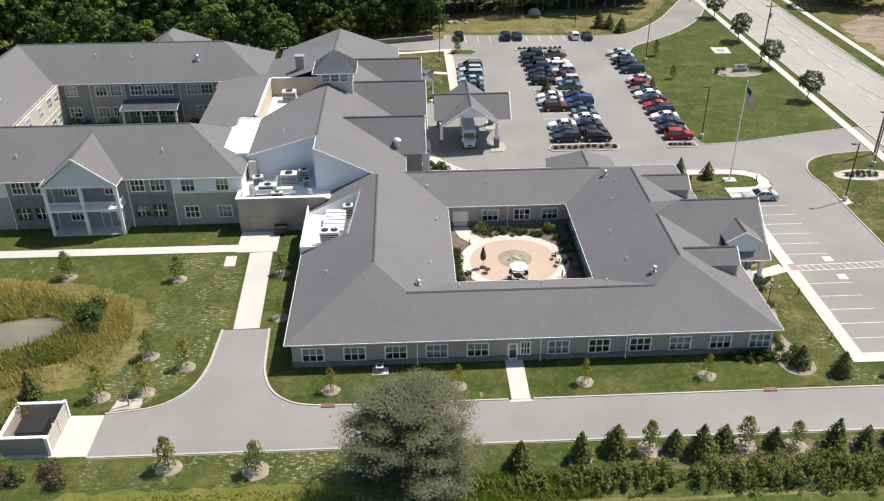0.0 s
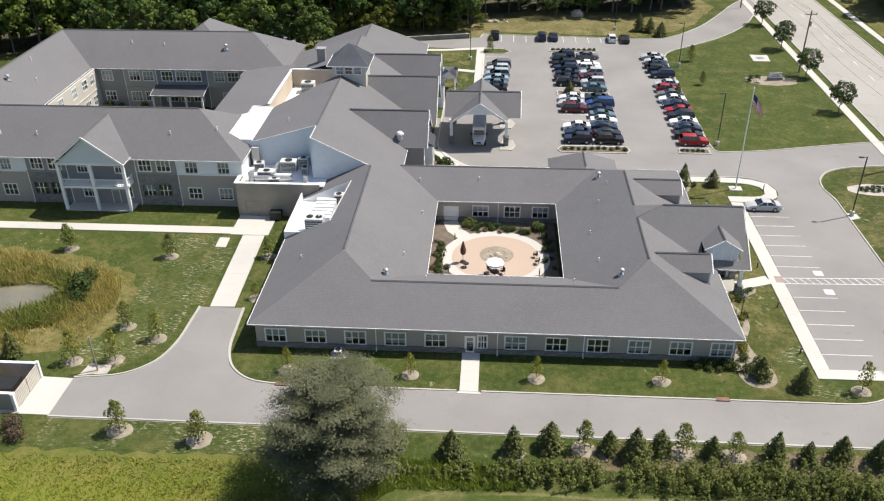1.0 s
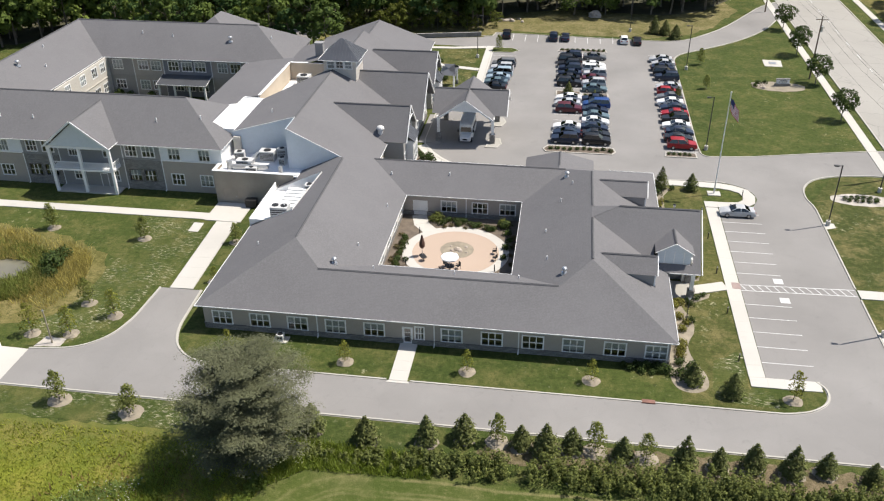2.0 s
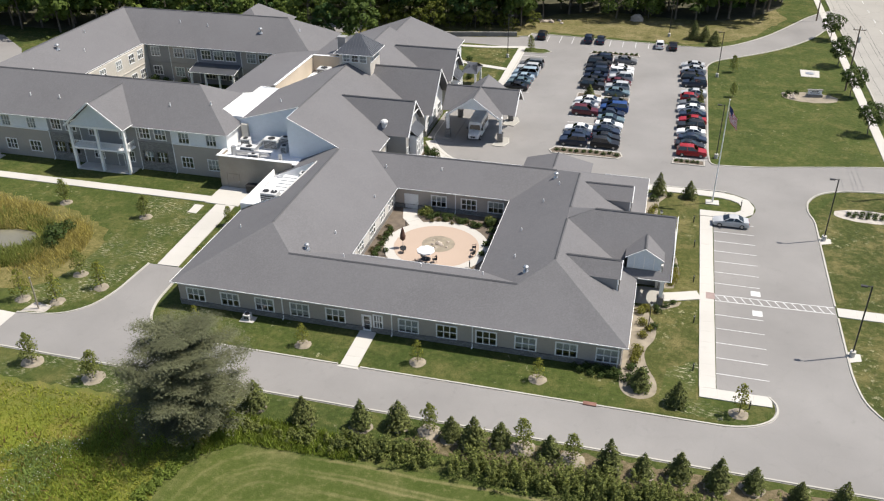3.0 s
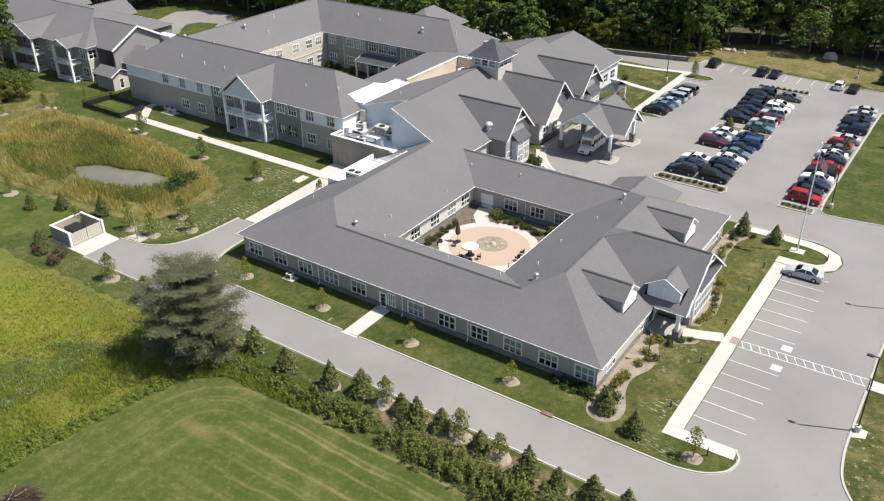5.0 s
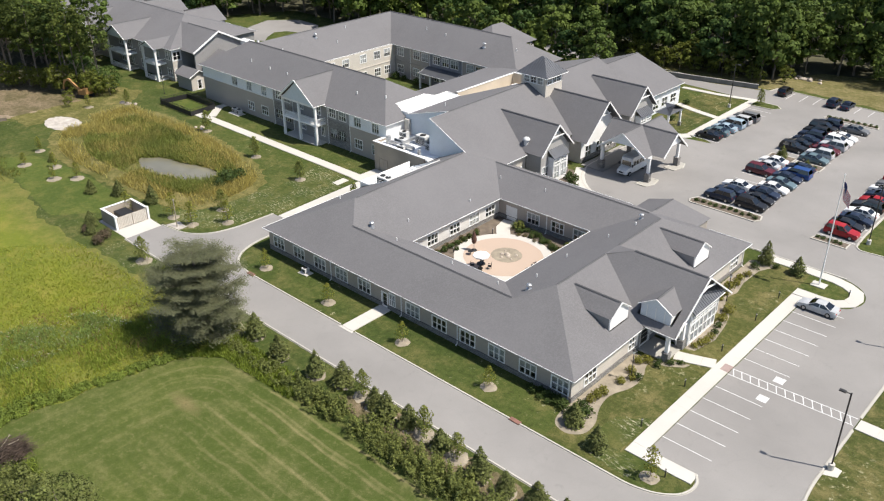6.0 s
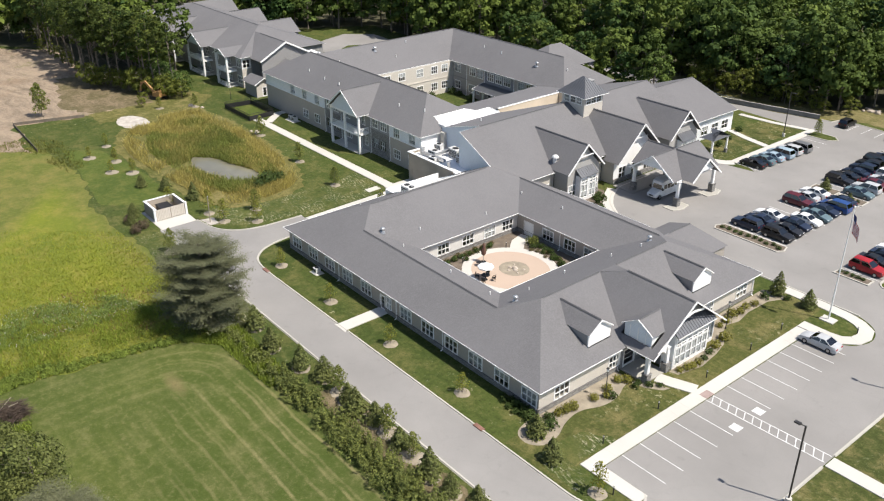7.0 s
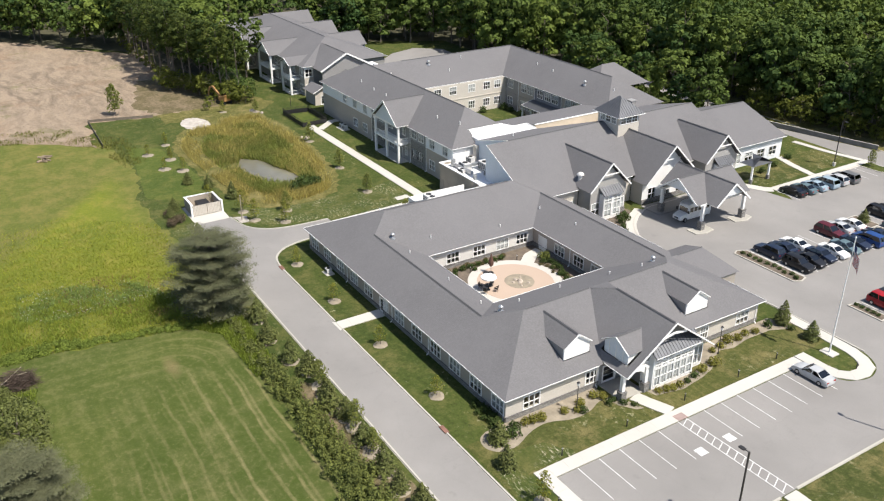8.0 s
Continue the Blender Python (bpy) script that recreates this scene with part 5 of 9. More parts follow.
air_unit(-9.9, 90.9, 3.2, 2.3, 1.5, 2.1, 0, 2, "large grey air unit with two fans in a roof well")
rib = thing("air_handler", (-9.7, 96.0, 3.2), "long white ribbed air handler in a roof well", "air unit", "rooftop units")
for i in range(6):
    part("housing", Kit().box(-11.1 + 0.06 * i, -8.4 + 0.03 * i, 93.2 + 0.75 * i, 93.88 + 0.75 * i, 3.2, 4.0 + 0.12 * i), WHITE_TRIM, rib)
air_unit(-8.0, 98.0, 3.2, 1.2, 1.0, 1.8, 0, 1, "white fan box in a roof well")
air_unit(-7.6, 91.2, 3.2, 0.9, 1.2, 1.1, 0, 1, "small white fan box in a roof well")

# ---- two-storey building with its entrance block ----
mb = thing("main_building", (-35, 130, 0), "large two-storey building with grey shingle roofs and mixed siding", "building")
TE, TP = 7.2, 0.6
CZ, CX = 10.7, -12.4


def sloped(x0, x1, y0, y1, a, b, c):
    return [([(x0, y0), (x1, y0), (x1, y1), (x0, y1)], (a, b, c))]


mb_blocks = [hip(-77.6, -22.0, 102.6, 118.2, TE, TP), hip(-75.2, -59.6, 102.6, 156.0, TE, TP), hip(-75.2, -24.0, 140.4, 156.0, TE, TP),
             hip(-47.9, -37.9, 100.3, 110.4, 7.4, 0.78, "gg", "y"),
             sloped(CX, -0.4, 103.2, 151.0, -0.5, 0, CZ + 0.5 * CX), sloped(-22.0, CX, 107.6, 121.0, 0.28, 0, CZ - 0.28 * CX), sloped(-24.2, CX, 121.0, 151.0, 0.29, 0, CZ - 0.29 * CX), sloped(-32.0, -24.2, 137.5, 156.0, 0.02, 0, 7.75),
             hip(-24.2, -1.4, 136.0, 166.6, 4.3, 0.36, "hg", "y"),
             hip(-9.6, 2.5, 113.4, 122.0, 5.0, 1.0, "gg", "x"), hip(-9.2, 3.0, 125.2, 137.4, 4.0, 0.965, "gg", "x"), hip(-9.2, 2.6, 139.8, 148.8, 4.9, 1.0, "gg", "x"),
             sloped(-31.6, -22.6, 117.0, 141.0, 0.13, 0, TE + 0.13 * 31.6),
             hip(-49.0, -37.6, 150.0, 165.0, 7.2, 0.7, "hh", "y")]
WELLS = [[(-25.2, 108.2), (-22.0, 108.2), (-22.0, 121.4), (-25.2, 121.4)], [(-22.6, 121.4), (-22.0, 121.4), (-14.0, 128.7), (-14.0, 137.4), (-22.6, 137.4)]]
roof_part(mb_blocks, mb, WELLS, label="dark grey asphalt shingle roofs with gables and hips")
RA = TE + 7.8 * TP
caps([((-69.8, 110.4, RA), (-29.8, 110.4, RA)), ((-67.4, 118.0, RA), (-67.4, 148.2, RA)), ((-67.4, 148.2, RA), (-31.8, 148.2, RA)), ((-42.9, 100.4, 11.3), (-42.9, 109.6, 11.3)),
      ((CX, 107.6, CZ), (CX, 128.4, CZ)), ((CX, 134.0, CZ), (CX, 151.0, CZ)), ((-9.4, 117.7, 9.3), (2.4, 117.7, 9.3)), ((-9.0, 131.3, 9.89), (2.9, 131.3, 9.89)), ((-9.0, 144.3, 9.4), (2.5, 144.3, 9.4)), ((-12.8, 151.2, 8.42), (-12.8, 166.5, 8.42))], mb)
fascia([((-77.65, 102.55, TE), (-47.9, 102.55, TE)), ((-37.9, 102.55, TE), (-22.0, 102.55, TE)), ((-21.94, 102.6, TE), (-21.94, 118.2, TE)), ((-77.65, 102.6, TE), (-77.65, 118.2, TE)), ((-59.54, 118.2, TE), (-59.54, 140.4, TE)), ((-59.6, 140.34, TE), (-24.0, 140.34, TE)),
        ((-47.96, 100.3, 7.4), (-47.96, 103.0, 7.4)), ((-37.84, 100.3, 7.4), (-37.84, 103.0, 7.4)), ((-0.34, 106.0, 4.7), (-0.34, 113.4, 4.7)), ((-0.34, 122.0, 4.7), (-0.34, 125.2, 4.7)), ((-0.34, 137.4, 4.7), (-0.34, 139.8, 4.7)), ((-1.34, 148.8, 4.3), (-1.34, 166.6, 4.3))], mb)


def two_storey(p0, sections, parent, top=7.15, axis=(1, 0)):
    """A two-storey front in sections: (end, lower material, upper material, upper windows, lower windows); windows are (from, to) along the front."""
    ax = Vector(axis)
    here = 0.0
    base = Vector(p0)
    for end, lo, up, uw, lw in sections:
        a, b = base + ax * here, base + ax * end
        stone = lo is STONE
        belt = 4.85 if lo is not up else 3.65
        ups = [((u + v) / 2 - here, 5.3 if stone else 5.12 if lo is not up else 4.95, v - u - 0.25, 1.6) for u, v in uw]
        los = [((u + v) / 2 - here, 1.5 if stone else 1.15, v - u - 0.25, 1.6) for u, v in lw]
        m = wall(tuple(a), tuple(b), belt, top, up, parent, ups, name="wall")
        wall(tuple(a), tuple(b), 0.0, belt, lo, parent, los, name="stone_wall" if stone else "wall", out=0.05 if stone else 0.02)
        part("belt_board", Kit().bar(m @ Vector((0, -0.06, belt + 0.03)), m @ Vector((end - here, -0.06, belt + 0.03)), 0.1, 0.14), WHITE_TRIM if up is SIDING_LIGHT else up, parent)
        for s, z, w, h in ups + los:
            window_at(m, s, z, w, h, parent, 3 if w > 1.2 else 2, 4)
        if here > 0:
            spout(m, 0.1, 0, top - 0.1, parent)
        here = end


# pond front, y = 103.1, from x = -77.0
X0 = -77.0
two_storey((X0, 103.1), [
    (23.6, SIDING_TAUPE, SIDING_LIGHT, [(-66.6 - X0, -64.8 - X0), (-61.8 - X0, -60.1 - X0), (-57.1 - X0, -55.4 - X0)], [(-61.9 - X0, -59.9 - X0), (-57.5 - X0, -55.4 - X0)]),
    (29.4, STONE, SIDING_GREY, [(-52.6 - X0, -50.8 - X0), (-50.1 - X0, -48.2 - X0)], [(-52.8 - X0, -50.8 - X0), (-50.3 - X0, -48.3 - X0)]),
    (39.4, SIDING_GREY, SIDING_GREY, [(-46.0 - X0, -44.4 - X0), (-40.6 - X0, -39.4 - X0)], [(-45.8 - X0, -44.0 - X0), (-39.6 - X0, -38.6 - X0)]),
    (45.3, STONE, SIDING_GREY, [(-37.1 - X0, -35.2 - X0), (-34.5 - X0, -32.5 - X0)], [(-37.0 - X0, -35.1 - X0), (-34.7 - X0, -32.8 - X0)]),
    (54.6, SIDING_TAUPE, SIDING_LIGHT, [(-30.5 - X0, -28.6 - X0), (-25.9 - X0, -24.1 - X0)], [(-30.5 - X0, -28.5 - X0), (-26.1 - X0, -24.1 - X0)])], mb)
md = frame_of((X0, 103.1), (-22.4, 103.1))
door_at(md, -41.1 - X0, 1.0, 2.15, mb, None, True, "white glazed porch door")
door_at(md, -70.2 - X0, 1.0, 2.15, mb, SIDING_TAUPE, False, "taupe side door")
wall((-22.4, 103.1), (-22.4, 117.8), 0.0, 7.15, WHITE_TRIM, mb, name="end_wall", label="white end wall above the equipment roof")
wall((-77.0, 117.8), (-77.0, 103.1), 0.0, 7.15, SIDING_TAUPE, mb)
wall((-58.9, 117.8), (-77.0, 117.8), 0.0, 7.15, SIDING_TAUPE, mb)
wall((-22.4, 117.8), (-58.9, 117.8), 0.0, 7.15, SIDING_TAUPE, mb, [(6 + 5 * i, 4.3, 1.8, 1.7) for i in range(6)])
wall((-74.8, 155.6), (-74.8, 118.0), 0.0, 7.15, SIDING_TAUPE, mb)
wall((-24.4, 155.6), (-74.8, 155.6), 0.0, 7.15, SIDING_TAUPE, mb)
wall((-24.4, 141.0), (-24.4, 155.6), 0.0, 7.15, SIDING_TAUPE, mb)
# floors of both storeys inside the wings
for x0, x1, y0, y1 in ((-76.65, -22.75, 103.45, 117.45), (-74.45, -59.35, 118.15, 140.6), (-74.45, -24.75, 141.35, 155.25)):
    for z in (0.0, 3.55):
        part("room_floor", Kit().box(x0, x1, y0, y1, z, z + 0.12), ROOM, mb)
# inner court fronts
Y0 = 118.4
two_storey((-59.0, Y0), [(22.6, SIDING_CREAM, SIDING_CREAM, [(y - Y0, y - Y0 + 1.9) for y in (121.5, 125.5, 130.5, 134.6, 137.6)], [(y - Y0, y - Y0 + 1.9) for y in (121.5, 125.5, 130.5, 134.6, 137.6)])], mb, axis=(0, 1))
B0 = -59.0
two_storey((B0, 141.0), [
    (4.8, SIDING_GREY, SIDING_GREY, [(0.8, 2.8)], [(0.8, 2.8)]),
    (10.7, SIDING_TAUPE, SIDING_TAUPE, [(5.8, 7.8), (8.3, 10.3)], [(5.6, 7.6), (8.2, 9.2)]),
    (20.0, SIDING_SLATE, SIDING_SLATE, [(11.7, 13.8), (14.3, 16.4), (16.8, 19.0)], [(12.0, 14.2), (14.6, 16.4), (17.0, 19.0)]),
    (26.9, SIDING_TAUPE, SIDING_TAUPE, [(21.3, 23.2), (23.7, 25.8)], [(22.5, 23.5), (23.7, 25.7)]),
    (34.4, SIDING_SLATE, SIDING_SLATE, [(28.2, 30.2)], [(27.8, 30.1)])], mb)
wall((-31.2, 141.0), (-31.2, 117.8), 0.0, 7.1, SIDING_GREY, mb, [(5 + 4.4 * i, 4.3, 1.8, 1.7) for i in range(4)])
# porch roof in the inner court
k = Kit().face((-48.6, 137.6, 3.35), (-39.0, 137.6, 3.35), (-39.0, 141.0, 4.2), (-48.6, 141.0, 4.2)).face((-48.6, 137.6, 3.2), (-48.6, 141.0, 4.05), (-39.0, 141.0, 4.05), (-39.0, 137.6, 3.2))
part("porch_roof", k, METAL_ROOF, mb, "grey metal porch roof")
fascia([((-48.6, 137.56, 3.35), (-39.0, 137.56, 3.35)), ((-39.0, 137.6, 3.35), (-39.0, 141.0, 4.2)), ((-48.6, 137.6, 3.35), (-48.6, 141.0, 4.2))], mb)
for x in (-48.2, -45.2, -42.3, -39.4):
    part("column", Kit().box(x - 0.16, x + 0.16, 137.7, 138.0, 0, 3.2), WHITE_TRIM, mb)
sheet("ground_court", [(-58.9, 118.1), (-31.3, 118.1), (-31.3, 140.9), (-58.9, 140.9)], 0.03, LAWN, "green inner court lawn", "lawn")
# balcony porch on the pond front
gable_wall((-47.4, 100.75), (-38.4, 100.75), 7.35, 11.05, SIDING_BLUE, mb)
part("porch_beam", Kit().box(-47.7, -38.1, 100.7, 101.0, 7.05, 7.4), WHITE_TRIM, mb)
rakes((-47.95, 100.3), (-37.85, 100.3), 7.35, 11.3, mb, size=0.26)
part("balcony", Kit().box(-47.7, -38.1, 100.7, 103.1, 3.55, 3.85), WHITE_TRIM, mb, "white balcony deck")
part("porch_floor", Kit().box(-47.7, -38.1, 100.7, 103.1, 0, 0.14), CONCRETE, mb)
for x in (-47.5, -42.9, -38.3):
    part("column", Kit().box(x - 0.2, x + 0.2, 100.72, 101.1, 0, 7.1), WHITE_TRIM, mb)
for x0, x1 in ((-47.3, -43.1), (-42.7, -38.5)):
    r = part("railing", Kit().box(x0, x1, 100.85, 100.95, 4.78, 4.87).box(x0, x1, 100.86, 100.94, 3.95, 4.02), WHITE_TRIM, mb)
    n = int((x1 - x0) / 0.28)
    for i in range(n):
        x = x0 + 0.14 + i * 0.28
        part("baluster", Kit().box(x - 0.025, x + 0.025, 100.88, 100.93, 4.02, 4.78), WHITE_TRIM, r)
r = part("railing", Kit().box(-38.25, -38.15, 101.1, 103.0, 4.78, 4.87).box(-38.24, -38.16, 101.1, 103.0, 3.95, 4.02), WHITE_TRIM, mb)
for i in range(7):
    part("baluster", Kit().box(-38.23, -38.17, 101.3 + 0.27 * i, 101.35 + 0.27 * i, 4.02, 4.78), WHITE_TRIM, r)
# equipment roof beside the end wall
m = wall((-22.8, 100.6), (-11.2, 100.6), 0, 4.95, STUCCO_TAN, mb, [(2.1, 0.0, 1.9, 2.15)], label="tan block wall of the service wing")
door_at(m, 2.1, 1.9, 2.15, mb, STUCCO_TAN, False, "tan double service door")
wall((-22.8, 103.1), (-22.8, 100.6), 0, 4.95, STUCCO_TAN, mb)
part("flat_roof", Kit().box(-22.4, -10.6, 100.9, 107.6, 4.4, 4.6), WHITE_ROOF, mb, "white flat equipment roof")
part("coping", Kit().box(-22.95, -10.4, 100.45, 100.95, 4.95, 5.05).box(-22.95, -22.45, 100.95, 103.05, 4.95, 5.05), WHITE_TRIM, mb)
k = Kit()
for y in (107.6, 107.8):
    pts = [(-22.2, y, 4.4), (CX, y, 4.4), (CX, y, CZ - 0.05), (-22.2, y, CZ + 0.28 * (-22.2 - CX) - 0.05)]
    k.face(*(pts if y < 107.7 else pts[::-1]))
part("gable", k, SIDING_BLUE, mb, "pale blue-grey end wall over the equipment roof")
k = Kit()
for y in (103.3, 103.5):
    pts = [(CX, y, 3.5), (-3.0, y, 3.5), (-3.0, y, CZ - 0.5 * (-3.0 - CX) - 0.1), (CX, y, CZ - 0.1)]
    k.face(*(pts if y < 103.4 else pts[::-1]))
part("gable", k, SIDING_BLUE, mb, "pale blue-grey gable end")
part("wall", Kit().box(CX - 0.15, CX + 0.02, 103.3, 107.7, 4.4, CZ - 0.06), SIDING_BLUE, mb)
rk = CZ + 0.03
part("rake_board", Kit().bar((CX, 103.2, rk), (-2.4, 103.2, rk - 0.5 * (-2.4 - CX)), 0.08, 0.08), WHITE_TRIM, mb)
part("rake_board", Kit().bar((CX, 107.55, rk), (-22.1, 107.55, rk + 0.28 * (-22.1 - CX)), 0.08, 0.08), WHITE_TRIM, mb)
part("chimney_box", Kit().box(-21.9, -20.9, 107.0, 107.55, 4.6, 7.4), SIDING_CREAM, mb)
# white flat roof strip and roof well behind
part("flat_roof", Kit().box(-25.2, -21.6, 108.2, 121.4, 7.7, 7.95), WHITE_ROOF, mb, "white flat roof strip")
part("coping", Kit().box(-25.3, -22.0, 107.95, 108.2, 6.4, 8.25), WHITE_TRIM, mb)
k = Kit()
for x in (-25.12, -25.3):
    pts = [(x, 108.0, 7.3), (x, 121.4, 7.3), (x, 121.4, 8.15), (x, 118.2, 8.15), (x, 115.2, TE + 3.25 * TP), (x, 108.0, TE + 3.25 * TP)]
    k.face(*(pts if x > -25.2 else pts[::-1]))
part("well_wall", k, WHITE_TRIM, mb)
part("flat_roof", Kit().block([(-22.5, 121.5), (-22.0, 121.5), (-14.1, 128.8), (-14.1, 137.3), (-22.5, 137.3)], 5.4, 5.6), WHITE_ROOF, mb, "white floor of the sunken roof well")
wall((-22.6, 121.4), (-22.6, 137.4), 5.4, 8.42, TAN_WALL, mb, name="well_wall", label="tan wall of the roof well")
wall((-22.6, 137.4), (-13.9, 137.4), 5.4, 8.6, TAN_WALL, mb, name="well_wall", label="tan wall of the roof well")
wall((-14.0, 137.4), (-14.0, 128.7), 5.4, 8.6, TAN_WALL, mb, name="well_wall")
wall((-14.0, 128.7), (-22.4, 121.2), 5.4, 7.6, TAN_WALL, mb, name="well_wall")
part("coping", Kit().box(-25.2, -22.6, 121.28, 121.42, 7.7, 8.12), WHITE_TRIM, mb)
part("coping", Kit().box(-22.95, -22.52, 121.42, 137.9, 8.42, 8.5), WHITE_TRIM, mb)
part("coping", Kit().box(-22.5, -14.7, 137.3, 137.75, 8.6, 8.68), WHITE_TRIM, mb)
# cupola
for p0, p1 in (((-13.9, 128.7), (-8.5, 128.7)), ((-8.5, 128.7), (-8.5, 133.6)), ((-8.5, 133.6), (-13.9, 133.6)), ((-13.9, 133.6), (-13.9, 128.7))):
    ln = (Vector(p1) - Vector(p0)).length
    ws = [(ln * f, 10.95, 1.1, 1.05) for f in (0.23, 0.5, 0.77)]
    m = wall(p0, p1, 7.0, 12.3, SIDING_CREAM, mb, ws, name="cupola_wall")
    windows_in(m, ws, mb, 1, 2)
part("cupola_floor", Kit().box(-13.6, -8.8, 129.0, 133.3, 10.6, 10.7), ROOM, mb)
roof_part([hip(-14.6, -7.8, 128.0, 134.3, 12.35, 0.9)], mb, material=METAL_ROOF, label="metal pyramid roof of the cupola", name="cupola_roof")
for i in range(13):
    x = -14.3 + 0.52 * i
    h = min(x + 14.6, -7.8 - x, 3.1)
    part("seam", Kit().bar((x, 128.0, 12.39), (x, 128.0 + h, 12.39 + 0.9 * h), 0.05, 0.07), METAL_ROOF, mb)
for i in range(12):
    y = 128.3 + 0.52 * i
    h = min(y - 128.0, 134.3 - y, 3.1)
    part("seam", Kit().bar((-7.8, y, 12.39), (-7.8 - h, y, 12.39 + 0.9 * h), 0.05, 0.07), METAL_ROOF, mb)
fascia([((-14.6, 127.95, 12.35), (-7.8, 127.95, 12.35)), ((-7.75, 128.0, 12.35), (-7.75, 134.3, 12.35)), ((-14.65, 128.0, 12.35), (-14.65, 134.3, 12.35)), ((-14.6, 134.35, 12.35), (-7.8, 134.35, 12.35))], mb)
# chimney
part("chimney", Kit().box(-18.6, -17.2, 140.0, 141.2, 8.0, 11.3).box(-18.7, -17.1, 139.9, 141.3, 11.3, 11.45), SIDING_GREY, mb)
# east fronts
m = wall((-1.0, 103.4), (-1.0, 113.8), 0, 4.7, SIDING_CREAM, mb, [(8.5, 0.9, 1.5, 1.7)])
window_at(m, 8.5, 0.9, 1.5, 1.7, mb, 2, 4, 0)
wall((-1.0, 121.6), (-1.0, 125.6), 0, 4.7, SIDING_CREAM, mb)
wall((-1.0, 137.0), (-1.0, 140.2), 0, 4.7, SIDING_CREAM, mb)
ws = [(1.6 + 3.4 * i, 0.9, 2.0, 1.7) for i in range(5)]
m = wall((-2.0, 148.4), (-2.0, 166.2), 0, 4.3, SIDING_LIGHT, mb, ws)
windows_in(m, ws, mb, 2, 4)
wall((-2.0, 166.2), (-23.6, 166.2), 0, 4.3, SIDING_TAUPE, mb)
gable_wall((-2.0, 166.2), (-23.6, 166.2), 4.3, 8.2, SIDING_TAUPE, mb)
wall((-23.6, 166.2), (-23.6, 156.0), 0, 4.3, SIDING_TAUPE, mb)


def east_gable(y, half, peak, eave, x, front, bay=True, two=False):
    """An east-facing gabled front with a glazed bay under a metal awning."""
    a, b = y - half + 0.5, y + half - 0.5
    ridge_end = {117.7: 2.5, 131.3: 3.0, 144.3: 2.6}[y]
    tops = [(half - 0.5, peak - 3.4, 1.5, 1.2)] if two else []
    wins = [(f * (b - a), 0.7, 1.7, 2.0) for f in ((0.16, 0.84) if bay else (0.2, 0.5, 0.8))]
    m = wall((x, a), (x, b), 0, eave, front, mb, wins, label="")
    windows_in(m, wins, mb, 2, 4)
    gable_wall((x, a), (x, b), eave, peak - 0.4, front, mb)
    rakes((ridge_end + 0.05, y - half - 0.05), (ridge_end + 0.05, y + half + 0.05), eave - 0.05, peak, mb, size=0.22)
    # side walls
    wall((-1.0, a), (x, a), 0, eave, SIDING_MID, mb)
    wall((x, b), (-1.0, b), 0, eave, SIDING_MID, mb)
    part("stone_base", Kit().box(x, x + 0.12, a, b, 0, 0.9), STONE, mb)
    if bay:
        bw = 1.9
        ww = [(0.95, 0.6, 1.4, 2.1), (2.85, 0.6, 1.4, 2.1), (0.95, 2.95, 1.4, 0.8), (2.85, 2.95, 1.4, 0.8)]
        mm = wall((x + 1.1, y - bw), (x + 1.1, y + bw), 0, 4.3, WHITE_TRIM, mb, ww, name="bay_wall")
        for s, z, w, h in ww:
            window_at(mm, s, z, w, h, mb, 2, 4 if h > 1 else 2, 0.9)
        wall((x, y - bw), (x + 1.1, y - bw), 0, 4.3, SIDING_LIGHT, mb, name="bay_wall")
        wall((x + 1.1, y + bw), (x, y + bw), 0, 4.3, WHITE_TRIM, mb, name="bay_wall")
        q = Kit().face((x, y - bw - 0.2, 5.4), (x + 1.4, y - bw - 0.2, 4.3), (x + 1.4, y + bw + 0.2, 4.3), (x, y + bw + 0.2, 5.4)).face((x, y - bw - 0.2, 5.3), (x, y + bw + 0.2, 5.3), (x + 1.4, y + bw + 0.2, 4.2), (x + 1.4, y - bw - 0.2, 4.2))
        q.face((x, y - bw - 0.2, 5.3), (x + 1.4, y - bw - 0.2, 4.2), (x + 1.4, y - bw - 0.2, 4.3), (x, y - bw - 0.2, 5.4)).face((x, y + bw + 0.2, 5.4), (x + 1.4, y + bw + 0.2, 4.3), (x + 1.4, y + bw + 0.2, 4.2), (x, y + bw + 0.2, 5.3))
        aw = part("awning", q, METAL_ROOF, mb, "grey standing-seam metal awning")
        for i in range(9):
            yy = y - bw - 0.15 + i * (2 * bw + 0.3) / 8
            part("seam", Kit().bar((x, yy, 5.43), (x + 1.4, yy, 4.33), 0.05, 0.07), METAL_ROOF, aw)
    part("gable_brace", Kit().bar((x + 0.5, y - half * 0.35, peak - half * 0.42), (x + 0.5, y + half * 0.35, peak - half * 0.42), 0.12, 0.18), WHITE_TRIM, mb)


east_gable(117.7, 4.3, 9.3, 5.0, 2.0, SIDING_MID)
east_gable(131.3, 6.1, 9.89, 4.0, 1.7, WHITE_TRIM, False)
east_gable(144.3, 4.5, 9.4, 4.9, 2.0, SIDING_MID)
roof_part([hip(2.0, 5.2, 149.2, 154.6, 3.3, 0.5, "hh", "x")], mb, name="porch_roof", material=METAL_ROOF)
for y in (149.6, 154.2):
    pier(4.8, y, 3.3, mb, 0.3, 0.5, 0.7)
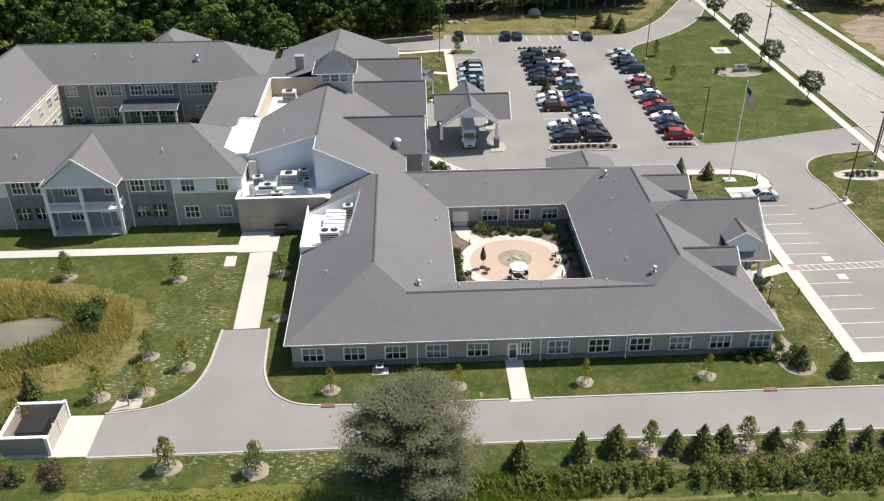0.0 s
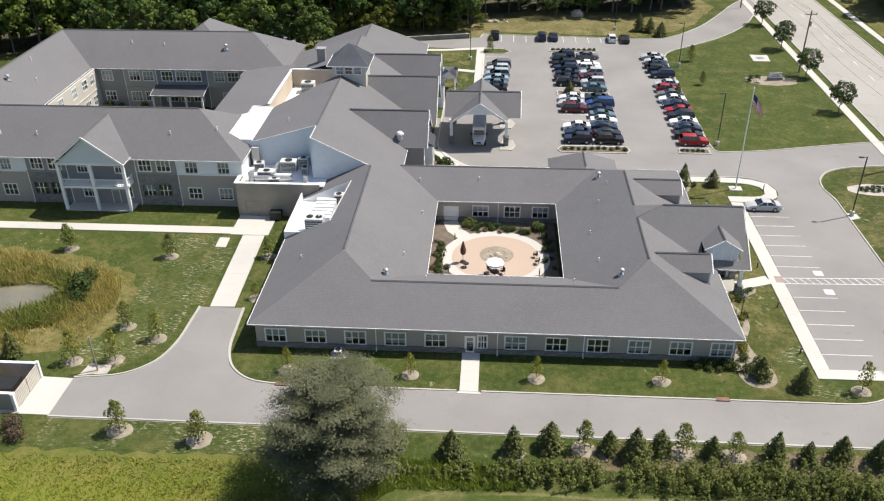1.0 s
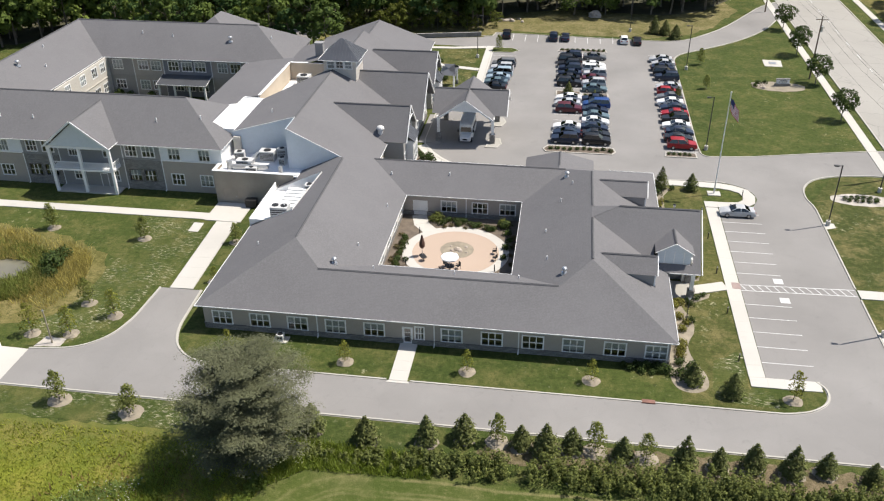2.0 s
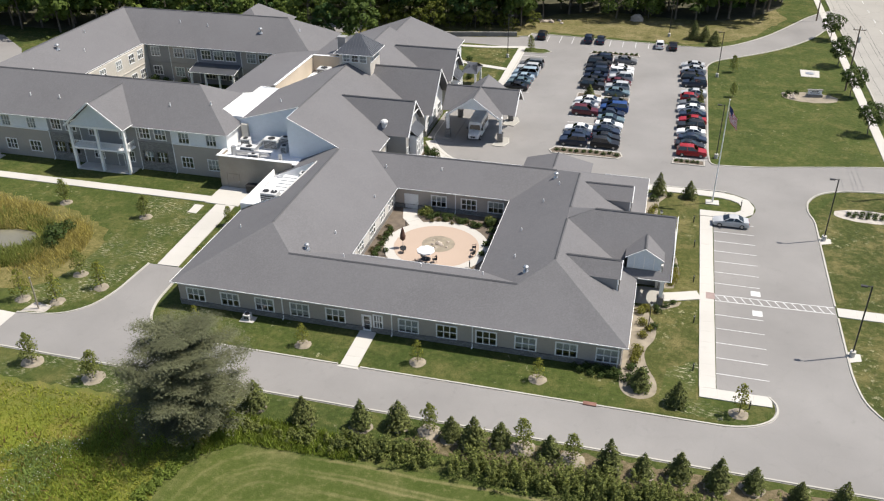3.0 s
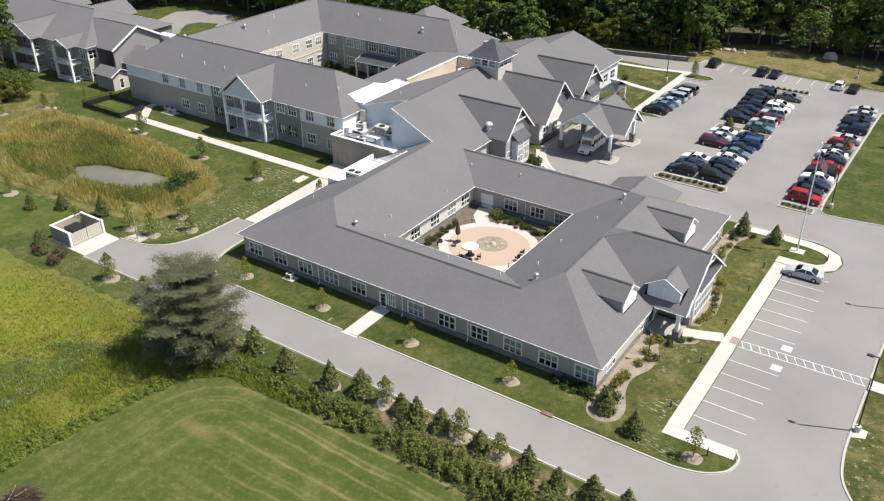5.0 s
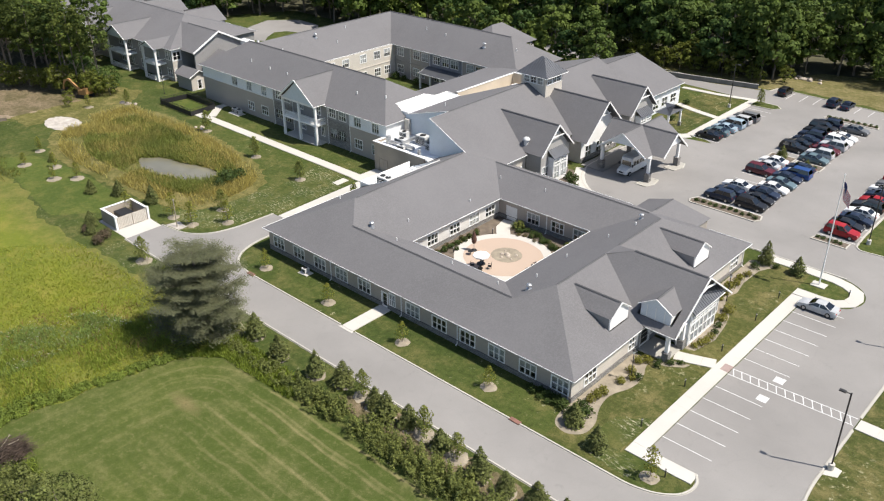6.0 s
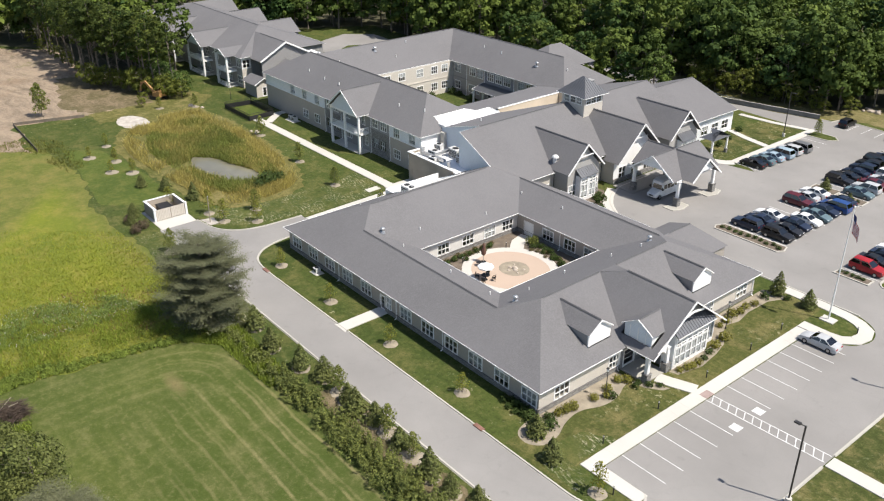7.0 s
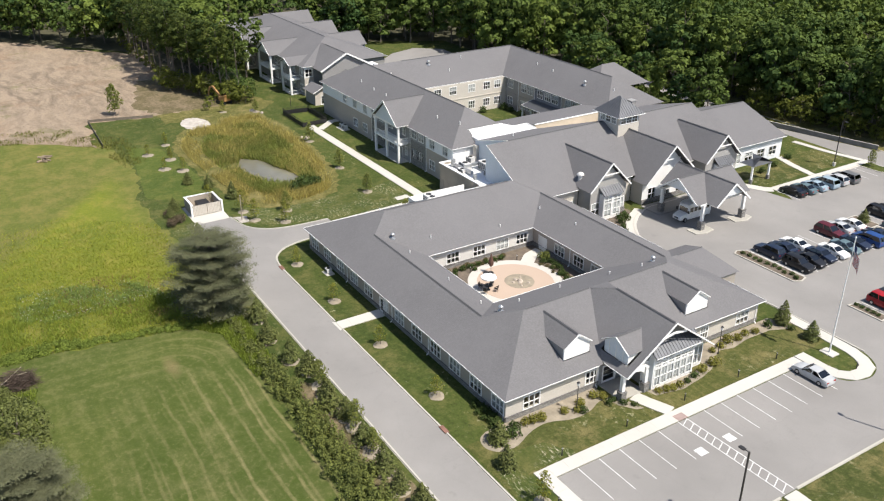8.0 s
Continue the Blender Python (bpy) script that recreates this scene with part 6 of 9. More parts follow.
# hooded fan on the first gable slope, vents
zf = roof_z(mb_blocks, -1.6, 114.6)
part("exhaust_fan", Kit().tube((-1.6, 114.6, zf - 0.6), (-1.6, 114.6, zf + 0.45), 0.42, 0.42, 14).dome((-1.6, 114.6, zf + 0.45), 0.62, 0.62, 0.5), UNIT_GREY, mb, "domed metal kitchen exhaust fan")
for x, y, hd in ((-64.0, 106.4, 0), (-57.5, 106.0, 0), (-33.0, 106.4, 0), (-26.5, 107.2, 0), (-52.2, 106.0, 0), (-36.0, 144.6, 1), (-47.4, 145.2, 0), (-53.5, 145.6, 0), (-28.6, 146.0, 0), (-65.4, 124.0, 1), (-63.0, 128.0, 0), (-66.0, 133.0, 0), (-17.5, 112.5, 0), (-61.0, 112.0, 0), (-70.6, 113.0, 1)):
    z = roof_z(mb_blocks, x, y)
    if z:
        vent_pipe(x, y, z, mb, 0.15 if hd else 0.085, 0.7 if hd else 0.55, bool(hd))

# carport before the doors
cp = thing("carport", (10.2, 130.6, 0), "carport with crossed grey shingle gables on white columns with stone bases", "carport")
roof_part([hip(4.3, 16.5, 126.9, 134.5, 4.6, 0.815, "gg", "x"), hip(5.5, 14.5, 124.8, 137.0, 4.6, 0.689, "gg", "y")], cp, label="crossed gable shingle roof", thick=0.3)
caps([((4.4, 130.7, 7.7), (16.4, 130.7, 7.7)), ((10.0, 124.9, 7.7), (10.0, 136.9, 7.7))], cp)
rakes((16.56, 126.9), (16.56, 134.5), 4.55, 7.7, cp, size=0.26)
rakes((5.5, 124.74), (14.5, 124.74), 4.55, 7.7, cp, size=0.26)
gable_wall((7.5, 125.1), (12.5, 125.1), 5.8, 7.5, SIDING_LIGHT, cp)
gable_wall((16.2, 128.5), (16.2, 132.9), 5.75, 7.5, SIDING_LIGHT, cp)
part("beam", Kit().box(14.1, 14.5, 125.6, 136.2, 4.3, 4.6), WHITE_TRIM, cp)
part("beam", Kit().box(5.5, 5.9, 125.6, 135.8, 4.3, 4.6), WHITE_TRIM, cp)
for x, y in ((14.3, 126.5), (14.3, 136.0), (5.4, 126.6), (5.4, 135.6)):
    pier(x, y, 4.35, cp, 0.45, 0.85, 1.5)

# ---- west building with stacked balconies ----
wb = thing("west_building", (-110, 114, 0), "two-storey apartment building with grey roofs and white balconies", "building")
wb_blocks = [hip(-152.0, -91.4, 104.4, 127.5, 7.2, 0.355), hip(-100.6, -94.2, 102.2, 112.0, 7.25, 0.45, "gg", "y"), hip(-116.4, -106.8, 102.2, 114.0, 7.25, 0.58, "gg", "y"), hip(-133.8, -124.4, 102.2, 114.0, 7.25, 0.58, "gg", "y"), hip(-150.6, -142.0, 102.2, 114.0, 7.25, 0.58, "gg", "y"),
             hip(-115.0, -106.2, 116.0, 129.4, 7.25, 0.66, "gg", "y"), hip(-132.2, -123.4, 116.0, 129.4, 7.25, 0.66, "gg", "y"), hip(-151.0, -142.2, 116.0, 130.4, 7.25, 0.66, "gg", "y"), hip(-104.0, -86.2, 106.9, 120.5, 6.9, 0.53, "gg", "x"), hip(-90.6, -79.6, 109.0, 117.6, 4.6, 0.5, "hh", "x")]
roof_part(wb_blocks, wb, label="grey shingle roofs with cross gables")
WZ = 7.2 + 11.55 * 0.355
caps([((-140.4, 115.95, WZ), (-103.0, 115.95, WZ)), ((-98.0, 113.7, 10.5), (-86.3, 113.7, 10.5)), ((-111.6, 102.3, 10.03), (-111.6, 112.0, 10.03)), ((-129.1, 102.3, 9.98), (-129.1, 112.0, 9.98)), ((-110.6, 120.5, 10.15), (-110.6, 129.3, 10.15)), ((-127.8, 120.5, 10.15), (-127.8, 129.3, 10.15))], wb)
rakes((-86.1, 106.8), (-86.1, 120.6), 6.9, 10.5, wb, size=0.36)
wall((-86.6, 107.4), (-86.6, 120.0), 0, 6.9, SIDING_GREY, wb)
gable_wall((-86.6, 107.4), (-86.6, 120.0), 6.9, 10.1, SIDING_GREY, wb)
wall((-86.2, 109.4), (-79.8, 109.4), 0, 4.6, SIDING_GREY, wb)
part("parapet", Kit().box(-87.4, -83.6, 119.4, 121.2, 6.6, 7.4), WHITE_TRIM, wb, "white boxed parapet between the buildings")
wall((-86.4, 119.6), (-83.8, 119.6), 0, 6.6, SIDING_LIGHT, wb)
wall((-83.8, 119.6), (-83.8, 121.0), 0, 6.6, SIDING_LIGHT, wb)
fascia([((-152.0, 104.35, 7.2), (-133.8, 104.35, 7.2)), ((-124.4, 104.35, 7.2), (-116.4, 104.35, 7.2)), ((-106.8, 104.35, 7.2), (-100.6, 104.35, 7.2)), ((-94.2, 104.35, 7.2), (-91.4, 104.35, 7.2)), ((-91.34, 104.4, 7.2), (-91.34, 107.0, 7.2)), ((-106.2, 127.56, 7.2), (-91.4, 127.56, 7.2)), ((-123.4, 127.56, 7.2), (-115.0, 127.56, 7.2))], wb)
W0 = -151.4
for z in (0.0, 3.9):
    part("room_floor", Kit().box(-151.0, -92.4, 105.4, 126.6, z, z + 0.12), ROOM, wb)
ws = [(s, z, 1.7, 1.7) for s in (3, 7, 20.5, 24.5, 37.5, 41.5, 46.6, 53.0, 57.8) for z in (0.9, 4.7)]
m = wall((W0, 105.0), (-92.0, 105.0), 0, 7.1, SIDING_GREY, wb, ws)
windows_in(m, ws, wb, 2, 4)
ws = [(1.2, z, 1.7, 1.7) for z in (0.9, 4.7)]
m = wall((-92.0, 105.0), (-92.0, 107.4), 4.4, 7.1, WHITE_TRIM, wb, ws[1:])
wall((-92.0, 105.0), (-92.0, 107.4), 0, 4.4, SIDING_CREAM, wb, ws[:1])
windows_in(m, ws, wb, 2, 4)
wall((-92.0, 107.4), (-92.0, 127.0), 0, 7.1, SIDING_GREY, wb)
wall((-92.0, 127.0), (W0, 127.0), 0, 7.1, SIDING_GREY, wb)
wall((W0, 127.0), (W0, 105.0), 0, 7.1, SIDING_GREY, wb)
for x0, x1, z in ((-114.6, -106.6, 10.0), (-131.8, -123.8, 10.0), (-150.6, -142.6, 10.0)):
    wall((x1, 129.0), (x0, 129.0), 0, 7.2, SIDING_GREY, wb)
    gable_wall((x1, 129.0), (x0, 129.0), 7.2, z, SIDING_BLUE, wb)
for x0, x1, y in ((-100.2, -94.6, 102.6), (-115.9, -107.3, 102.6), (-133.3, -124.9, 102.6), (-150.1, -142.5, 102.6)):
    for x in (x0 + 0.2, x1 - 0.2):
        part("column", Kit().box(x - 0.22, x + 0.22, y - 0.2, y + 0.24, 0, 7.2), WHITE_TRIM, wb)
    part("balcony", Kit().box(x0, x1, y - 0.2, 105.0, 3.5, 3.8), WHITE_TRIM, wb, "white balcony deck")
    part("porch_floor", Kit().box(x0, x1, y - 0.2, 105.0, 0, 0.14), CONCRETE, wb)
    for z in (0.14, 3.8):
        r = part("railing", Kit().box(x0 + 0.4, x1 - 0.4, y - 0.08, y + 0.02, z + 0.86, z + 0.95).box(x0 + 0.4, x1 - 0.4, y - 0.07, y + 0.01, z + 0.08, z + 0.15), WHITE_TRIM, wb)
        for i in range(int((x1 - x0 - 0.8) / 0.32)):
            x = x0 + 0.55 + 0.32 * i
            part("baluster", Kit().box(x - 0.025, x + 0.025, y - 0.055, y - 0.005, z + 0.15, z + 0.86), WHITE_TRIM, r)
        part("side_railing", Kit().box(x1 - 0.1, x1, y + 0.3, 104.9, z + 0.86, z + 0.95).box(x1 - 0.09, x1 - 0.01, y + 0.3, 104.9, z + 0.08, z + 0.15), WHITE_TRIM, wb)
    k = 0.45 if x1 > -95 else 0.58
    gable_wall((x0, y), (x1, y), 7.2, 7.2 + (x1 - x0) * k / 2, SIDING_BLUE, wb)
    rakes((x0 - 0.3, y - 0.42), (x1 + 0.3, y - 0.42), 7.25, 7.25 + (x1 - x0 + 0.6) * k / 2, wb)
# entrance shed of the west building
roof_part([hip(-88.8, -82.6, 103.0, 108.0, 3.0, 0.5, "gg", "x")], wb, name="porch_roof")
wall((-88.4, 103.6), (-83.0, 103.6), 0, 3.0, SIDING_GREY, wb)
md = wall((-83.0, 103.6), (-83.0, 107.6), 0, 3.0, SIDING_CREAM, wb, [(2.0, 0.0, 1.0, 2.15)])
door_at(md, 2.0, 1.0, 2.15, wb, None, True, "white side entrance door")
wall((-83.0, 107.6), (-88.4, 107.6), 0, 3.0, SIDING_GREY, wb)
gable_wall((-83.0, 103.6), (-83.0, 107.6), 3.0, 4.0, SIDING_CREAM, wb)
rakes((-82.55, 103.0), (-82.55, 108.0), 3.0, 4.25, wb)

# ---- plants ----


def leaf_mesh(name, points, outs, sizes, material, rnd, flat=0.0, aspect=0.7, jitter=0.55, tones=None):
    """Many small leaf sprays: one bent quad each, facing roughly outwards."""
    n = len(points)
    p = np.array(points, float)
    o = np.array(outs, float) + rnd.normal(0, jitter, (n, 3))
    o[:, 2] += flat
    o /= np.linalg.norm(o, axis=1)[:, None] + 1e-9
    r = rnd.normal(0, 1, (n, 3))
    a = np.cross(o, r)
    a /= np.linalg.norm(a, axis=1)[:, None] + 1e-9
    b = np.cross(o, a)
    s = np.array(sizes, float)[:, None] * 0.5
    bend = o * s * 0.35
    v = np.stack([p - a * s, p - b * s * aspect + bend, p + a * s, p + b * s * aspect + bend], 1).reshape(-1, 3)
    me = bpy.data.meshes.new(name)
    me.vertices.add(4 * n)
    me.vertices.foreach_set("co", v.astype(np.float32).ravel())
    me.loops.add(4 * n)
    me.loops.foreach_set("vertex_index", np.arange(4 * n, dtype=np.int32))
    me.polygons.add(n)
    me.polygons.foreach_set("loop_start", np.arange(0, 4 * n, 4, dtype=np.int32))
    me.update(calc_edges=True)
    if tones is not None:
        tone = me.attributes.new("tone", "FLOAT", "POINT")
        tone.data.foreach_set("value", np.repeat(np.array(tones, np.float32), 4))
    me.materials.append(material)
    return me


def shell(rnd, c, r, n, lo=0.7, low=-0.6):
    """Points in the outer part of a lumpy ellipsoid, and the way out."""
    d = rnd.normal(0, 1, (n * 2, 3))
    d /= np.linalg.norm(d, axis=1)[:, None]
    d = d[d[:, 2] > low][:n]
    k = rnd.uniform(lo, 1.0, (len(d), 1)) * (1 + 0.12 * np.sin(d[:, :1] * 7 + d[:, 1:2] * 5))
    return np.array(c) + d * k * np.array(r), d


def clumped(rnd, c, height, radius, low, clumps, leaves, full=0.0):
    """Leaf places of an uneven crown: bough clumps over an egg-shaped outline, leafy on their outer and upper sides."""
    mid, half = height * (0.5 + low / 2), height * (0.5 - low / 2)
    lean = rnd.uniform(0.75, 1.25, 6)
    pts, outs = [], []
    for i in range(clumps):
        z = -0.75 + 1.72 * (i + rnd.uniform(0, 1)) / clumps
        a = 2.39996 * i + rnd.uniform(-0.5, 0.5)
        w = math.sqrt(max(0.05, 1 - z * z)) if z > -0.1 else 1.0 + 0.35 * z
        w *= np.interp(a % 6.2832, np.linspace(0, 6.2832, 7), np.append(lean, lean[0]))
        f = rnd.uniform(0.62, 0.95) * (1 - full)
        p = np.array((c[0] + radius * w * f * math.cos(a), c[1] + radius * w * f * math.sin(a), c[2] + mid + half * z * rnd.uniform(0.86, 1.02)))
        r = radius * (rnd.uniform(0.2, 0.4) + full)
        d = rnd.normal(0, 1, (leaves * 2, 3)) + (0.5 * math.cos(a), 0.5 * math.sin(a), 0.55)
        d /= np.linalg.norm(d, axis=1)[:, None]
        d = d[d[:, 2] > -0.45][:leaves]
        pts.append(p + d * rnd.uniform(0.72, 1.08, (len(d), 1)) * (r, r, r * 0.72))
        outs.append(d)
    return np.concatenate(pts), np.concatenate(outs)


def broad_crown(seed, height, radius, leaf, count, low=0.28, material=None, lobes=26, full=0.0):
    rnd = np.random.default_rng(seed)
    pts, outs = clumped(rnd, (0, 0, 0), height, radius, low, lobes, count // lobes, full)
    return leaf_mesh("crown", pts, outs, leaf * rnd.uniform(0.6, 1.4, len(pts)), material or LEAF_WOODS, rnd, 0.2, 0.75, 0.38)


def trunk_mesh(seed, height, r, limbs, spread, top=0.75):
    rnd = random.Random(seed)
    k = Kit()
    p = Vector((0, 0, -0.1))
    n = 4
    for i in range(n):
        q = Vector((rnd.uniform(-1, 1) * r * 1.2, rnd.uniform(-1, 1) * r * 1.2, height * top * (i + 1) / n))
        k.tube(p, q, r * (1 - 0.2 * i), r * (1 - 0.2 * (i + 1)), 7, False)
        p = q
    for i in range(limbs):
        z = height * (0.25 + 0.45 * i / max(1, limbs))
        a = rnd.uniform(0, 6.28)
        k.tube((0, 0, z), (spread * math.cos(a), spread * math.sin(a), z + spread * 0.7), r * 0.42, r * 0.1, 5, False)
    return k.mesh("trunk", BARK)


def tree_proto(name, crown, trunk, label, group):
    e = thing(name, (0, 0, 0), label, "tree", group)
    t = new("trunk", trunk)
    t.parent = e
    c = new("crown", crown)
    c.parent = e
    return e


def spread_out(proto, spots, rnd, smin=0.85, smax=1.15):
    """The prototype at the first spot and copies at the others: (x, y, size)."""
    out = []
    for i, s in enumerate(spots):
        k = s[2] if len(s) > 2 else rnd.uniform(smin, smax)
        m = pose(s[0], s[1], 0, 0, 0, rnd.uniform(0, 360))
        if i == 0:
            first = m
            out.append((proto, m, k))
        else:
            c = copy_thing(proto, m)
            c.scale = (k, k, k * rnd.uniform(0.92, 1.08))
            out.append((c, m, k))
    proto.matrix_basis = first
    proto.scale = (out[0][2],) * 3
    return [o for o, m, k in out]


R = random.Random(11)


def inside(p, poly):
    r = False
    for i in range(len(poly)):
        a, b = poly[i], poly[i - 1]
        if (a[1] > p[1]) != (b[1] > p[1]) and p[0] < (b[0] - a[0]) * (p[1] - a[1]) / (b[1] - a[1]) + a[0]:
            r = not r
    return r


# woods: single trees along the edge, joined canopy behind
EDGE = [[(-240, 12), (-198, 48), (-160, 84), (-122, 84), (-110, 94), (-113, 101)], [(-158, 134), (-140, 140), (-126, 164), (-96, 164), (-62, 189), (-20, 189), (6, 191), (13, 203), (26, 209), (36, 207), (48, 206), (57, 210), (66, 222), (71, 250)], [(113, 203), (119, 214), (124, 240), (118, 290)]]
WOODS = [[(-240, 12), (-198, 48), (-160, 84), (-122, 84), (-110, 94), (-118, 100), (-158, 101), (-158, 134), (-140, 140), (-126, 164), (-96, 164), (-62, 189), (-20, 189), (6, 191), (13, 203), (26, 209), (36, 207), (48, 206), (57, 210), (66, 222), (71, 250), (60, 420), (-420, 420), (-420, 12)],
         [(113, 203), (119, 214), (124, 240), (118, 290), (112, 420), (330, 420), (330, 205)]]
edge_spots = []
for line in EDGE:
    for a, b in zip(line, line[1:]):
        a, b = Vector(a), Vector(b)
        d = b - a
        nrm = Vector((-d.y, d.x)).normalized()
        n = max(1, int(d.length / 4.6))
        for i in range(n):
            for row in range(1 if line is EDGE[0] else 0, 2):
                p = a + d * ((i + R.uniform(0.1, 0.9)) / n) + nrm * (2.5 + row * 6.5 + R.uniform(-1.5, 1.5))
                edge_spots.append((p.x, p.y, R.uniform(0.8, 1.25)))
protos = []
for i, (h, r) in enumerate(((15, 4.6), (17, 4.2), (13, 5.0), (18, 4.4), (11, 4.0), (15.5, 5.2))):
    protos.append(tree_proto("tree", broad_crown(100 + i, h, r, 0.82, 1560, (0.05, 0.12, 0.04, 0.2, 0.02, 0.06)[i]), trunk_mesh(i, h, 0.24, 5, 2.4), "tall leafy woodland tree at the wood's edge", "woodland edge trees"))
edge_spots += [(-74 + 4.4 * i + R.uniform(-1, 1), 171 + R.uniform(-2, 2) + 0.12 * i, R.uniform(0.6, 0.85)) for i in range(12)]
for i, pr in enumerate(protos):
    spread_out(pr, edge_spots[i::len(protos)], R)

pts, outs, sizes, tones = [], [], [], []
nr = np.random.default_rng(4)
for poly in WOODS:
    xs, ys = [p[0] for p in poly], [p[1] for p in poly]
    y = min(ys)
    while y < max(ys):
        x = min(xs)
        while x < max(xs):
            px, py = x + R.uniform(-2.9, 2.9), y + R.uniform(-2.9, 2.9)
            if inside((px, py), poly) and not any((px - s[0]) ** 2 + (py - s[1]) ** 2 < 20 for s in edge_spots) and py > 30:
                far = math.hypot(px - 40, py - 60)
                h, r = R.uniform(11, 20), R.uniform(3.4, 5.6)
                n, m, w = (22, 22, 1.0) if far < 185 else (16, 14, 1.35) if far < 260 else (9, 7, 2.2)
                q, d = clumped(nr, (px, py, 0), h, r, 0.42, n, m)
                pts.append(q), outs.append(d)
                sizes.append(w * nr.uniform(0.6, 1.3, len(q)))
                tones.append(np.full(len(q), R.uniform(0.02, 1.0)))
            x += 7.6
        y += 7.6
woods = leaf_mesh("woods", np.concatenate(pts), np.concatenate(outs), np.concatenate(sizes), LEAF_WOODS, nr, 0.2, 0.75, 0.38, np.concatenate(tones))
tagged(new("woods", woods), "dense dark green broadleaf woods behind the buildings", "woods", kind="stuff")
solid("ground_woods", Kit().block([(-420, 30), (-200, 50), (-161, 83), (-120, 83), (-112, 92), (-157, 98), (-157, 136), (-141, 143), (-128, 167), (-96, 167), (-62, 192), (-20, 192), (5, 194), (12, 206), (26, 211), (36, 209), (48, 208), (57, 212), (65, 224), (70, 252), (60, 420), (-420, 420)], -0.02, 0.035), LITTER, "shaded leaf litter under the woods", "ground", kind="structure")

tall = tree_proto("tree", broad_crown(140, 19, 3.4, 0.46, 1250, 0.42, LEAF_EDGE, 24), trunk_mesh(141, 19, 0.2, 7, 1.8, 0.92), "tall thin-stemmed tree beside the cleared ground", "woodland edge trees")
spread_out(tall, [(-118 + 2.1 * i + R.uniform(-0.8, 0.8), 79.4 + 1.05 * i + R.uniform(-1.6, 1.6), R.uniform(0.8, 1.1)) for i in range(11)] + [(-126 - 4.2 * i, 81.0 + R.uniform(-1, 1), R.uniform(0.8, 1.1)) for i in range(13)] + [(-121.5, 78.6, 1.05), (-119.4, 81.6, 1.1), (-123.4, 81.8, 0.95), (-116.6, 82.6, 1.0), (-125.0, 79.4, 0.85)], R)
low = tree_proto("small_tree", broad_crown(150, 4.2, 1.9, 0.3, 700, 0.05, LEAF_BRIGHT, 14, 0.08), trunk_mesh(151, 4.2, 0.06, 4, 0.8), "bright leafy young tree under tall stems", "undergrowth trees")
spread_out(low, [(-117 + 1.25 * i + R.uniform(-1, 1), 78.4 + 0.62 * i + R.uniform(-1.2, 1.6), R.uniform(0.6, 1.5)) for i in range(19)] + [(-128 - 6 * i, 80.2, R.uniform(0.5, 1.0)) for i in range(8)] + [(-64 + 3.1 * i + R.uniform(-1, 1), 191.5 + R.uniform(-1.5, 1.5) - 0.02 * abs(i - 10), R.uniform(0.6, 1.7)) for i in range(23)] + [(-96.4, 82.6, 0.6), (-93.2, 81.0, 0.5), (-24.0, 185.6, 1.3), (-20.5, 187.4, 1.5), (-17.2, 186.6, 1.1), (-13.6, 187.6, 1.4), (-10.2, 188.4, 0.9), (-6.4, 189.2, 0.8), (-2.0, 190.0, 1.0), (2.4, 190.4, 0.7), (8.6, 193.6, 0.9)], R)

# big pine beside the drive
rnd = np.random.default_rng(8)
pts, outs, sizes = [], [], []
pk = Kit()
pk.tube((0, 0, -0.2), (0.2, 0.1, 5), 0.42, 0.32, 9, False).tube((0.2, 0.1, 5), (0.1, -0.1, 9), 0.32, 0.2, 8, False).tube((0.1, -0.1, 9), (-0.2, 0, 11.0), 0.2, 0.06, 6, False)
z, turn = 1.5, 0.0
while z < 10.7:
    f = (z - 1.5) / 9.2
    reach = 6.3 * (1 - (0.9 if f < 0.42 else 1.4) * (f - 0.42) ** 2)
    n = 8
    for i in range(n):
        a = turn + 6.2832 * (i + rnd.uniform(-0.35, 0.35)) / n
        L = reach * rnd.uniform(0.7, 1.0)
        bow = [np.array((L * g * math.cos(a), L * g * math.sin(a), z + L * (0.10 * g + (0.02 + 0.2 * f) * g * g))) for g in (0, 0.35, 0.7, 1.0)]
        for u, v, w in zip(bow, bow[1:], (0.1, 0.07, 0.04)):
            pk.tube(tuple(u), tuple(v), w * (1.25 - f), w * 0.7 * (1.25 - f), 5, False)
        side = np.array((-math.sin(a), math.cos(a), 0))
        for j in range(int(12 + L * 5.4)):
            g = rnd.uniform(0.16, 1.04)
            c = bow[0] * (1 - g) + bow[3] * g + side * rnd.normal(0, 0.16 * L * (0.35 + 0.65 * g)) + np.array((0, 0, rnd.normal(0.03, 0.04)))
            m = 50
            d = rnd.normal(0, 1, (m, 3))
            w = rnd.uniform(0.30, 0.52)
            pts.append(c + d * (w, w, 0.05) + np.abs(d[:, 2:3]) * (0, 0, 0.06)), outs.append(d * (0.3, 0.3, 0.1) + (0, 0, 1.0)), sizes.append(rnd.uniform(0.13, 0.31, m))
    z += rnd.uniform(1.05, 1.4)
    turn += 1.1
pine = thing("pine_tree", (-0.8, 52.6, 0), "large old grey-green pine beside the drive", "tree")
part("trunk", pk.mesh("trunk", BARK), BARK, pine)
pc = new("crown", leaf_mesh("crown", np.concatenate(pts), np.concatenate(outs), np.concatenate(sizes), NEEDLE_PINE, rnd, 0.1, 0.3, 0.2))
for o in pine.children:
    o.matrix_parent_inverse = Matrix()
pc.parent = pine
pine_two = copy_thing(pine, pose(30.6, 25.6, 0, 0, 0, 140))
pine_two.scale = (0.8, 0.8, 0.82)
tagged(pine_two, "grey-green pine among trees at the field's corner", "tree")


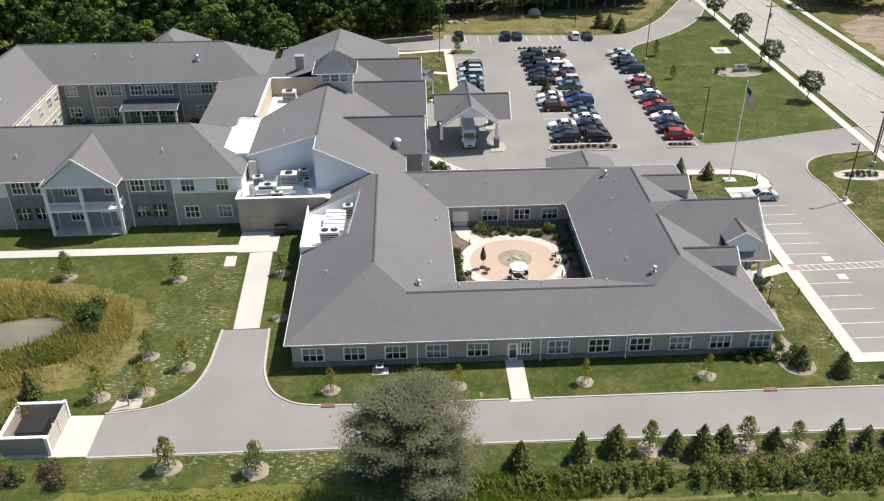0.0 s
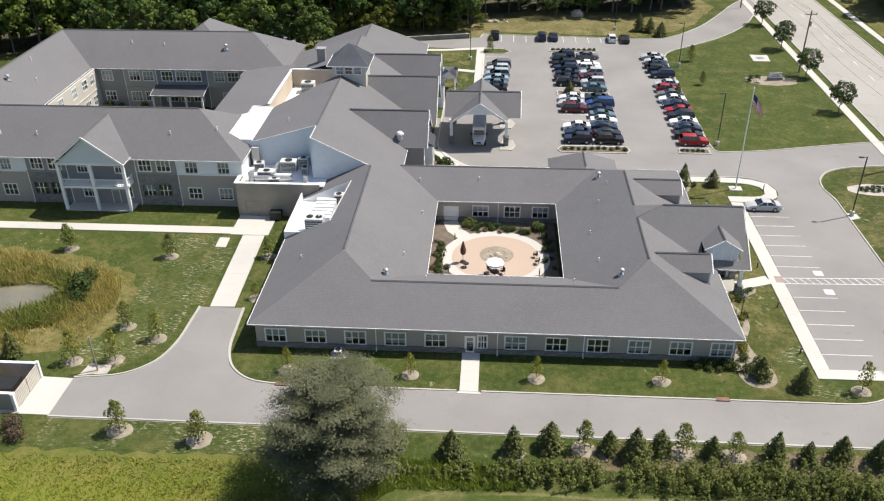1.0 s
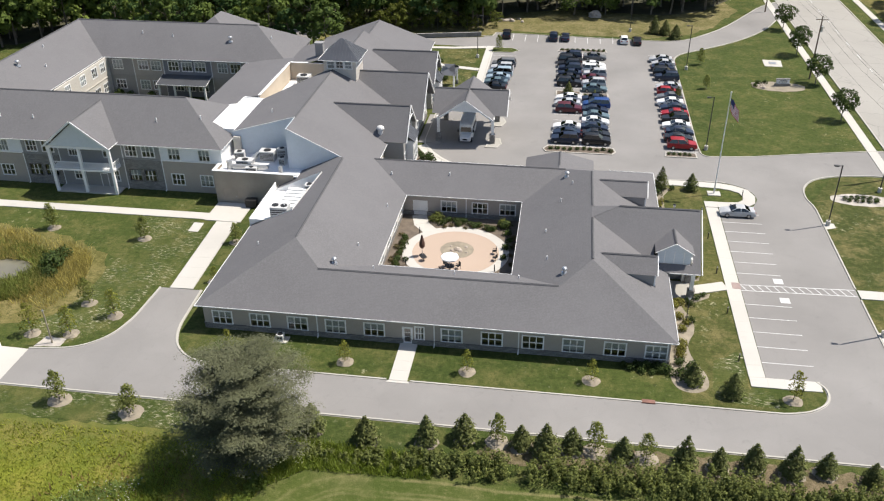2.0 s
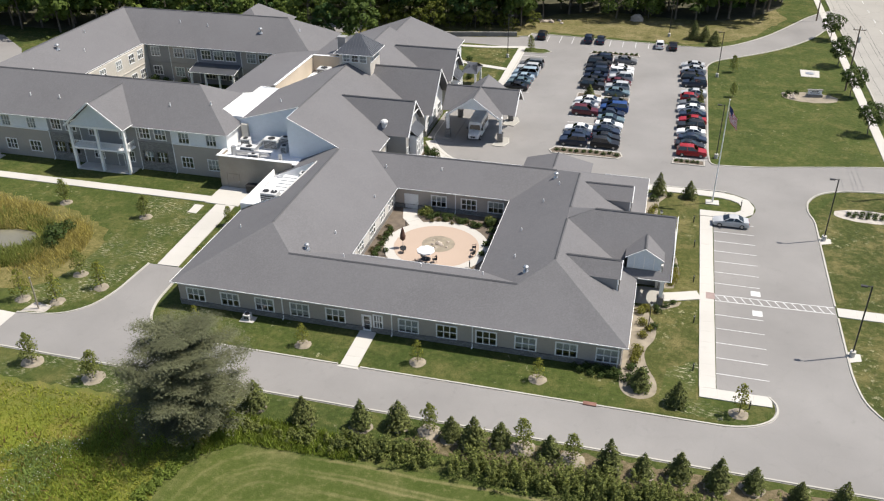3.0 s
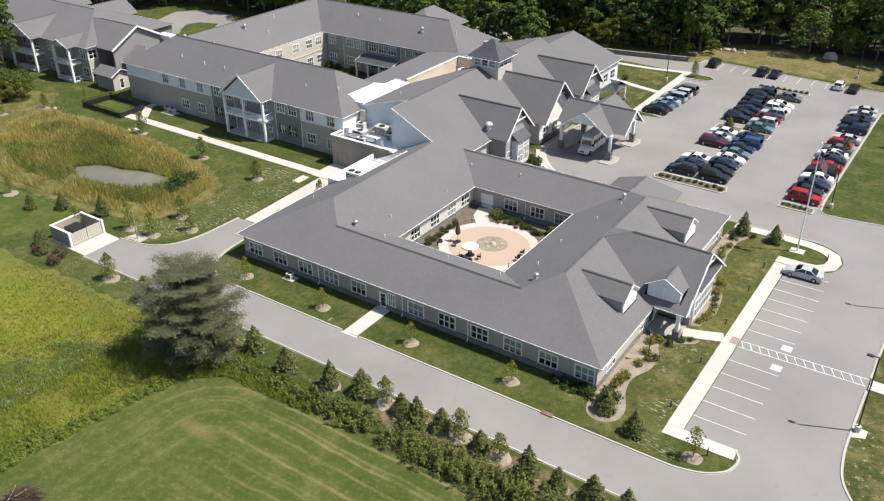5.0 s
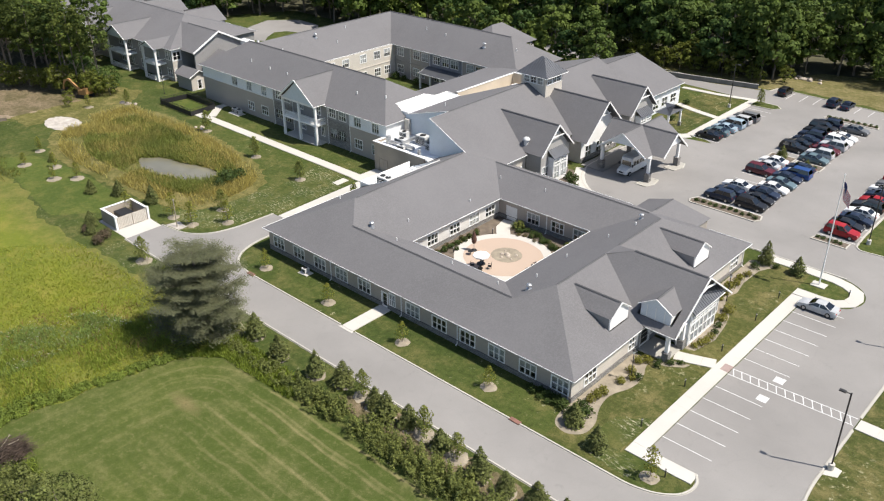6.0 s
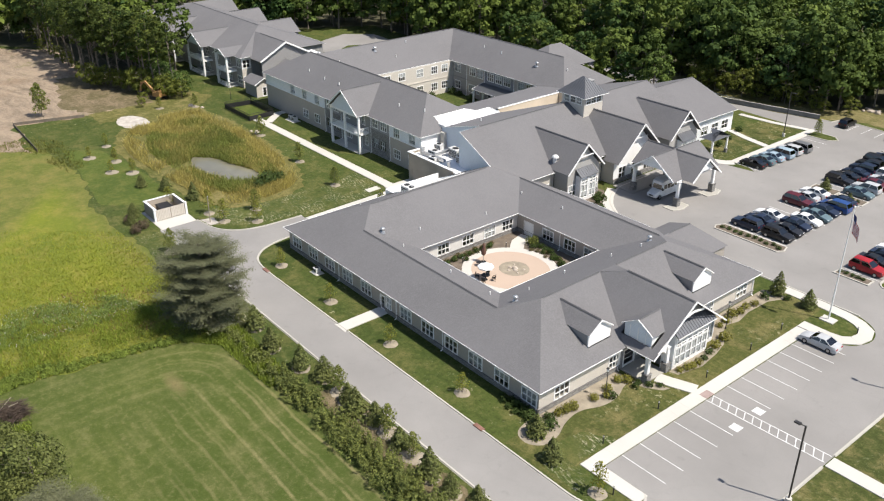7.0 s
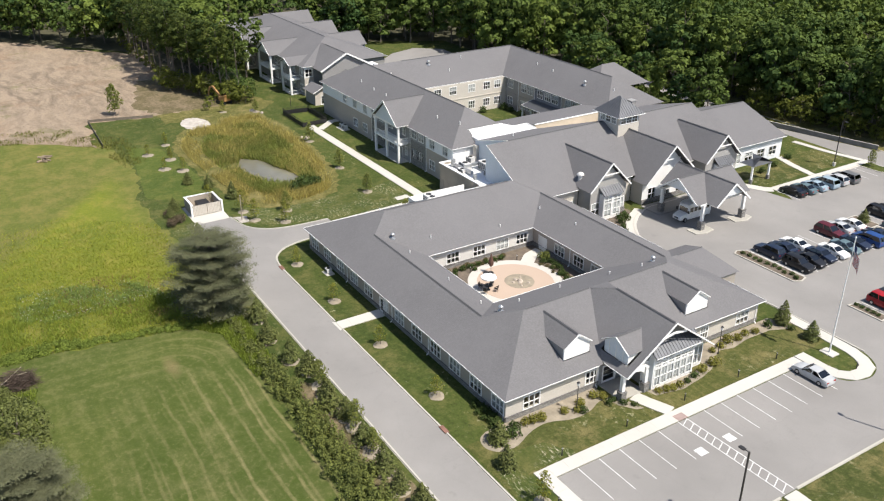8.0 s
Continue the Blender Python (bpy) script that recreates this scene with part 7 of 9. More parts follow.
def conifer(seed, h, r):
    """Whorls of short boughs, each with its own reach, thick below and loose at the tip."""
    rnd = np.random.default_rng(seed)
    pts, outs, sizes = [], [], []
    for i in range(15):
        f = i / 14
        wide = r * min(1.0, 0.72 + 1.5 * f) * (1.04 - f) ** 0.72
        n = 9 if f < 0.6 else 6
        for j in range(n):
            a = 2.4 * i + 6.2832 * (j + rnd.uniform(-0.3, 0.3)) / n
            L = max(0.1, wide * rnd.uniform(0.72, 1.18))
            m = 16 if f < 0.75 else 10
            g = rnd.uniform(0.3, 1.0, m)
            rr = L * g
            aa = a + rnd.normal(0, 0.16, m)
            zz = h * (0.08 + 0.9 * f) + rnd.normal(0, 0.07, m) + 0.12 * rr - 0.22 * L * g * g
            pts.append(np.stack([rr * np.cos(aa), rr * np.sin(aa), np.maximum(zz, 0.08)], 1))
            outs.append(np.stack([np.cos(aa) * 0.7, np.sin(aa) * 0.7, np.full(m, 0.75)], 1))
            sizes.append(rnd.uniform(0.17, 0.36, m) * (1.1 - 0.45 * f))
    return leaf_mesh("crown", np.concatenate(pts), np.concatenate(outs), np.concatenate(sizes), NEEDLE, rnd, 0.1, 0.5, 0.4)


def mulch_ring(x, y, r, seed):
    rnd = random.Random(seed)
    k = Kit()
    n = 14
    rim = [(x + r * rnd.uniform(0.88, 1.1) * math.cos(6.283 * i / n), y + r * rnd.uniform(0.85, 1.05) * math.sin(6.283 * i / n), 0.015) for i in range(n)]
    mid = [(x + (q[0] - x) * 0.6, y + (q[1] - y) * 0.6, 0.09 + rnd.uniform(0, 0.04)) for q in rim]
    for i in range(n):
        j = (i + 1) % n
        k.face(rim[i], rim[j], mid[j], mid[i])
        k.face(mid[i], mid[j], (x, y, 0.12))
    solid("mulch_ring", k, MULCH_PALE, "pale wood-chip ring round a young tree", "mulch", "mulch rings")


MULCH_PALE = plain("pale_wood_chips", (0.262, 0.226, 0.170), 0.95, 8, 0.9, 0.25, bump=0.8)
spr = [tree_proto("spruce_tree", conifer(20 + i, h, r), trunk_mesh(50 + i, h, 0.08, 0, 0, 0.8), "young dark green spruce in the roadside row", "roadside conifers") for i, (h, r) in enumerate(((2.9, 1.35), (2.6, 1.3), (3.2, 1.35)))]
spruce_spots = [(3.9, 56.4), (9.3, 55.6), (14.9, 56.3), (18.4, 57.2), (23.7, 56.9), (26.0, 56.3), (28.4, 57.1), (33.0, 56.8), (38.4, 56.3), (41.4, 56.4), (44.5, 57.0), (47.8, 56.6), (50.8, 57.2), (54.5, 56.5), (58, 56.8), (-49.1, 63.2, 0.8), (-45.1, 65.8, 0.95), (-38.5, 67.8, 1.0), (-38.0, 57.5, 0.9), (-35.6, 56.2, 0.75), (44.6, 192.7, 1.3), (46.9, 191.8, 1.2), (48.9, 188.8, 1.3), (40.4, 113.2, 1.0), (44.7, 113.2, 0.95), (26.2, 151.2, 0.9), (46.0, 150.4, 0.9), (44.1, 67.0, 0.95), (40.4, 68.6, 1.05), (-66.8, 65.0, 0.5), (31.0, 150.2, 0.5)]
for i, pr in enumerate(spr):
    spread_out(pr, spruce_spots[i::3], R, 0.85, 1.2)
for i, s in enumerate(spruce_spots[:13]):
    mulch_ring(s[0], s[1], 1.15, 300 + i)


def sapling(seed, h, r, material, count=420, leaf=0.2):
    """Slim oval crown that tapers to the top, in loose tufts."""
    rnd = np.random.default_rng(seed)
    pts, outs = [], []
    for i in range(16):
        f = (i + rnd.uniform(0, 0.8)) / 16
        wide = r * (0.2 + 0.8 * math.sin(math.pi * min(1.0, 0.32 + 0.68 * f)))
        a = 2.4 * i + rnd.uniform(-0.5, 0.5)
        off, w = wide * rnd.uniform(0.35, 0.75), 0.20 + 0.42 * wide * rnd.uniform(0.6, 1.0)
        q, d = shell(rnd, (off * math.cos(a), off * math.sin(a), h * (0.2 + 0.78 * f)), (w, w, w * 1.1), count // 16)
        pts.append(q), outs.append(d)
    pts, outs = np.concatenate(pts), np.concatenate(outs)
    return leaf_mesh("crown", pts, outs, leaf * rnd.uniform(0.6, 1.4, len(pts)), material, rnd, 0.25)


YOUNG = [("young leafy tree with thin trunk in a chip ring", LEAF_YOUNG, [(-28.5, 89.0), (-28.2, 73.7), (-22.5, 57.1, 1.05), (-14.5, 56.3, 1.05), (21.5, 57.2, 0.92), (30.5, 57.2, 0.98), (35.1, 56.9, 0.85), (-42.2, 90.2), (-16.0, 89.7, 0.8), (-59.7, 91.8), (52.4, 171.5, 0.95), (51.9, 157.2, 0.8), (11.0, 176.0, 0.9), (-85.9, 90.0, 0.8)]),
         ("young yellowish tree with sparse leaves in a chip ring", LEAF_YELLOW, [(-23.9, 71.7), (-27.2, 67.7), (-31.5, 67.2, 1.1), (-8.5, 67.1, 0.75), (4.4, 67.0, 0.75), (17.4, 67.1, 0.75), (30.2, 67.4, 0.75), (-38.3, 63.6), (-56.4, 64.5, 0.8), (-63.9, 64.2, 0.7), (-59.1, 61.7, 0.7), (-68.7, 61.1, 0.7), (-73.2, 65.8, 0.7), (-89.6, 83.5, 0.8), (50.0, 67.0, 0.95), (-15.2, 80.2, 0.6)])]
for i, (label, matl, spots) in enumerate(YOUNG):
    half = (len(spots) + 1) // 2
    for j, part_spots in enumerate((spots[:half], spots[half:])):
        pr = tree_proto("young_tree", sapling(60 + 2 * i + j, 3.6, 0.95, matl, 760 if i == 0 else 430), trunk_mesh(70 + i + j, 3.6, 0.05, 4, 0.6, 0.9), label, "young lawn trees")
        spread_out(pr, part_spots, R, 0.9, 1.1)
    for j, s in enumerate(spots):
        if s[1] < 100:
            mulch_ring(s[0], s[1], 0.95 if s[1] > 65 else 1.2, 400 + 40 * i + j)
st = tree_proto("street_tree", broad_crown(90, 6.4, 2.5, 0.36, 1700, 0.24, LEAF_SHRUB, 18, 0.14), trunk_mesh(91, 6.4, 0.13, 5, 1.2, 0.7), "round dark street tree beside the main road", "street trees")
spread_out(st, [(73.6, 199.0, 0.85), (72.9, 180.2, 0.9), (72.9, 162.4, 0.85), (73.1, 144.0, 0.8)], R, 0.95, 1.1)
dk = tree_proto("tree", broad_crown(95, 9.0, 4.6, 0.5, 2200, 0.12, LEAF_WOODS, 26, 0.1), trunk_mesh(96, 9, 0.25, 6, 2.4), "broad dark tree in the dry grass", "trees beyond the lot")
spread_out(dk, [(26.5, 206.0), (34.0, 207.5, 0.7), (-96.5, 91.5, 0.6), (-104.5, 90.5, 0.7)], R)
lone = tree_proto("tree", sapling(99, 7.4, 1.9, LEAF_YOUNG, 1700, 0.3), trunk_mesh(94, 7.4, 0.1, 5, 1.0, 0.9), "slender light green tree on the bare soil", "trees beyond the lot")
spread_out(lone, [(-100.0, 62.0, 1.0)], R)
near = tree_proto("tree", broad_crown(97, 7.5, 3.0, 0.26, 4600, 0.05, LEAF_CORNER, 34, 0.1), trunk_mesh(98, 7.5, 0.2, 6, 2.0), "leafy tree at the field's corner", "field corner trees")
spread_out(near, [(13.2, 25.6, 0.78), (18.8, 26.6, 0.95), (23.6, 25.4, 0.9), (15.0, 21.5, 0.9), (22.0, 21.0, 1.1)], R)


def bush_mesh(seed, r, h, count, leaf, material):
    rnd = np.random.default_rng(seed)
    pts, outs = [], []
    for i in range(4):
        a = rnd.uniform(0, 6.28)
        q, d = shell(rnd, (r * 0.35 * math.cos(a), r * 0.35 * math.sin(a), h * 0.4), (r * 0.75, r * 0.75, h * 0.62), count // 4, 0.6, -0.5)
        pts.append(q), outs.append(d)
    return leaf_mesh("bush", np.concatenate(pts), np.concatenate(outs), leaf * rnd.uniform(0.6, 1.4, sum(len(q) for q in pts)), material, rnd, 0.3)


def bushes(name, mesh, spots, label, group, smin=0.85, smax=1.15):
    for s in spots:
        o = new(name, mesh)
        k = s[2] if len(s) > 2 else R.uniform(smin, smax)
        o.matrix_basis = pose(s[0], s[1], 0.02, 0, 0, R.uniform(0, 360)) @ Matrix.Diagonal((k, k, k * R.uniform(0.85, 1.15), 1))
        tagged(o, label, "shrub", group)


gold = bush_mesh(1, 0.55, 0.75, 260, 0.16, LEAF_GOLD)
green = bush_mesh(2, 0.55, 0.7, 260, 0.16, LEAF_SHRUB)
bushes("shrub", gold, [(39.6, 72.6), (39.7, 73.7), (39.8, 74.7, 1.3), (40.2, 77.6), (40.8, 78.8), (40.0, 80.0), (39.7, 82.2, 1.2), (40.3, 82.9, 1.2), (42.9, 88.9), (43.2, 89.8), (43.3, 90.8), (43.4, 91.8), (42.6, 96.2, 1.2), (40.2, 100.6), (40.1, 102.1), (39.8, 103.8, 1.3), (39.9, 105.4, 1.2), (39.7, 106.9, 1.1), (40.0, 108.4), (42.3, 98.6, 1.5)], "clipped golden-green shrub in the mulch bed", "front bed shrubs")
bushes("shrub", green, [(41.2, 79.4), (41.6, 82.6, 0.9), (42.4, 84.1, 0.9), (43.3, 84.9, 0.8), (43.2, 93.2, 0.9), (42.9, 94.6, 1.0), (41.4, 83.6, 0.8), (39.4, 71.4, 1.1), (40.6, 70.4, 1.5), (39.2, 69.6, 1.2), (38.0, 69.8, 1.3), (36.8, 70.3, 1.2), (35.8, 70.2, 1.2), (34.9, 70.3, 1.0), (34.2, 69.9, 0.9), (33.6, 70.3, 0.8), (35.3, 69.5, 0.9), (36.4, 69.5, 0.9), (37.3, 69.7, 1.0), (37.6, 70.5, 0.9), (36.2, 70.6, 0.8), (42.0, 112.9, 0.9), (39.8, 111.0, 1.2)], "low dark green shrub in the mulch bed", "front bed shrubs")
court_spots = [(6.0 + 0.0 * i, 85.4 + 1.35 * i) for i in range(7)] + [(8.9 + 1.05 * i, 99.2 - 0.03 * i * i) for i in range(9)] + [(19.2, 96.4), (19.6, 94.6), (19.4, 92.6), (19.3, 90.2), (18.9, 98.2, 1.6), (10.2, 98.2), (12.4, 98.1), (14.8, 97.8), (16.8, 97.2), (7.0, 84.6), (7.0, 88.2, 0.8)]
bushes("shrub", green, court_spots, "low shrub in the courtyard bed", "courtyard shrubs")
bushes("shrub", bush_mesh(8, 0.5, 0.5, 200, 0.14, LEAF_RUSSET), [(5.3 + 0.3 * (i % 3), 84.6 + 1.1 * i, 0.8 + 0.1 * (i % 4)) for i in range(10)] + [(10.6 + 0.95 * i, 97.3 + 0.5 * (i % 3), 0.8 + 0.1 * (i % 3)) for i in range(9)] + [(20.2, 95.4), (20.4, 93.2), (20.1, 91.0), (20.3, 88.6)], "low russet shrub in the courtyard bed", "courtyard shrubs")
bushes("shrub", bush_mesh(3, 1.1, 1.5, 700, 0.2, LEAF_YOUNG), [(9.3, 98.9), (18.6, 98.6, 0.8)], "taller light green shrub against the courtyard wall", "courtyard shrubs")
bushes("shrub", green, [(23.9 + 1.05 * i, 125.4 + R.uniform(-0.3, 0.3), 0.8) for i in range(10)] + [(42.6 + 0.8 * i, 125.5, 0.7) for i in range(5)] + [(24.4 + 1.1 * i, 177.6, 0.8) for i in range(9)] + [(29.4 + i, 150.3, 0.7) for i in range(4)], "small round shrub on a parking island", "island shrubs")
bushes("shrub", green, [(4.2, 118.5, 1.3), (5.6, 117.6, 1.5), (7.2, 116.5, 1.2), (3.4, 120.4, 1.2), (5.0, 119.4, 1.4), (8.8, 115.4, 1.2), (2.2, 155.8, 1.5), (1.0, 160.5, 1.6), (-0.2, 166.4, 1.6)], "leafy shrub before the front doors", "entrance shrubs")
bushes("shrub", green, [(66.0 + 0.9 * i, 113.6 - 0.25 * abs(i - 3), 0.8) for i in range(6)] + [(66.6 + 0.9 * i, 112.4, 0.7) for i in range(5)] + [(62.0, 160.6, 1.2), (63.4, 161.6, 1.0), (61.2, 159.4, 0.9)], "small shrub in a lawn bed", "lawn bed shrubs")
brown = bush_mesh(4, 1.3, 1.6, 700, 0.2, leafy("reddish_leaves", (0.10, 0.075, 0.055), 0.4, 0.15))
bushes("shrub", brown, [(-33.2, 57.0, 0.9), (-31.8, 55.6, 0.8), (-36.4, 56.2, 0.8)], "reddish brown shrub in rough grass", "rough shrubs")

bushes("shrub", bush_mesh(7, 1.0, 1.4, 500, 0.24, LEAF_SHRUB), [(-57.2, 139.2), (-55.0, 139.6, 0.8), (-50.6, 139.4, 0.9), (-36.8, 139.4, 0.9), (-33.4, 139.0), (-57.6, 133.6), (-57.4, 128.2, 0.9)], "leafy shrub against the inner court wall", "court shrubs")

# thicket along the field's edge: joined
rnd = np.random.default_rng(21)
pts, outs, sizes = [], [], []
for i in range(1150):
    x = rnd.uniform(2.5, 66)
    thick = noise.noise(Vector((x * 0.23, 3.1, 0.0))) + 0.5 * noise.noise(Vector((x * 0.8, 7.7, 0.0)))
    grow = min(1.0, max(0.0, (x - 8) / 18)) * (1.0 if x < 46 else 0.75)
    if thick < (-0.2 if x < 29 or x > 50 else -0.5) and rnd.uniform() < 0.85:
        continue
    y = 53.4 + rnd.normal(0, 0.4 + 0.5 * grow) + 0.25 * thick
    h = rnd.uniform(0.45, 0.85) + (1.35 + 0.9 * thick) * grow * rnd.uniform(0.15, 1.0) ** 0.8
    lean = rnd.normal(0, 0.14, 2)
    n = 46
    f = rnd.uniform(0.1, 1.0, n)
    r = (0.30 + 0.12 * grow) * (1.15 - 0.75 * f) * rnd.uniform(0.3, 1.0, n)
    a = rnd.uniform(0, 6.2832, n)
    pts.append(np.stack([x + lean[0] * f * h + r * np.cos(a), y + lean[1] * f * h + r * np.sin(a), h * f], 1))
    outs.append(np.stack([np.cos(a) * 0.6, np.sin(a) * 0.6, np.full(n, 0.7)], 1))
    sizes.append(rnd.uniform(0.14, 0.30, n))
tagged(new("thicket", leaf_mesh("thicket", np.concatenate(pts), np.concatenate(outs), np.concatenate(sizes), LEAF_THICKET, rnd, 0.1, 0.55, 0.4)), "tangled green thicket along the mown field's edge", "thicket", kind="stuff")


def blades(name, spots, height, width, material, seed, label, category, lean=0.25):
    """Upright grass or reed blades as one object."""
    rnd = np.random.default_rng(seed)
    p = np.array(spots, float)
    n = len(p)
    a = rnd.uniform(0, 2 * math.pi, n)
    w = np.stack([np.cos(a), np.sin(a), np.zeros(n)], 1) * (width * rnd.uniform(0.6, 1.4, n))[:, None]
    hh = height * rnd.uniform(0.55, 1.25, n)
    top = np.stack([rnd.normal(0, lean, n) * hh, rnd.normal(0, lean, n) * hh, hh], 1)
    b = np.stack([p[:, 0], p[:, 1], np.full(n, 0.0)], 1)
    v = np.stack([b - w, b + w, b + top + w * 0.35, b + top - w * 0.35], 1).reshape(-1, 3)
    me = bpy.data.meshes.new(name)
    me.vertices.add(4 * n)
    me.vertices.foreach_set("co", v.astype(np.float32).ravel())
    me.loops.add(4 * n)
    me.loops.foreach_set("vertex_index", np.arange(4 * n, dtype=np.int32))
    me.polygons.add(n)
    me.polygons.foreach_set("loop_start", np.arange(0, 4 * n, 4, dtype=np.int32))
    me.update(calc_edges=True)
    me.materials.append(material)
    return tagged(new(name, me), label, category, kind="stuff")


def scatter(poly, n, seed, clump=0.0, hole=None, near=0.0):
    rnd = random.Random(seed)
    xs, ys = [p[0] for p in poly], [p[1] for p in poly]
    out = []
    while len(out) < n:
        p = (rnd.uniform(min(xs), max(xs)), rnd.uniform(min(ys), max(ys)))
        if inside(p, poly) and not (hole and inside(p, hole)):
            if clump and noise.noise(Vector((p[0] * clump, p[1] * clump, seed))) < rnd.uniform(-0.35, 0.3):
                continue
            out.append(p)
    return out


# pond with cattails
POND_CORNERS = [(-69, 67.5), (-79, 72), (-84.5, 82), (-82.5, 89), (-69.5, 90.6), (-51, 89.2), (-39.5, 87.2), (-33, 84.2), (-31, 78), (-32.3, 71.6), (-36, 70), (-43, 68.6), (-57, 67.6)]
WATER = [(-57, 76), (-53.8, 79.2), (-49.6, 79.8), (-44.6, 81.6), (-40.6, 81.6), (-38.8, 80.2), (-40.2, 78.0), (-43.6, 75.4), (-46.4, 74.0), (-50.2, 73.6), (-54.4, 74.6)]
POND = eased(POND_CORNERS, True)
RIM = [(-52 + (x + 52) * 1.09, 79 + (y - 79) * 1.13) for x, y in POND_CORNERS]
sheet("ground_pond_rim", ragged(eased(RIM[::-1] if area(RIM) < 0 else RIM, True), 0.45, 0.9, 12), 0.018, DRY_GRASS, "dry trampled grass round the pond", "grass", 0.01)
WATER_MAT = plain("murky_pond_water", (0.16, 0.15, 0.11), 0.08, 0.5, 0.1, 0.2, bump=0.04)
wt = WATER if area(WATER) > 0 else WATER[::-1]
sheet("water", ragged(eased(wt, True), 0.3, 0.7, 16), 0.05, WATER_MAT, "shallow murky brown pond water", "pond", 0.02)
inner = [(-52 + (x + 52) * 0.8, 79 + (y - 79) * 0.72) for x, y in POND]
blades("cattails", scatter(POND, 24000, 1, 0.16, WATER), 0.9, 0.045, REED, 2, "tawny cattails ringing the pond", "reeds", 0.45)
blades("reeds", scatter(inner, 20000, 3, 0.12, WATER), 0.9, 0.055, REED_GREEN, 4, "green reeds standing in the pond", "reeds", 0.45)
bushes("shrub", bush_mesh(6, 1.2, 1.4, 500, 0.22, LEAF_SHRUB), [(-36.2, 80.6, 1.6), (-36.8, 82.6, 1.2), (-35.8, 78.8, 1.1)], "dark willow shrub at the water", "pond shrubs")

# meadow weeds, thicker towards the field's edge
MEADOW_NEAR = [(-2.6, 5), (-1.9, 32), (-0.8, 39), (0.3, 45.5), (1.6, 49), (2.4, 52.6), (-12, 53.8), (-34, 53.6), (-46, 40), (-40, 5)]
rnd = np.random.default_rng(31)
PATCH = [(-19.5, 30.5), (-18.4, 40.5), (-14.2, 46.8), (-9.2, 48.2), (-9.4, 42.4), (-9.6, 32.2), (-12.6, 29.6)]
spots = np.array(scatter(PATCH, 700, 12, 0.35))
spots = np.column_stack([spots, rnd.uniform(0.35, 0.6, len(spots))])
tagged(new("wild_flowers", leaf_mesh("wild_flowers", spots, np.tile((0, 0, 1.0), (len(spots), 1)), rnd.uniform(0.04, 0.11, len(spots)), FLOWER, rnd, 1.5)), "white wild flowers among the meadow weeds", "flowers", kind="stuff")
blades("meadow_weeds", scatter(PATCH, 4200, 17, 0.3), 0.42, 0.05, WEED_DARK, 18, "dark green weeds with white flowers in the meadow", "weeds", 0.8)
blades("meadow_weeds", scatter([(-18, 22), (-13.5, 41), (-9, 50), (-2, 50), (-3.5, 39), (-5.5, 22)], 9000, 15, 0.3), 0.42, 0.05, WEED_GREEN, 16, "tall green meadow weeds", "weeds", 0.45)
blades("meadow_weeds", [p for p in scatter(MEADOW_NEAR, 52000, 5) if (math.sin(p[0] * 917.3 + p[1] * 351.7) + 1) * 0.5 < (p[0] + 45) / 22], 0.26, 0.05, WEED, 6, "low yellow-green meadow weeds", "weeds", 0.7)
EDGE_BAND = [(-3.4, 22), (-1.9, 22), (-1.8, 32), (-0.7, 39), (0.4, 45.5), (1.8, 49.4), (0.6, 50), (-0.9, 46), (-2.1, 39), (-4.6, 32)]
rnd = np.random.default_rng(33)
pts, outs, sizes = [], [], []
for x, y in scatter(EDGE_BAND, 330, 7):
    q, d = shell(rnd, (x, y, 0.15), (0.4, 0.4, rnd.uniform(0.2, 0.5)), 60, 0.5, -0.2)
    pts.append(q), outs.append(d), sizes.append(rnd.uniform(0.1, 0.26, len(q)))
tagged(new("meadow_weeds", leaf_mesh("meadow_weeds", np.concatenate(pts), np.concatenate(outs), np.concatenate(sizes), WEED_EDGE, rnd, 0.5)), "dense green weeds at the meadow's edge", "weeds", kind="stuff")
blades("meadow_weeds", scatter([(1.5, 48.6), (4.6, 51.2), (16, 51.6), (16, 54.4), (2, 55)], 5000, 9), 0.5, 0.05, WEED_GREEN, 10, "green rough grass beside the thicket", "weeds", 0.35)

blades("meadow_weeds", scatter([(-20, 40), (-16, 50), (-4, 52), (-3, 47), (-8, 40), (-14, 30)], 900, 23, 0.5), 0.4, 0.05, leafy("rusty_weeds", (0.20, 0.135, 0.06), 0.4, 0.25), 24, "rusty brown seed heads among the weeds", "weeds", 0.6)

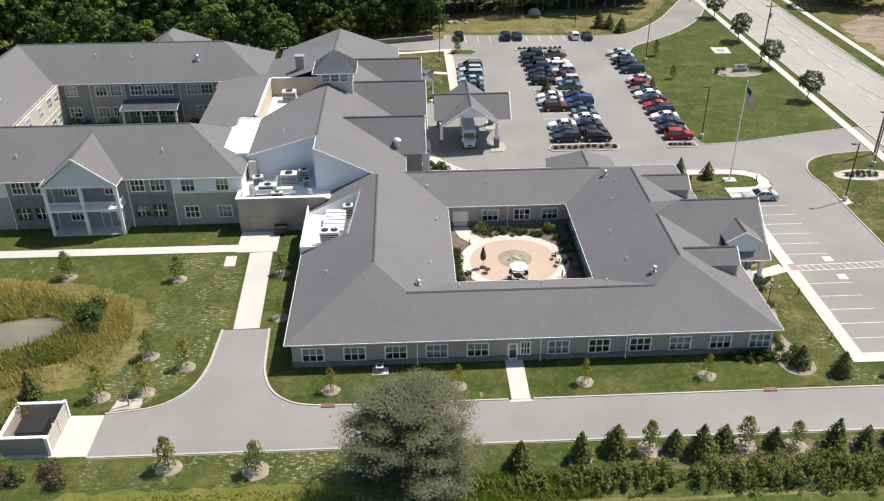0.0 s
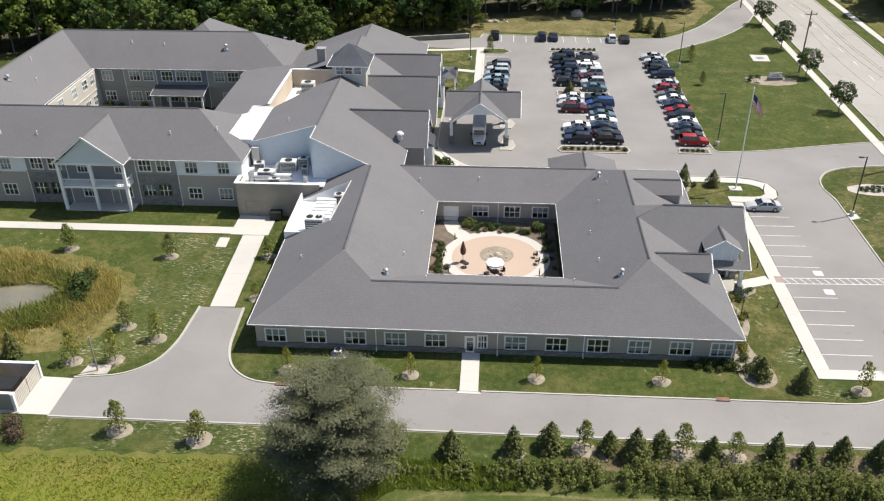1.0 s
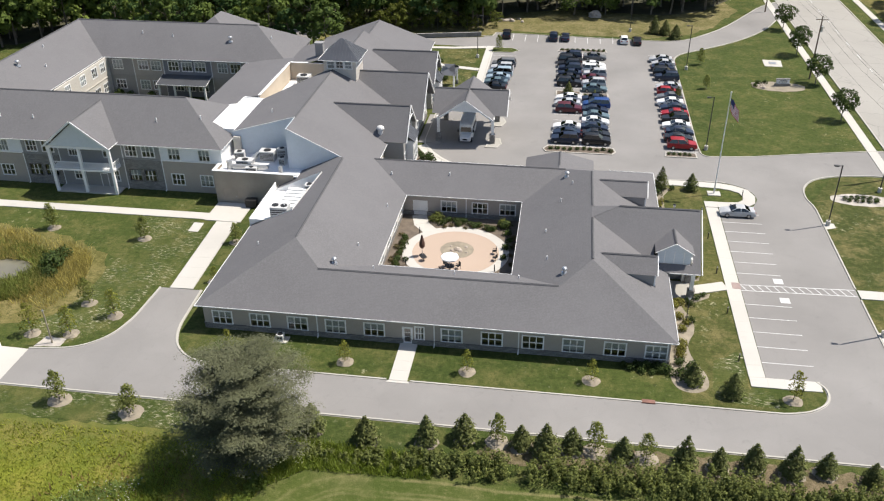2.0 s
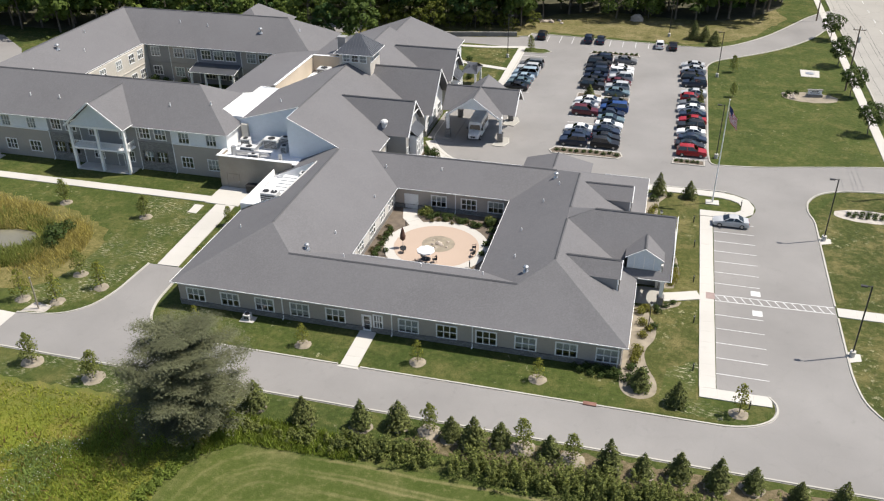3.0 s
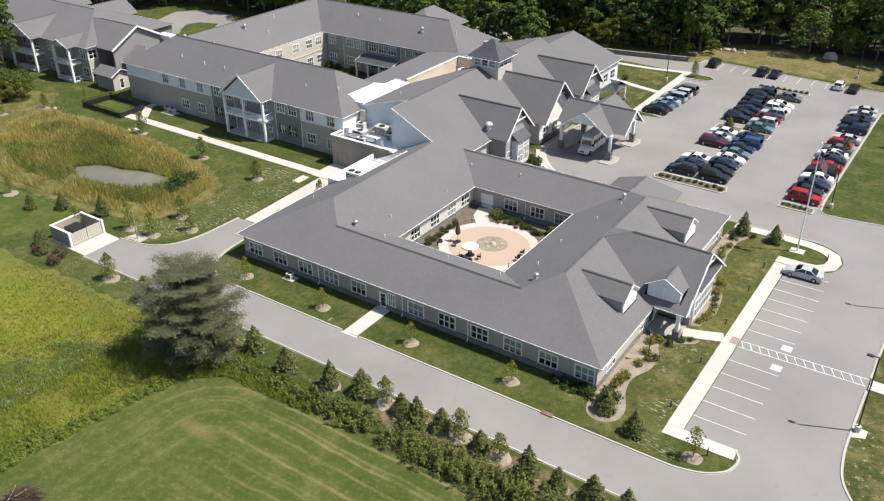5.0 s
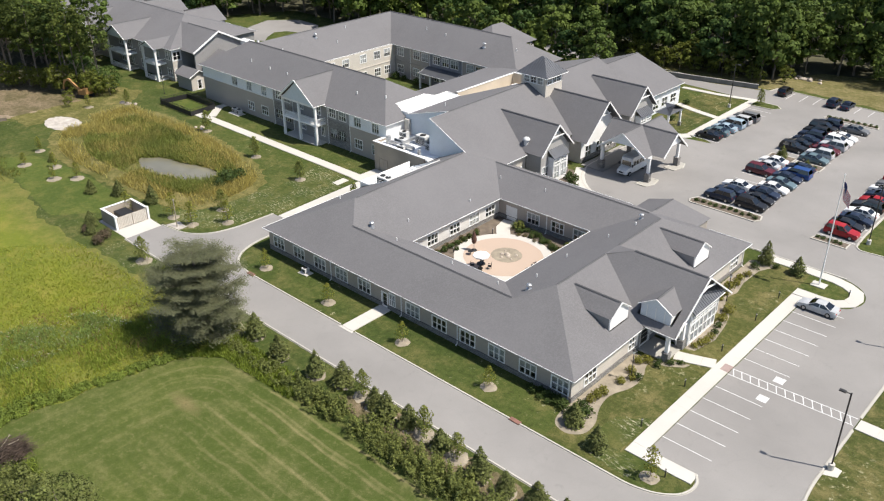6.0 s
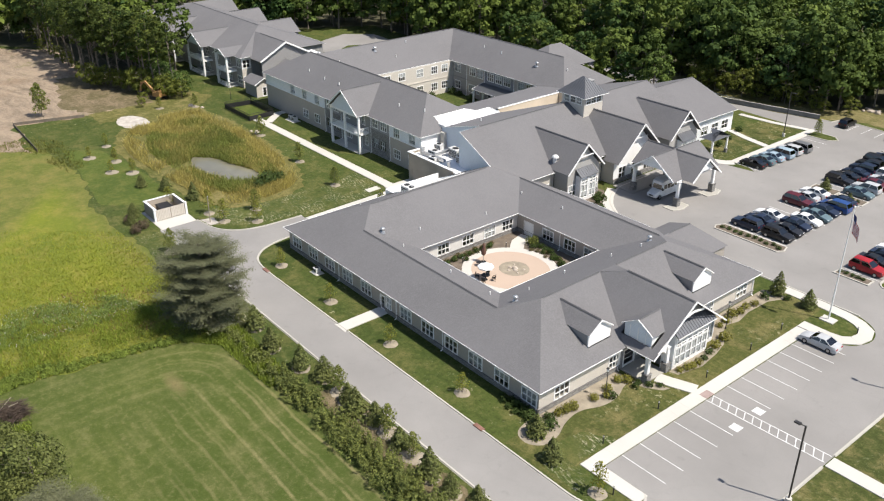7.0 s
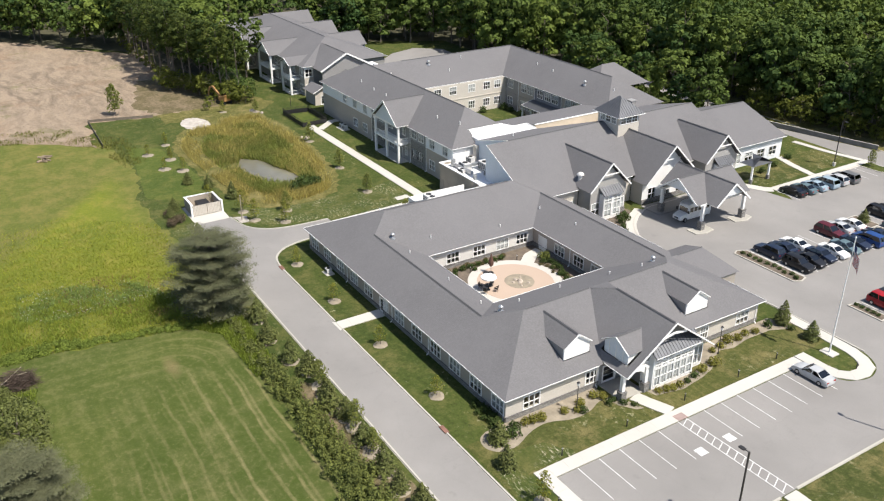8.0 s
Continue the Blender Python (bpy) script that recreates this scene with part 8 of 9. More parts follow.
# heap of cut branches at the field's corner, with a pale bare limb on it
def brush_pile(x, y, length, width, height, seed):
    rnd = random.Random(seed)
    pile = thing("brush_pile", (x, y, 0), "heap of dry reddish-brown cut branches at the field's corner", "brush")
    for i in range(190):
        f = rnd.uniform(-1, 1)
        c = Vector((width * 0.5 * rnd.uniform(-1, 1) * (1 - 0.4 * abs(f)), length * 0.5 * f, 0))
        rise = height * (1 - (c.x / width * 1.8) ** 2) * (1 - 0.6 * f * f) * rnd.uniform(0.1, 1.0)
        a = rnd.gauss(1.2, 0.6)
        d = Vector((math.cos(a), math.sin(a), rnd.uniform(-0.25, 0.4))) * rnd.uniform(0.5, 1.3)
        p, q = c - d + Vector((0, 0, rise)), c + d + Vector((0, 0, rise))
        p.z, q.z = max(p.z, 0.02), max(q.z, 0.02)
        k = Kit().tube(p, q, 0.045, 0.016, 5, False)
        for j in range(5):
            b = p.lerp(q, rnd.uniform(0.3, 0.95))
            e = b + d * 0.5 + Vector((rnd.uniform(-0.5, 0.5), rnd.uniform(-0.5, 0.5), rnd.uniform(-0.1, 0.4)))
            e.z = max(e.z, 0.02)
            k.tube(b, e, 0.02, 0.008, 4, False)
        part("branch", k, TWIG, pile).matrix_parent_inverse = Matrix()
    for a, b in (((1.0, -2.3, 0.9), (-0.4, 0.9, 2.3)), ((-0.9, -1.6, 0.9), (0.4, 1.3, 1.9))):
        part("limb", Kit().tube(a, b, 0.07, 0.04, 6, False), PALE_LIMB, pile, "pale bare limb").matrix_parent_inverse = Matrix()


TWIG = plain("dry_twigs", (0.085, 0.060, 0.045), 0.9, 14, 1.0, 0.35)
PALE_LIMB = plain("bare_pale_wood", (0.34, 0.29, 0.22), 0.85, 14, 1.0, 0.25)
brush_pile(3.5, 27.7, 3.2, 2.8, 2.5, 44)
bushes("shrub", bush_mesh(13, 1.1, 1.2, 800, 0.17, LEAF_CORNER), [(6.6, 26.6, 1.0), (8.4, 27.2, 1.1), (7.6, 25.2, 1.3), (10.0, 26.2, 1.3)], "pale green shrub beside a heap of branches", "rough shrubs")
blades("rough_grass", scatter([(4.6, 24), (5.2, 29.6), (9, 28.9), (15, 28.6), (22, 29.0), (28, 30), (30, 24)], 5200, 27), 0.4, 0.05, WEED_GREEN, 28, "rank grass round the corner trees", "weeds", 0.5)

# weeds creeping over the edge of the bare soil
SOIL_EDGE = [(-63, 55.6), (-77, 53.5), (-88, 45), (-91, 34), (-99, 34), (-97, 48), (-82, 60), (-66, 60.5)]
blades("meadow_weeds", scatter(SOIL_EDGE, 2600, 19, 0.22), 0.35, 0.06, leafy("olive_weeds", (0.13, 0.14, 0.035), 0.45, 0.3, 0.05), 20, "straggling weeds at the edge of the bare soil", "weeds", 0.6)

# ---- vehicles ----


def loft(sections):
    """A closed skin over rings of equal length."""
    k = Kit()
    n = len(sections[0])
    for s in sections:
        k.v += [tuple(p) for p in s]
    for i in range(len(sections) - 1):
        for j in range(n):
            a, b = i * n + j, i * n + (j + 1) % n
            k.f.append((a, b, b + n, a + n))
    k.f.append(tuple(reversed(range(n))))
    k.f.append(tuple(range((len(sections) - 1) * n, len(sections) * n)))
    return k


def rib(x, w, z0, z1, tuck=0.06):
    return [(x, -w + tuck, z0), (x, w - tuck, z0), (x, w, z0 + (z1 - z0) * 0.35), (x, w * 0.985, z0 + (z1 - z0) * 0.72), (x, w * 0.9, z1), (x, -w * 0.9, z1), (x, -w * 0.985, z0 + (z1 - z0) * 0.72), (x, -w, z0 + (z1 - z0) * 0.35)]


TYRE = plain("tyre_rubber", (0.015, 0.015, 0.015), 0.9, 12, 1, 0.1)
RIM_METAL = plain("wheel_alloy", (0.42, 0.42, 0.43), 0.35, 6, 1, 0.08, 0.8)
CAR_GLASS = glass("car_glass", (0.01, 0.012, 0.014))
LAMP_WHITE = plain("headlamp", (0.7, 0.7, 0.7), 0.2, 6, 1, 0.05)
LAMP_RED = plain("tail_lamp", (0.28, 0.012, 0.012), 0.25, 6, 1, 0.1)
PAINTS = {"white": paint("white_paint", (0.72, 0.72, 0.71)), "silver": paint("silver_paint", (0.42, 0.43, 0.44), 0.2), "grey": paint("grey_paint", (0.13, 0.135, 0.14), 0.2), "black": paint("black_paint", (0.012, 0.012, 0.014)),
          "navy": paint("navy_paint", (0.014, 0.022, 0.045)), "blue": paint("blue_paint", (0.02, 0.06, 0.20)), "red": paint("red_paint", (0.30, 0.012, 0.016)), "maroon": paint("maroon_paint", (0.085, 0.012, 0.018)), "teal": paint("teal_grey_paint", (0.10, 0.15, 0.17)), "pale": paint("pale_blue_paint", (0.28, 0.36, 0.42))}
CARS = {}


def car_proto(kind):
    """Meshes of a car that faces +x, its middle on the ground at the origin."""
    L, wd, hood, roof, clear = {"sedan": (4.75, 0.9, 0.93, 1.45, 0.22), "suv": (4.7, 0.94, 1.12, 1.74, 0.28), "hatch": (4.1, 0.87, 0.95, 1.52, 0.22), "van": (5.0, 0.98, 1.1, 1.76, 0.22)}[kind]
    h = L / 2
    prof = {"sedan": ((-1, 0.62), (-0.93, 0.98), (-0.62, 1.0), (0.3, 0.98), (0.55, 0.93), (0.88, 0.78), (1, 0.6)), "suv": ((-1, 0.75), (-0.96, 1.1), (-0.6, 1.12), (0.35, 1.1), (0.58, 1.06), (0.92, 0.95), (1, 0.72)),
            "hatch": ((-1, 0.7), (-0.95, 1.0), (-0.6, 1.0), (0.35, 0.98), (0.6, 0.92), (0.9, 0.8), (1, 0.6)), "van": ((-1, 0.72), (-0.97, 1.06), (-0.6, 1.08), (0.4, 1.08), (0.66, 1.0), (0.92, 0.85), (1, 0.66))}[kind]
    body = loft([rib(f * h, wd * (0.86 if abs(f) == 1 else 0.97 if abs(f) > 0.85 else 1.0), clear + (0.1 if abs(f) == 1 else 0), z) for f, z in prof])
    base = prof[2][1] - 0.02
    a = {"sedan": (-0.68, -0.34, 0.10, 0.44), "suv": (-0.95, -0.78, 0.08, 0.42), "hatch": (-0.92, -0.66, 0.12, 0.50), "van": (-0.96, -0.82, 0.14, 0.58)}[kind]

    glassk = Kit()
    lo = [(a[0] * h, base), (a[3] * h, base)]
    hi = [(a[1] * h, roof - 0.05), (a[2] * h, roof - 0.05)]
    rw, rt = wd * 0.92, wd * 0.74
    q = {n: p for n, p in (("rl", (lo[0][0], -rw, base)), ("rr", (lo[0][0], rw, base)), ("fl", (lo[1][0], -rw, base)), ("fr", (lo[1][0], rw, base)), ("trl", (hi[0][0], -rt, hi[0][1])), ("trr", (hi[0][0], rt, hi[0][1])), ("tfl", (hi[1][0], -rt, hi[1][1])), ("tfr", (hi[1][0], rt, hi[1][1])))}
    glassk.face(q["rl"], q["fl"], q["tfl"], q["trl"]).face(q["fr"], q["rr"], q["trr"], q["tfr"]).face(q["fl"], q["fr"], q["tfr"], q["tfl"]).face(q["rr"], q["rl"], q["trl"], q["trr"])
    top = loft([[(x, -w, z - 0.04), (x, w, z - 0.04), (x, w * 0.9, z), (x, 0, z + 0.03), (x, -w * 0.9, z)] for x, w, z in ((hi[0][0] - 0.08, rt * 0.96, roof - 0.05), (hi[0][0] + 0.2, rt * 1.02, roof), (hi[1][0] - 0.2, rt * 1.02, roof), (hi[1][0] + 0.08, rt * 0.96, roof - 0.05))])
    posts = []
    for s in (-1, 1):
        for u, v2 in ((q["rl" if s < 0 else "rr"], q["trl" if s < 0 else "trr"]), (q["fl" if s < 0 else "fr"], q["tfl" if s < 0 else "tfr"])):
            posts.append((u, v2, 0.07))
        m0 = Vector(q["rl" if s < 0 else "rr"]).lerp(Vector(q["fl" if s < 0 else "fr"]), 0.5)
        m1 = Vector(q["trl" if s < 0 else "trr"]).lerp(Vector(q["tfl" if s < 0 else "tfr"]), 0.5)
        posts.append((tuple(m0), tuple(m1), 0.085))
    tyre = Kit().tube((0, -0.1, 0), (0, 0.1, 0), 0.33, 0.33, 14)
    rim = Kit().tube((0, -0.115, 0), (0, 0.115, 0), 0.2, 0.2, 10)
    meshes = {"body": body.mesh("body", PAINTS["grey"]), "roof": top.mesh("roof", PAINTS["grey"]), "glazing": glassk.mesh("glazing", CAR_GLASS), "tyre": tyre.mesh("tyre", TYRE), "rim": rim.mesh("rim", RIM_METAL)}
    for i, (u, v2, w) in enumerate(posts):
        meshes["pillar", i] = Kit().bar(u, v2, w, 0.06).mesh("pillar", PAINTS["grey"])
    for n in ("body", "roof"):
        meshes[n].polygons.foreach_set("use_smooth", [True] * len(meshes[n].polygons))
        meshes[n].set_sharp_from_angle(angle=radians(38))
    meshes["mirror"] = Kit().box(-0.07, 0.07, -0.12, 0.12, -0.07, 0.08).mesh("mirror", BLACK)
    zf = prof[-1][1]
    meshes["headlight"] = Kit().box(-0.1, 0.06, -0.2, 0.2, -0.07, 0.07).mesh("headlight", LAMP_WHITE)
    meshes["tail_light"] = Kit().box(-0.06, 0.08, -0.18, 0.18, -0.1, 0.1).mesh("tail_light", LAMP_RED)
    spots = {"tyre": [(0.62 * h, s * (wd - 0.1), 0.33) for s in (-1, 1)] + [(-0.6 * h, s * (wd - 0.1), 0.33) for s in (-1, 1)], "mirror": [(a[3] * h - 0.25, s * (wd + 0.05), base + 0.08) for s in (-1, 1)],
             "headlight": [(0.965 * h, s * wd * 0.62, zf - 0.02) for s in (-1, 1)], "tail_light": [(-0.965 * h, s * wd * 0.66, prof[0][1] + 0.08) for s in (-1, 1)]}
    return meshes, spots


COLOUR_WORDS = {"white": "white", "silver": "silver", "grey": "dark grey", "black": "black", "navy": "dark blue", "blue": "bright blue", "red": "red", "maroon": "maroon", "teal": "grey-green", "pale": "pale blue"}
KIND_WORDS = {"sedan": "sedan", "suv": "tall wagon", "hatch": "hatchback", "van": "minivan"}


def car(kind, colour, x, y, turn):
    if kind not in CARS:
        CARS[kind] = car_proto(kind)
    meshes, spots = CARS[kind]
    e = thing("car", pose(x, y, 0.03, 0, 0, turn + R.uniform(-1.5, 1.5)), "%s %s parked in a marked bay" % (COLOUR_WORDS[colour], KIND_WORDS[kind]), "car", "parked cars")
    for n in ["body", "roof", "glazing"] + [("pillar", i) for i in range(6)]:
        o = new(n if isinstance(n, str) else "pillar", meshes[n])
        o.parent = e
        if n != "glazing":
            o.material_slots[0].link = "OBJECT"
            o.material_slots[0].material = PAINTS[colour]
    for p in spots["tyre"]:
        w = new("wheel", meshes["tyre"])
        w.parent, w.matrix_basis = e, Matrix.Translation(p)
        r = new("rim", meshes["rim"])
        r.parent = w
    for n in ("mirror", "headlight", "tail_light"):
        for p in spots[n]:
            o = new(n, meshes[n])
            o.parent, o.matrix_basis = e, Matrix.Translation(p)
    return e


Y0, STEP = 128.4, 2.74
# west column, east column of the middle block, and the east row; from the south; None is an empty bay
WEST_COL = [("suv", "navy"), ("sedan", "navy"), ("sedan", "white"), None, None, ("suv", "maroon"), ("sedan", "silver"), ("sedan", "white"), None, None, ("suv", "black"), ("sedan", "black"), ("sedan", "navy"), ("suv", "navy"), ("suv", "black"), ("van", "black"), ("suv", "navy")]
EAST_COL = [("suv", "black"), ("sedan", "black"), ("sedan", "navy"), ("sedan", "white"), ("sedan", "teal"), ("sedan", "navy"), ("van", "blue"), ("sedan", "navy"), None, ("sedan", "teal"), ("suv", "silver"), ("sedan", "maroon"), ("suv", "silver"), ("suv", "white"), ("sedan", "white"), None, ("sedan", "grey")]
EAST_ROW = [("suv", "red"), ("sedan", "black"), ("sedan", "navy"), ("sedan", "white"), ("suv", "black"), ("sedan", "red"), ("sedan", "navy"), ("sedan", "white"), ("sedan", "grey"), ("hatch", "red"), ("sedan", "silver"), None, ("suv", "navy"), ("suv", "black"), ("sedan", "navy"), ("sedan", "silver"), ("sedan", "silver")]
for x, col, turn in ((26.2, WEST_COL, 180), (31.1, EAST_COL, 0), (44.7, EAST_ROW, 180)):
    for i, c in enumerate(col):
        if c:
            car(c[0], c[1], x + R.uniform(-0.25, 0.25), Y0 + STEP * i, turn if R.random() > 0.25 else 180 - turn)
for i, (kind, colour) in enumerate((("sedan", "black"), ("sedan", "teal"), ("sedan", "pale"), ("van", "pale"), ("suv", "silver"), ("van", "grey"))):
    car(kind, colour, 12.2 + 0.15 * i, 151.8 + 2.74 * i, 180)
for kind, colour, x, y in (("suv", "black", 11.9, 186.0), ("suv", "navy", 22.3, 185.4), ("sedan", "navy", 24.9, 185.6), ("hatch", "white", 37.6, 184.8), ("sedan", "black", 40.4, 184.6)):
    car(kind, colour, x, y, 90)
car("sedan", "silver", 50.2, 107.0 - 0.9, 180)

# shuttle bus under the carport
bus = thing("shuttle_bus", pose(9.9, 128.9, 0.03, 0, 0, -90), "white shuttle bus parked under the carport", "bus")
WHITE_PAINT = PAINTS["white"]
k = loft([rib(x, w, z0, z1, 0.03) for x, w, z0, z1 in ((-3.4, 1.12, 0.45, 2.9), (-3.3, 1.16, 0.4, 2.98), (1.2, 1.16, 0.4, 2.98), (1.75, 1.1, 0.4, 2.75), (1.8, 1.02, 0.4, 1.45), (2.7, 0.95, 0.4, 1.28), (3.3, 0.85, 0.45, 1.05), (3.38, 0.78, 0.5, 0.85))])
b = new("body", k.mesh("body", WHITE_PAINT))
b.parent = bus
gl = Kit().face((1.84, -0.9, 1.5), (1.84, 0.9, 1.5), (1.79, 0.8, 2.3), (1.79, -0.8, 2.3))
o = new("windscreen", gl.mesh("windscreen", CAR_GLASS))
o.parent = bus
for s in (-1, 1):
    for i in range(5):
        x = -2.9 + i * 0.92
        pts = [(x, s * 1.175, 1.6), (x + 0.76, s * 1.175, 1.6), (x + 0.76, s * 1.14, 2.35), (x, s * 1.14, 2.35)]
        o = new("window", Kit().face(*(pts if s < 0 else pts[::-1])).mesh("window", CAR_GLASS))
        o.parent = bus
    for x in (-2.1, 2.35):
        w = new("wheel", Kit().tube((0, -0.14, 0), (0, 0.14, 0), 0.4, 0.4, 14).mesh("wheel", TYRE))
        w.parent, w.matrix_basis = bus, Matrix.Translation((x, s * 0.98, 0.4))
        r = new("rim", Kit().tube((0, -0.15, 0), (0, 0.15, 0), 0.22, 0.22, 10).mesh("rim", RIM_METAL))
        r.parent = w
    o = new("mirror", Kit().box(-0.08, 0.08, -0.14, 0.14, -0.2, 0.2).mesh("mirror", BLACK))
    o.parent, o.matrix_basis = bus, Matrix.Translation((2.0, s * 1.25, 1.75))
    o = new("headlight", Kit().box(-0.05, 0.05, -0.15, 0.15, -0.1, 0.1).mesh("headlight", LAMP_WHITE))
    o.parent, o.matrix_basis = bus, Matrix.Translation((3.36, s * 0.6, 0.8))
o = new("grille", Kit().box(-0.03, 0.03, -0.4, 0.4, -0.12, 0.12).mesh("grille", BLACK))
o.parent, o.matrix_basis = bus, Matrix.Translation((3.37, 0, 0.78))

# ---- courtyard ----
def disc(name, cx, cy, rx, ry, z, material, label, category, n=40, thick=0.05, wob=0.0):
    return sheet(name, ring(cx, cy, rx, ry, n, wob), z, material, label, category, thick)


sheet("planting_bed", [(4.45, 81.1), (20.85, 81.1), (20.85, 100.5), (4.45, 100.5)], 0.03, MULCH, "dark mulched bed inside the courtyard", "planting bed", 0.03)
disc("patio_border", 13.0, 91.0, 6.9, 6.7, 0.075, CONCRETE, "cream concrete border of the round patio", "patio")
disc("patio", 13.0, 91.0, 5.6, 5.4, 0.085, PAD, "round terracotta-tinted concrete patio", "patio")
disc("patio_inset", 13.1, 91.6, 2.2, 2.1, 0.092, MULCH_PALE, "round gravel inset with boulders", "patio", 30, 0.02, 0.02)
walk_slabs("pavement", [(6.7, 100.3), (7.4, 97.8), (9.0, 96.0)], 2.0, "concrete walk from the courtyard door", 1.4, 0.07)


def boulder(x, y, r, seed, label="weathered grey boulder on the lawn", material=None, z=0.05):
    rnd = random.Random(seed)
    k = Kit().dome((x, y, z), r, r * rnd.uniform(0.7, 1.0), r * rnd.uniform(0.6, 0.9), 4, 9)
    k.v = [(p[0] + rnd.uniform(-1, 1) * r * 0.12, p[1] + rnd.uniform(-1, 1) * r * 0.12, p[2] if p[2] <= z + 0.01 else p[2] + rnd.uniform(-1, 1) * r * 0.1) for p in k.v]
    solid("boulder", k, material or ROCK, label, "boulder", "boulders")


ROCK = plain("pale_rock", (0.42, 0.36, 0.3), 0.9, 4, 0.8, 0.25, bump=0.8)
for i, (x, y, r) in enumerate(((13.1, 91.7, 0.5), (13.6, 91.3, 0.35), (12.5, 91.3, 0.3), (12.2, 92.4, 0.22), (14.2, 92.4, 0.25), (13.0, 90.6, 0.3), (14.4, 91.0, 0.2))):
    boulder(x, y, r, 700 + i, "tan boulder in the patio's gravel inset")


def umbrella(x, y, z, is_open, colour, label):
    e = thing("patio_umbrella", (x, y, z), label, "umbrella")
    parts = [("pole", Kit().tube((0, 0, 0), (0, 0, 2.5), 0.03, 0.03, 8), STEEL), ("base_plate", Kit().tube((0, 0, 0), (0, 0, 0.09), 0.3, 0.26, 14), BLACK)]
    c = Kit()
    n = 8
    if is_open:
        rim = [(1.15 * math.cos(6.283 * i / n), 1.15 * math.sin(6.283 * i / n), 2.05) for i in range(n)]
        for i in range(n):
            c.face(rim[i], rim[(i + 1) % n], (0, 0, 2.55)).face(rim[(i + 1) % n], rim[i], (rim[i][0], rim[i][1], 1.88), (rim[(i + 1) % n][0], rim[(i + 1) % n][1], 1.88))
    else:
        prof = ((0.9, 0.1), (1.1, 0.24), (1.5, 0.26), (2.0, 0.16), (2.5, 0.05))
        for (z0, r0), (z1, r1) in zip(prof, prof[1:]):
            c.tube((0, 0, z0), (0, 0, z1), r0, r1, 9)
    parts.append(("canopy", c, plain("canopy_cloth_" + ("pale" if is_open else "dark"), colour, 0.85, 9, 1.5, 0.1)))
    for nme, kk, mm in parts:
        o = new(nme, kk.mesh(nme, mm))
        o.parent = e
    if not is_open:
        e.scale = (1.45, 1.45, 1.2)
    return e


def patio_chair(x, y, turn):
    e = thing("patio_chair", pose(x, y, 0.085, 0, 0, turn), "dark metal patio chair beside the table", "chair", "patio chairs")
    for nme, kk in (("seat", Kit().box(-0.25, 0.25, -0.25, 0.25, 0.42, 0.47)), ("backrest", Kit().box(-0.25, 0.25, 0.22, 0.27, 0.47, 0.95))):
        o = new(nme, kk.mesh(nme, BLACK))
        o.parent = e
    for sx in (-0.22, 0.22):
        for sy in (-0.22, 0.22):
            o = new("leg", Kit().tube((sx, sy, 0), (sx, sy, 0.42), 0.02, 0.02, 6).mesh("leg", BLACK))
            o.parent = e
        o = new("armrest", Kit().bar((sx, -0.22, 0.66), (sx, 0.24, 0.66), 0.05, 0.04).mesh("armrest", BLACK))
        o.parent = e


umbrella(8.9, 89.6, 0.085, False, (0.10, 0.05, 0.035), "closed dark brown patio umbrella")
umbrella(12.9, 86.4, 0.085, True, (0.75, 0.75, 0.74), "open white umbrella over the patio table")
tb = thing("patio_table", (12.9, 86.4, 0.085), "round dark patio table under the umbrella", "table")
for nme, kk in (("tabletop", Kit().tube((0, 0, 0.7), (0, 0, 0.74), 0.6, 0.6, 20)), ("pedestal", Kit().tube((0, 0, 0), (0, 0, 0.7), 0.05, 0.05, 8))):
    o = new(nme, kk.mesh(nme, BLACK))
    o.parent = tb
for i in range(4):
    a = 0.6 + 1.571 * i
    patio_chair(12.9 + 1.15 * math.cos(a), 86.4 + 1.15 * math.sin(a), math.degrees(a) - 90)
tb = thing("patio_table", (9.3, 88.4, 0.085), "small dark side table on the patio", "table")
for nme, kk in (("tabletop", Kit().tube((0, 0, 0.5), (0, 0, 0.54), 0.4, 0.4, 16)), ("pedestal", Kit().tube((0, 0, 0), (0, 0, 0.5), 0.05, 0.05, 8))):
    o = new(nme, kk.mesh(nme, BLACK))
    o.parent = tb
patio_chair(18.2, 89.6, 250)
patio_chair(18.0, 91.2, 280)


def bollard(x, y, h=0.85):
    e = thing("bollard_light", (x, y, 0), "slim dark bollard light beside a walk", "bollard", "bollard lights")
    for nme, kk, mm in (("post", Kit().tube((0, 0, 0), (0, 0, h), 0.07, 0.07, 10), BRONZE), ("lens", Kit().tube((0, 0, h), (0, 0, h + 0.12), 0.06, 0.06, 10), WHITE_TRIM), ("cap", Kit().tube((0, 0, h + 0.12), (0, 0, h + 0.17), 0.08, 0.06, 10), BRONZE)):
        o = new(nme, kk.mesh(nme, mm))
        o.parent = e


for x, y in ((45.6, 72.8), (45.6, 81.6), (45.5, 90.3), (45.5, 99.0), (45.4, 105.8), (51.0, 68.0), (51.8, 112.0), (7.2, 87.2), (7.6, 95.2), (18.4, 87.0)):
    bollard(x, y)


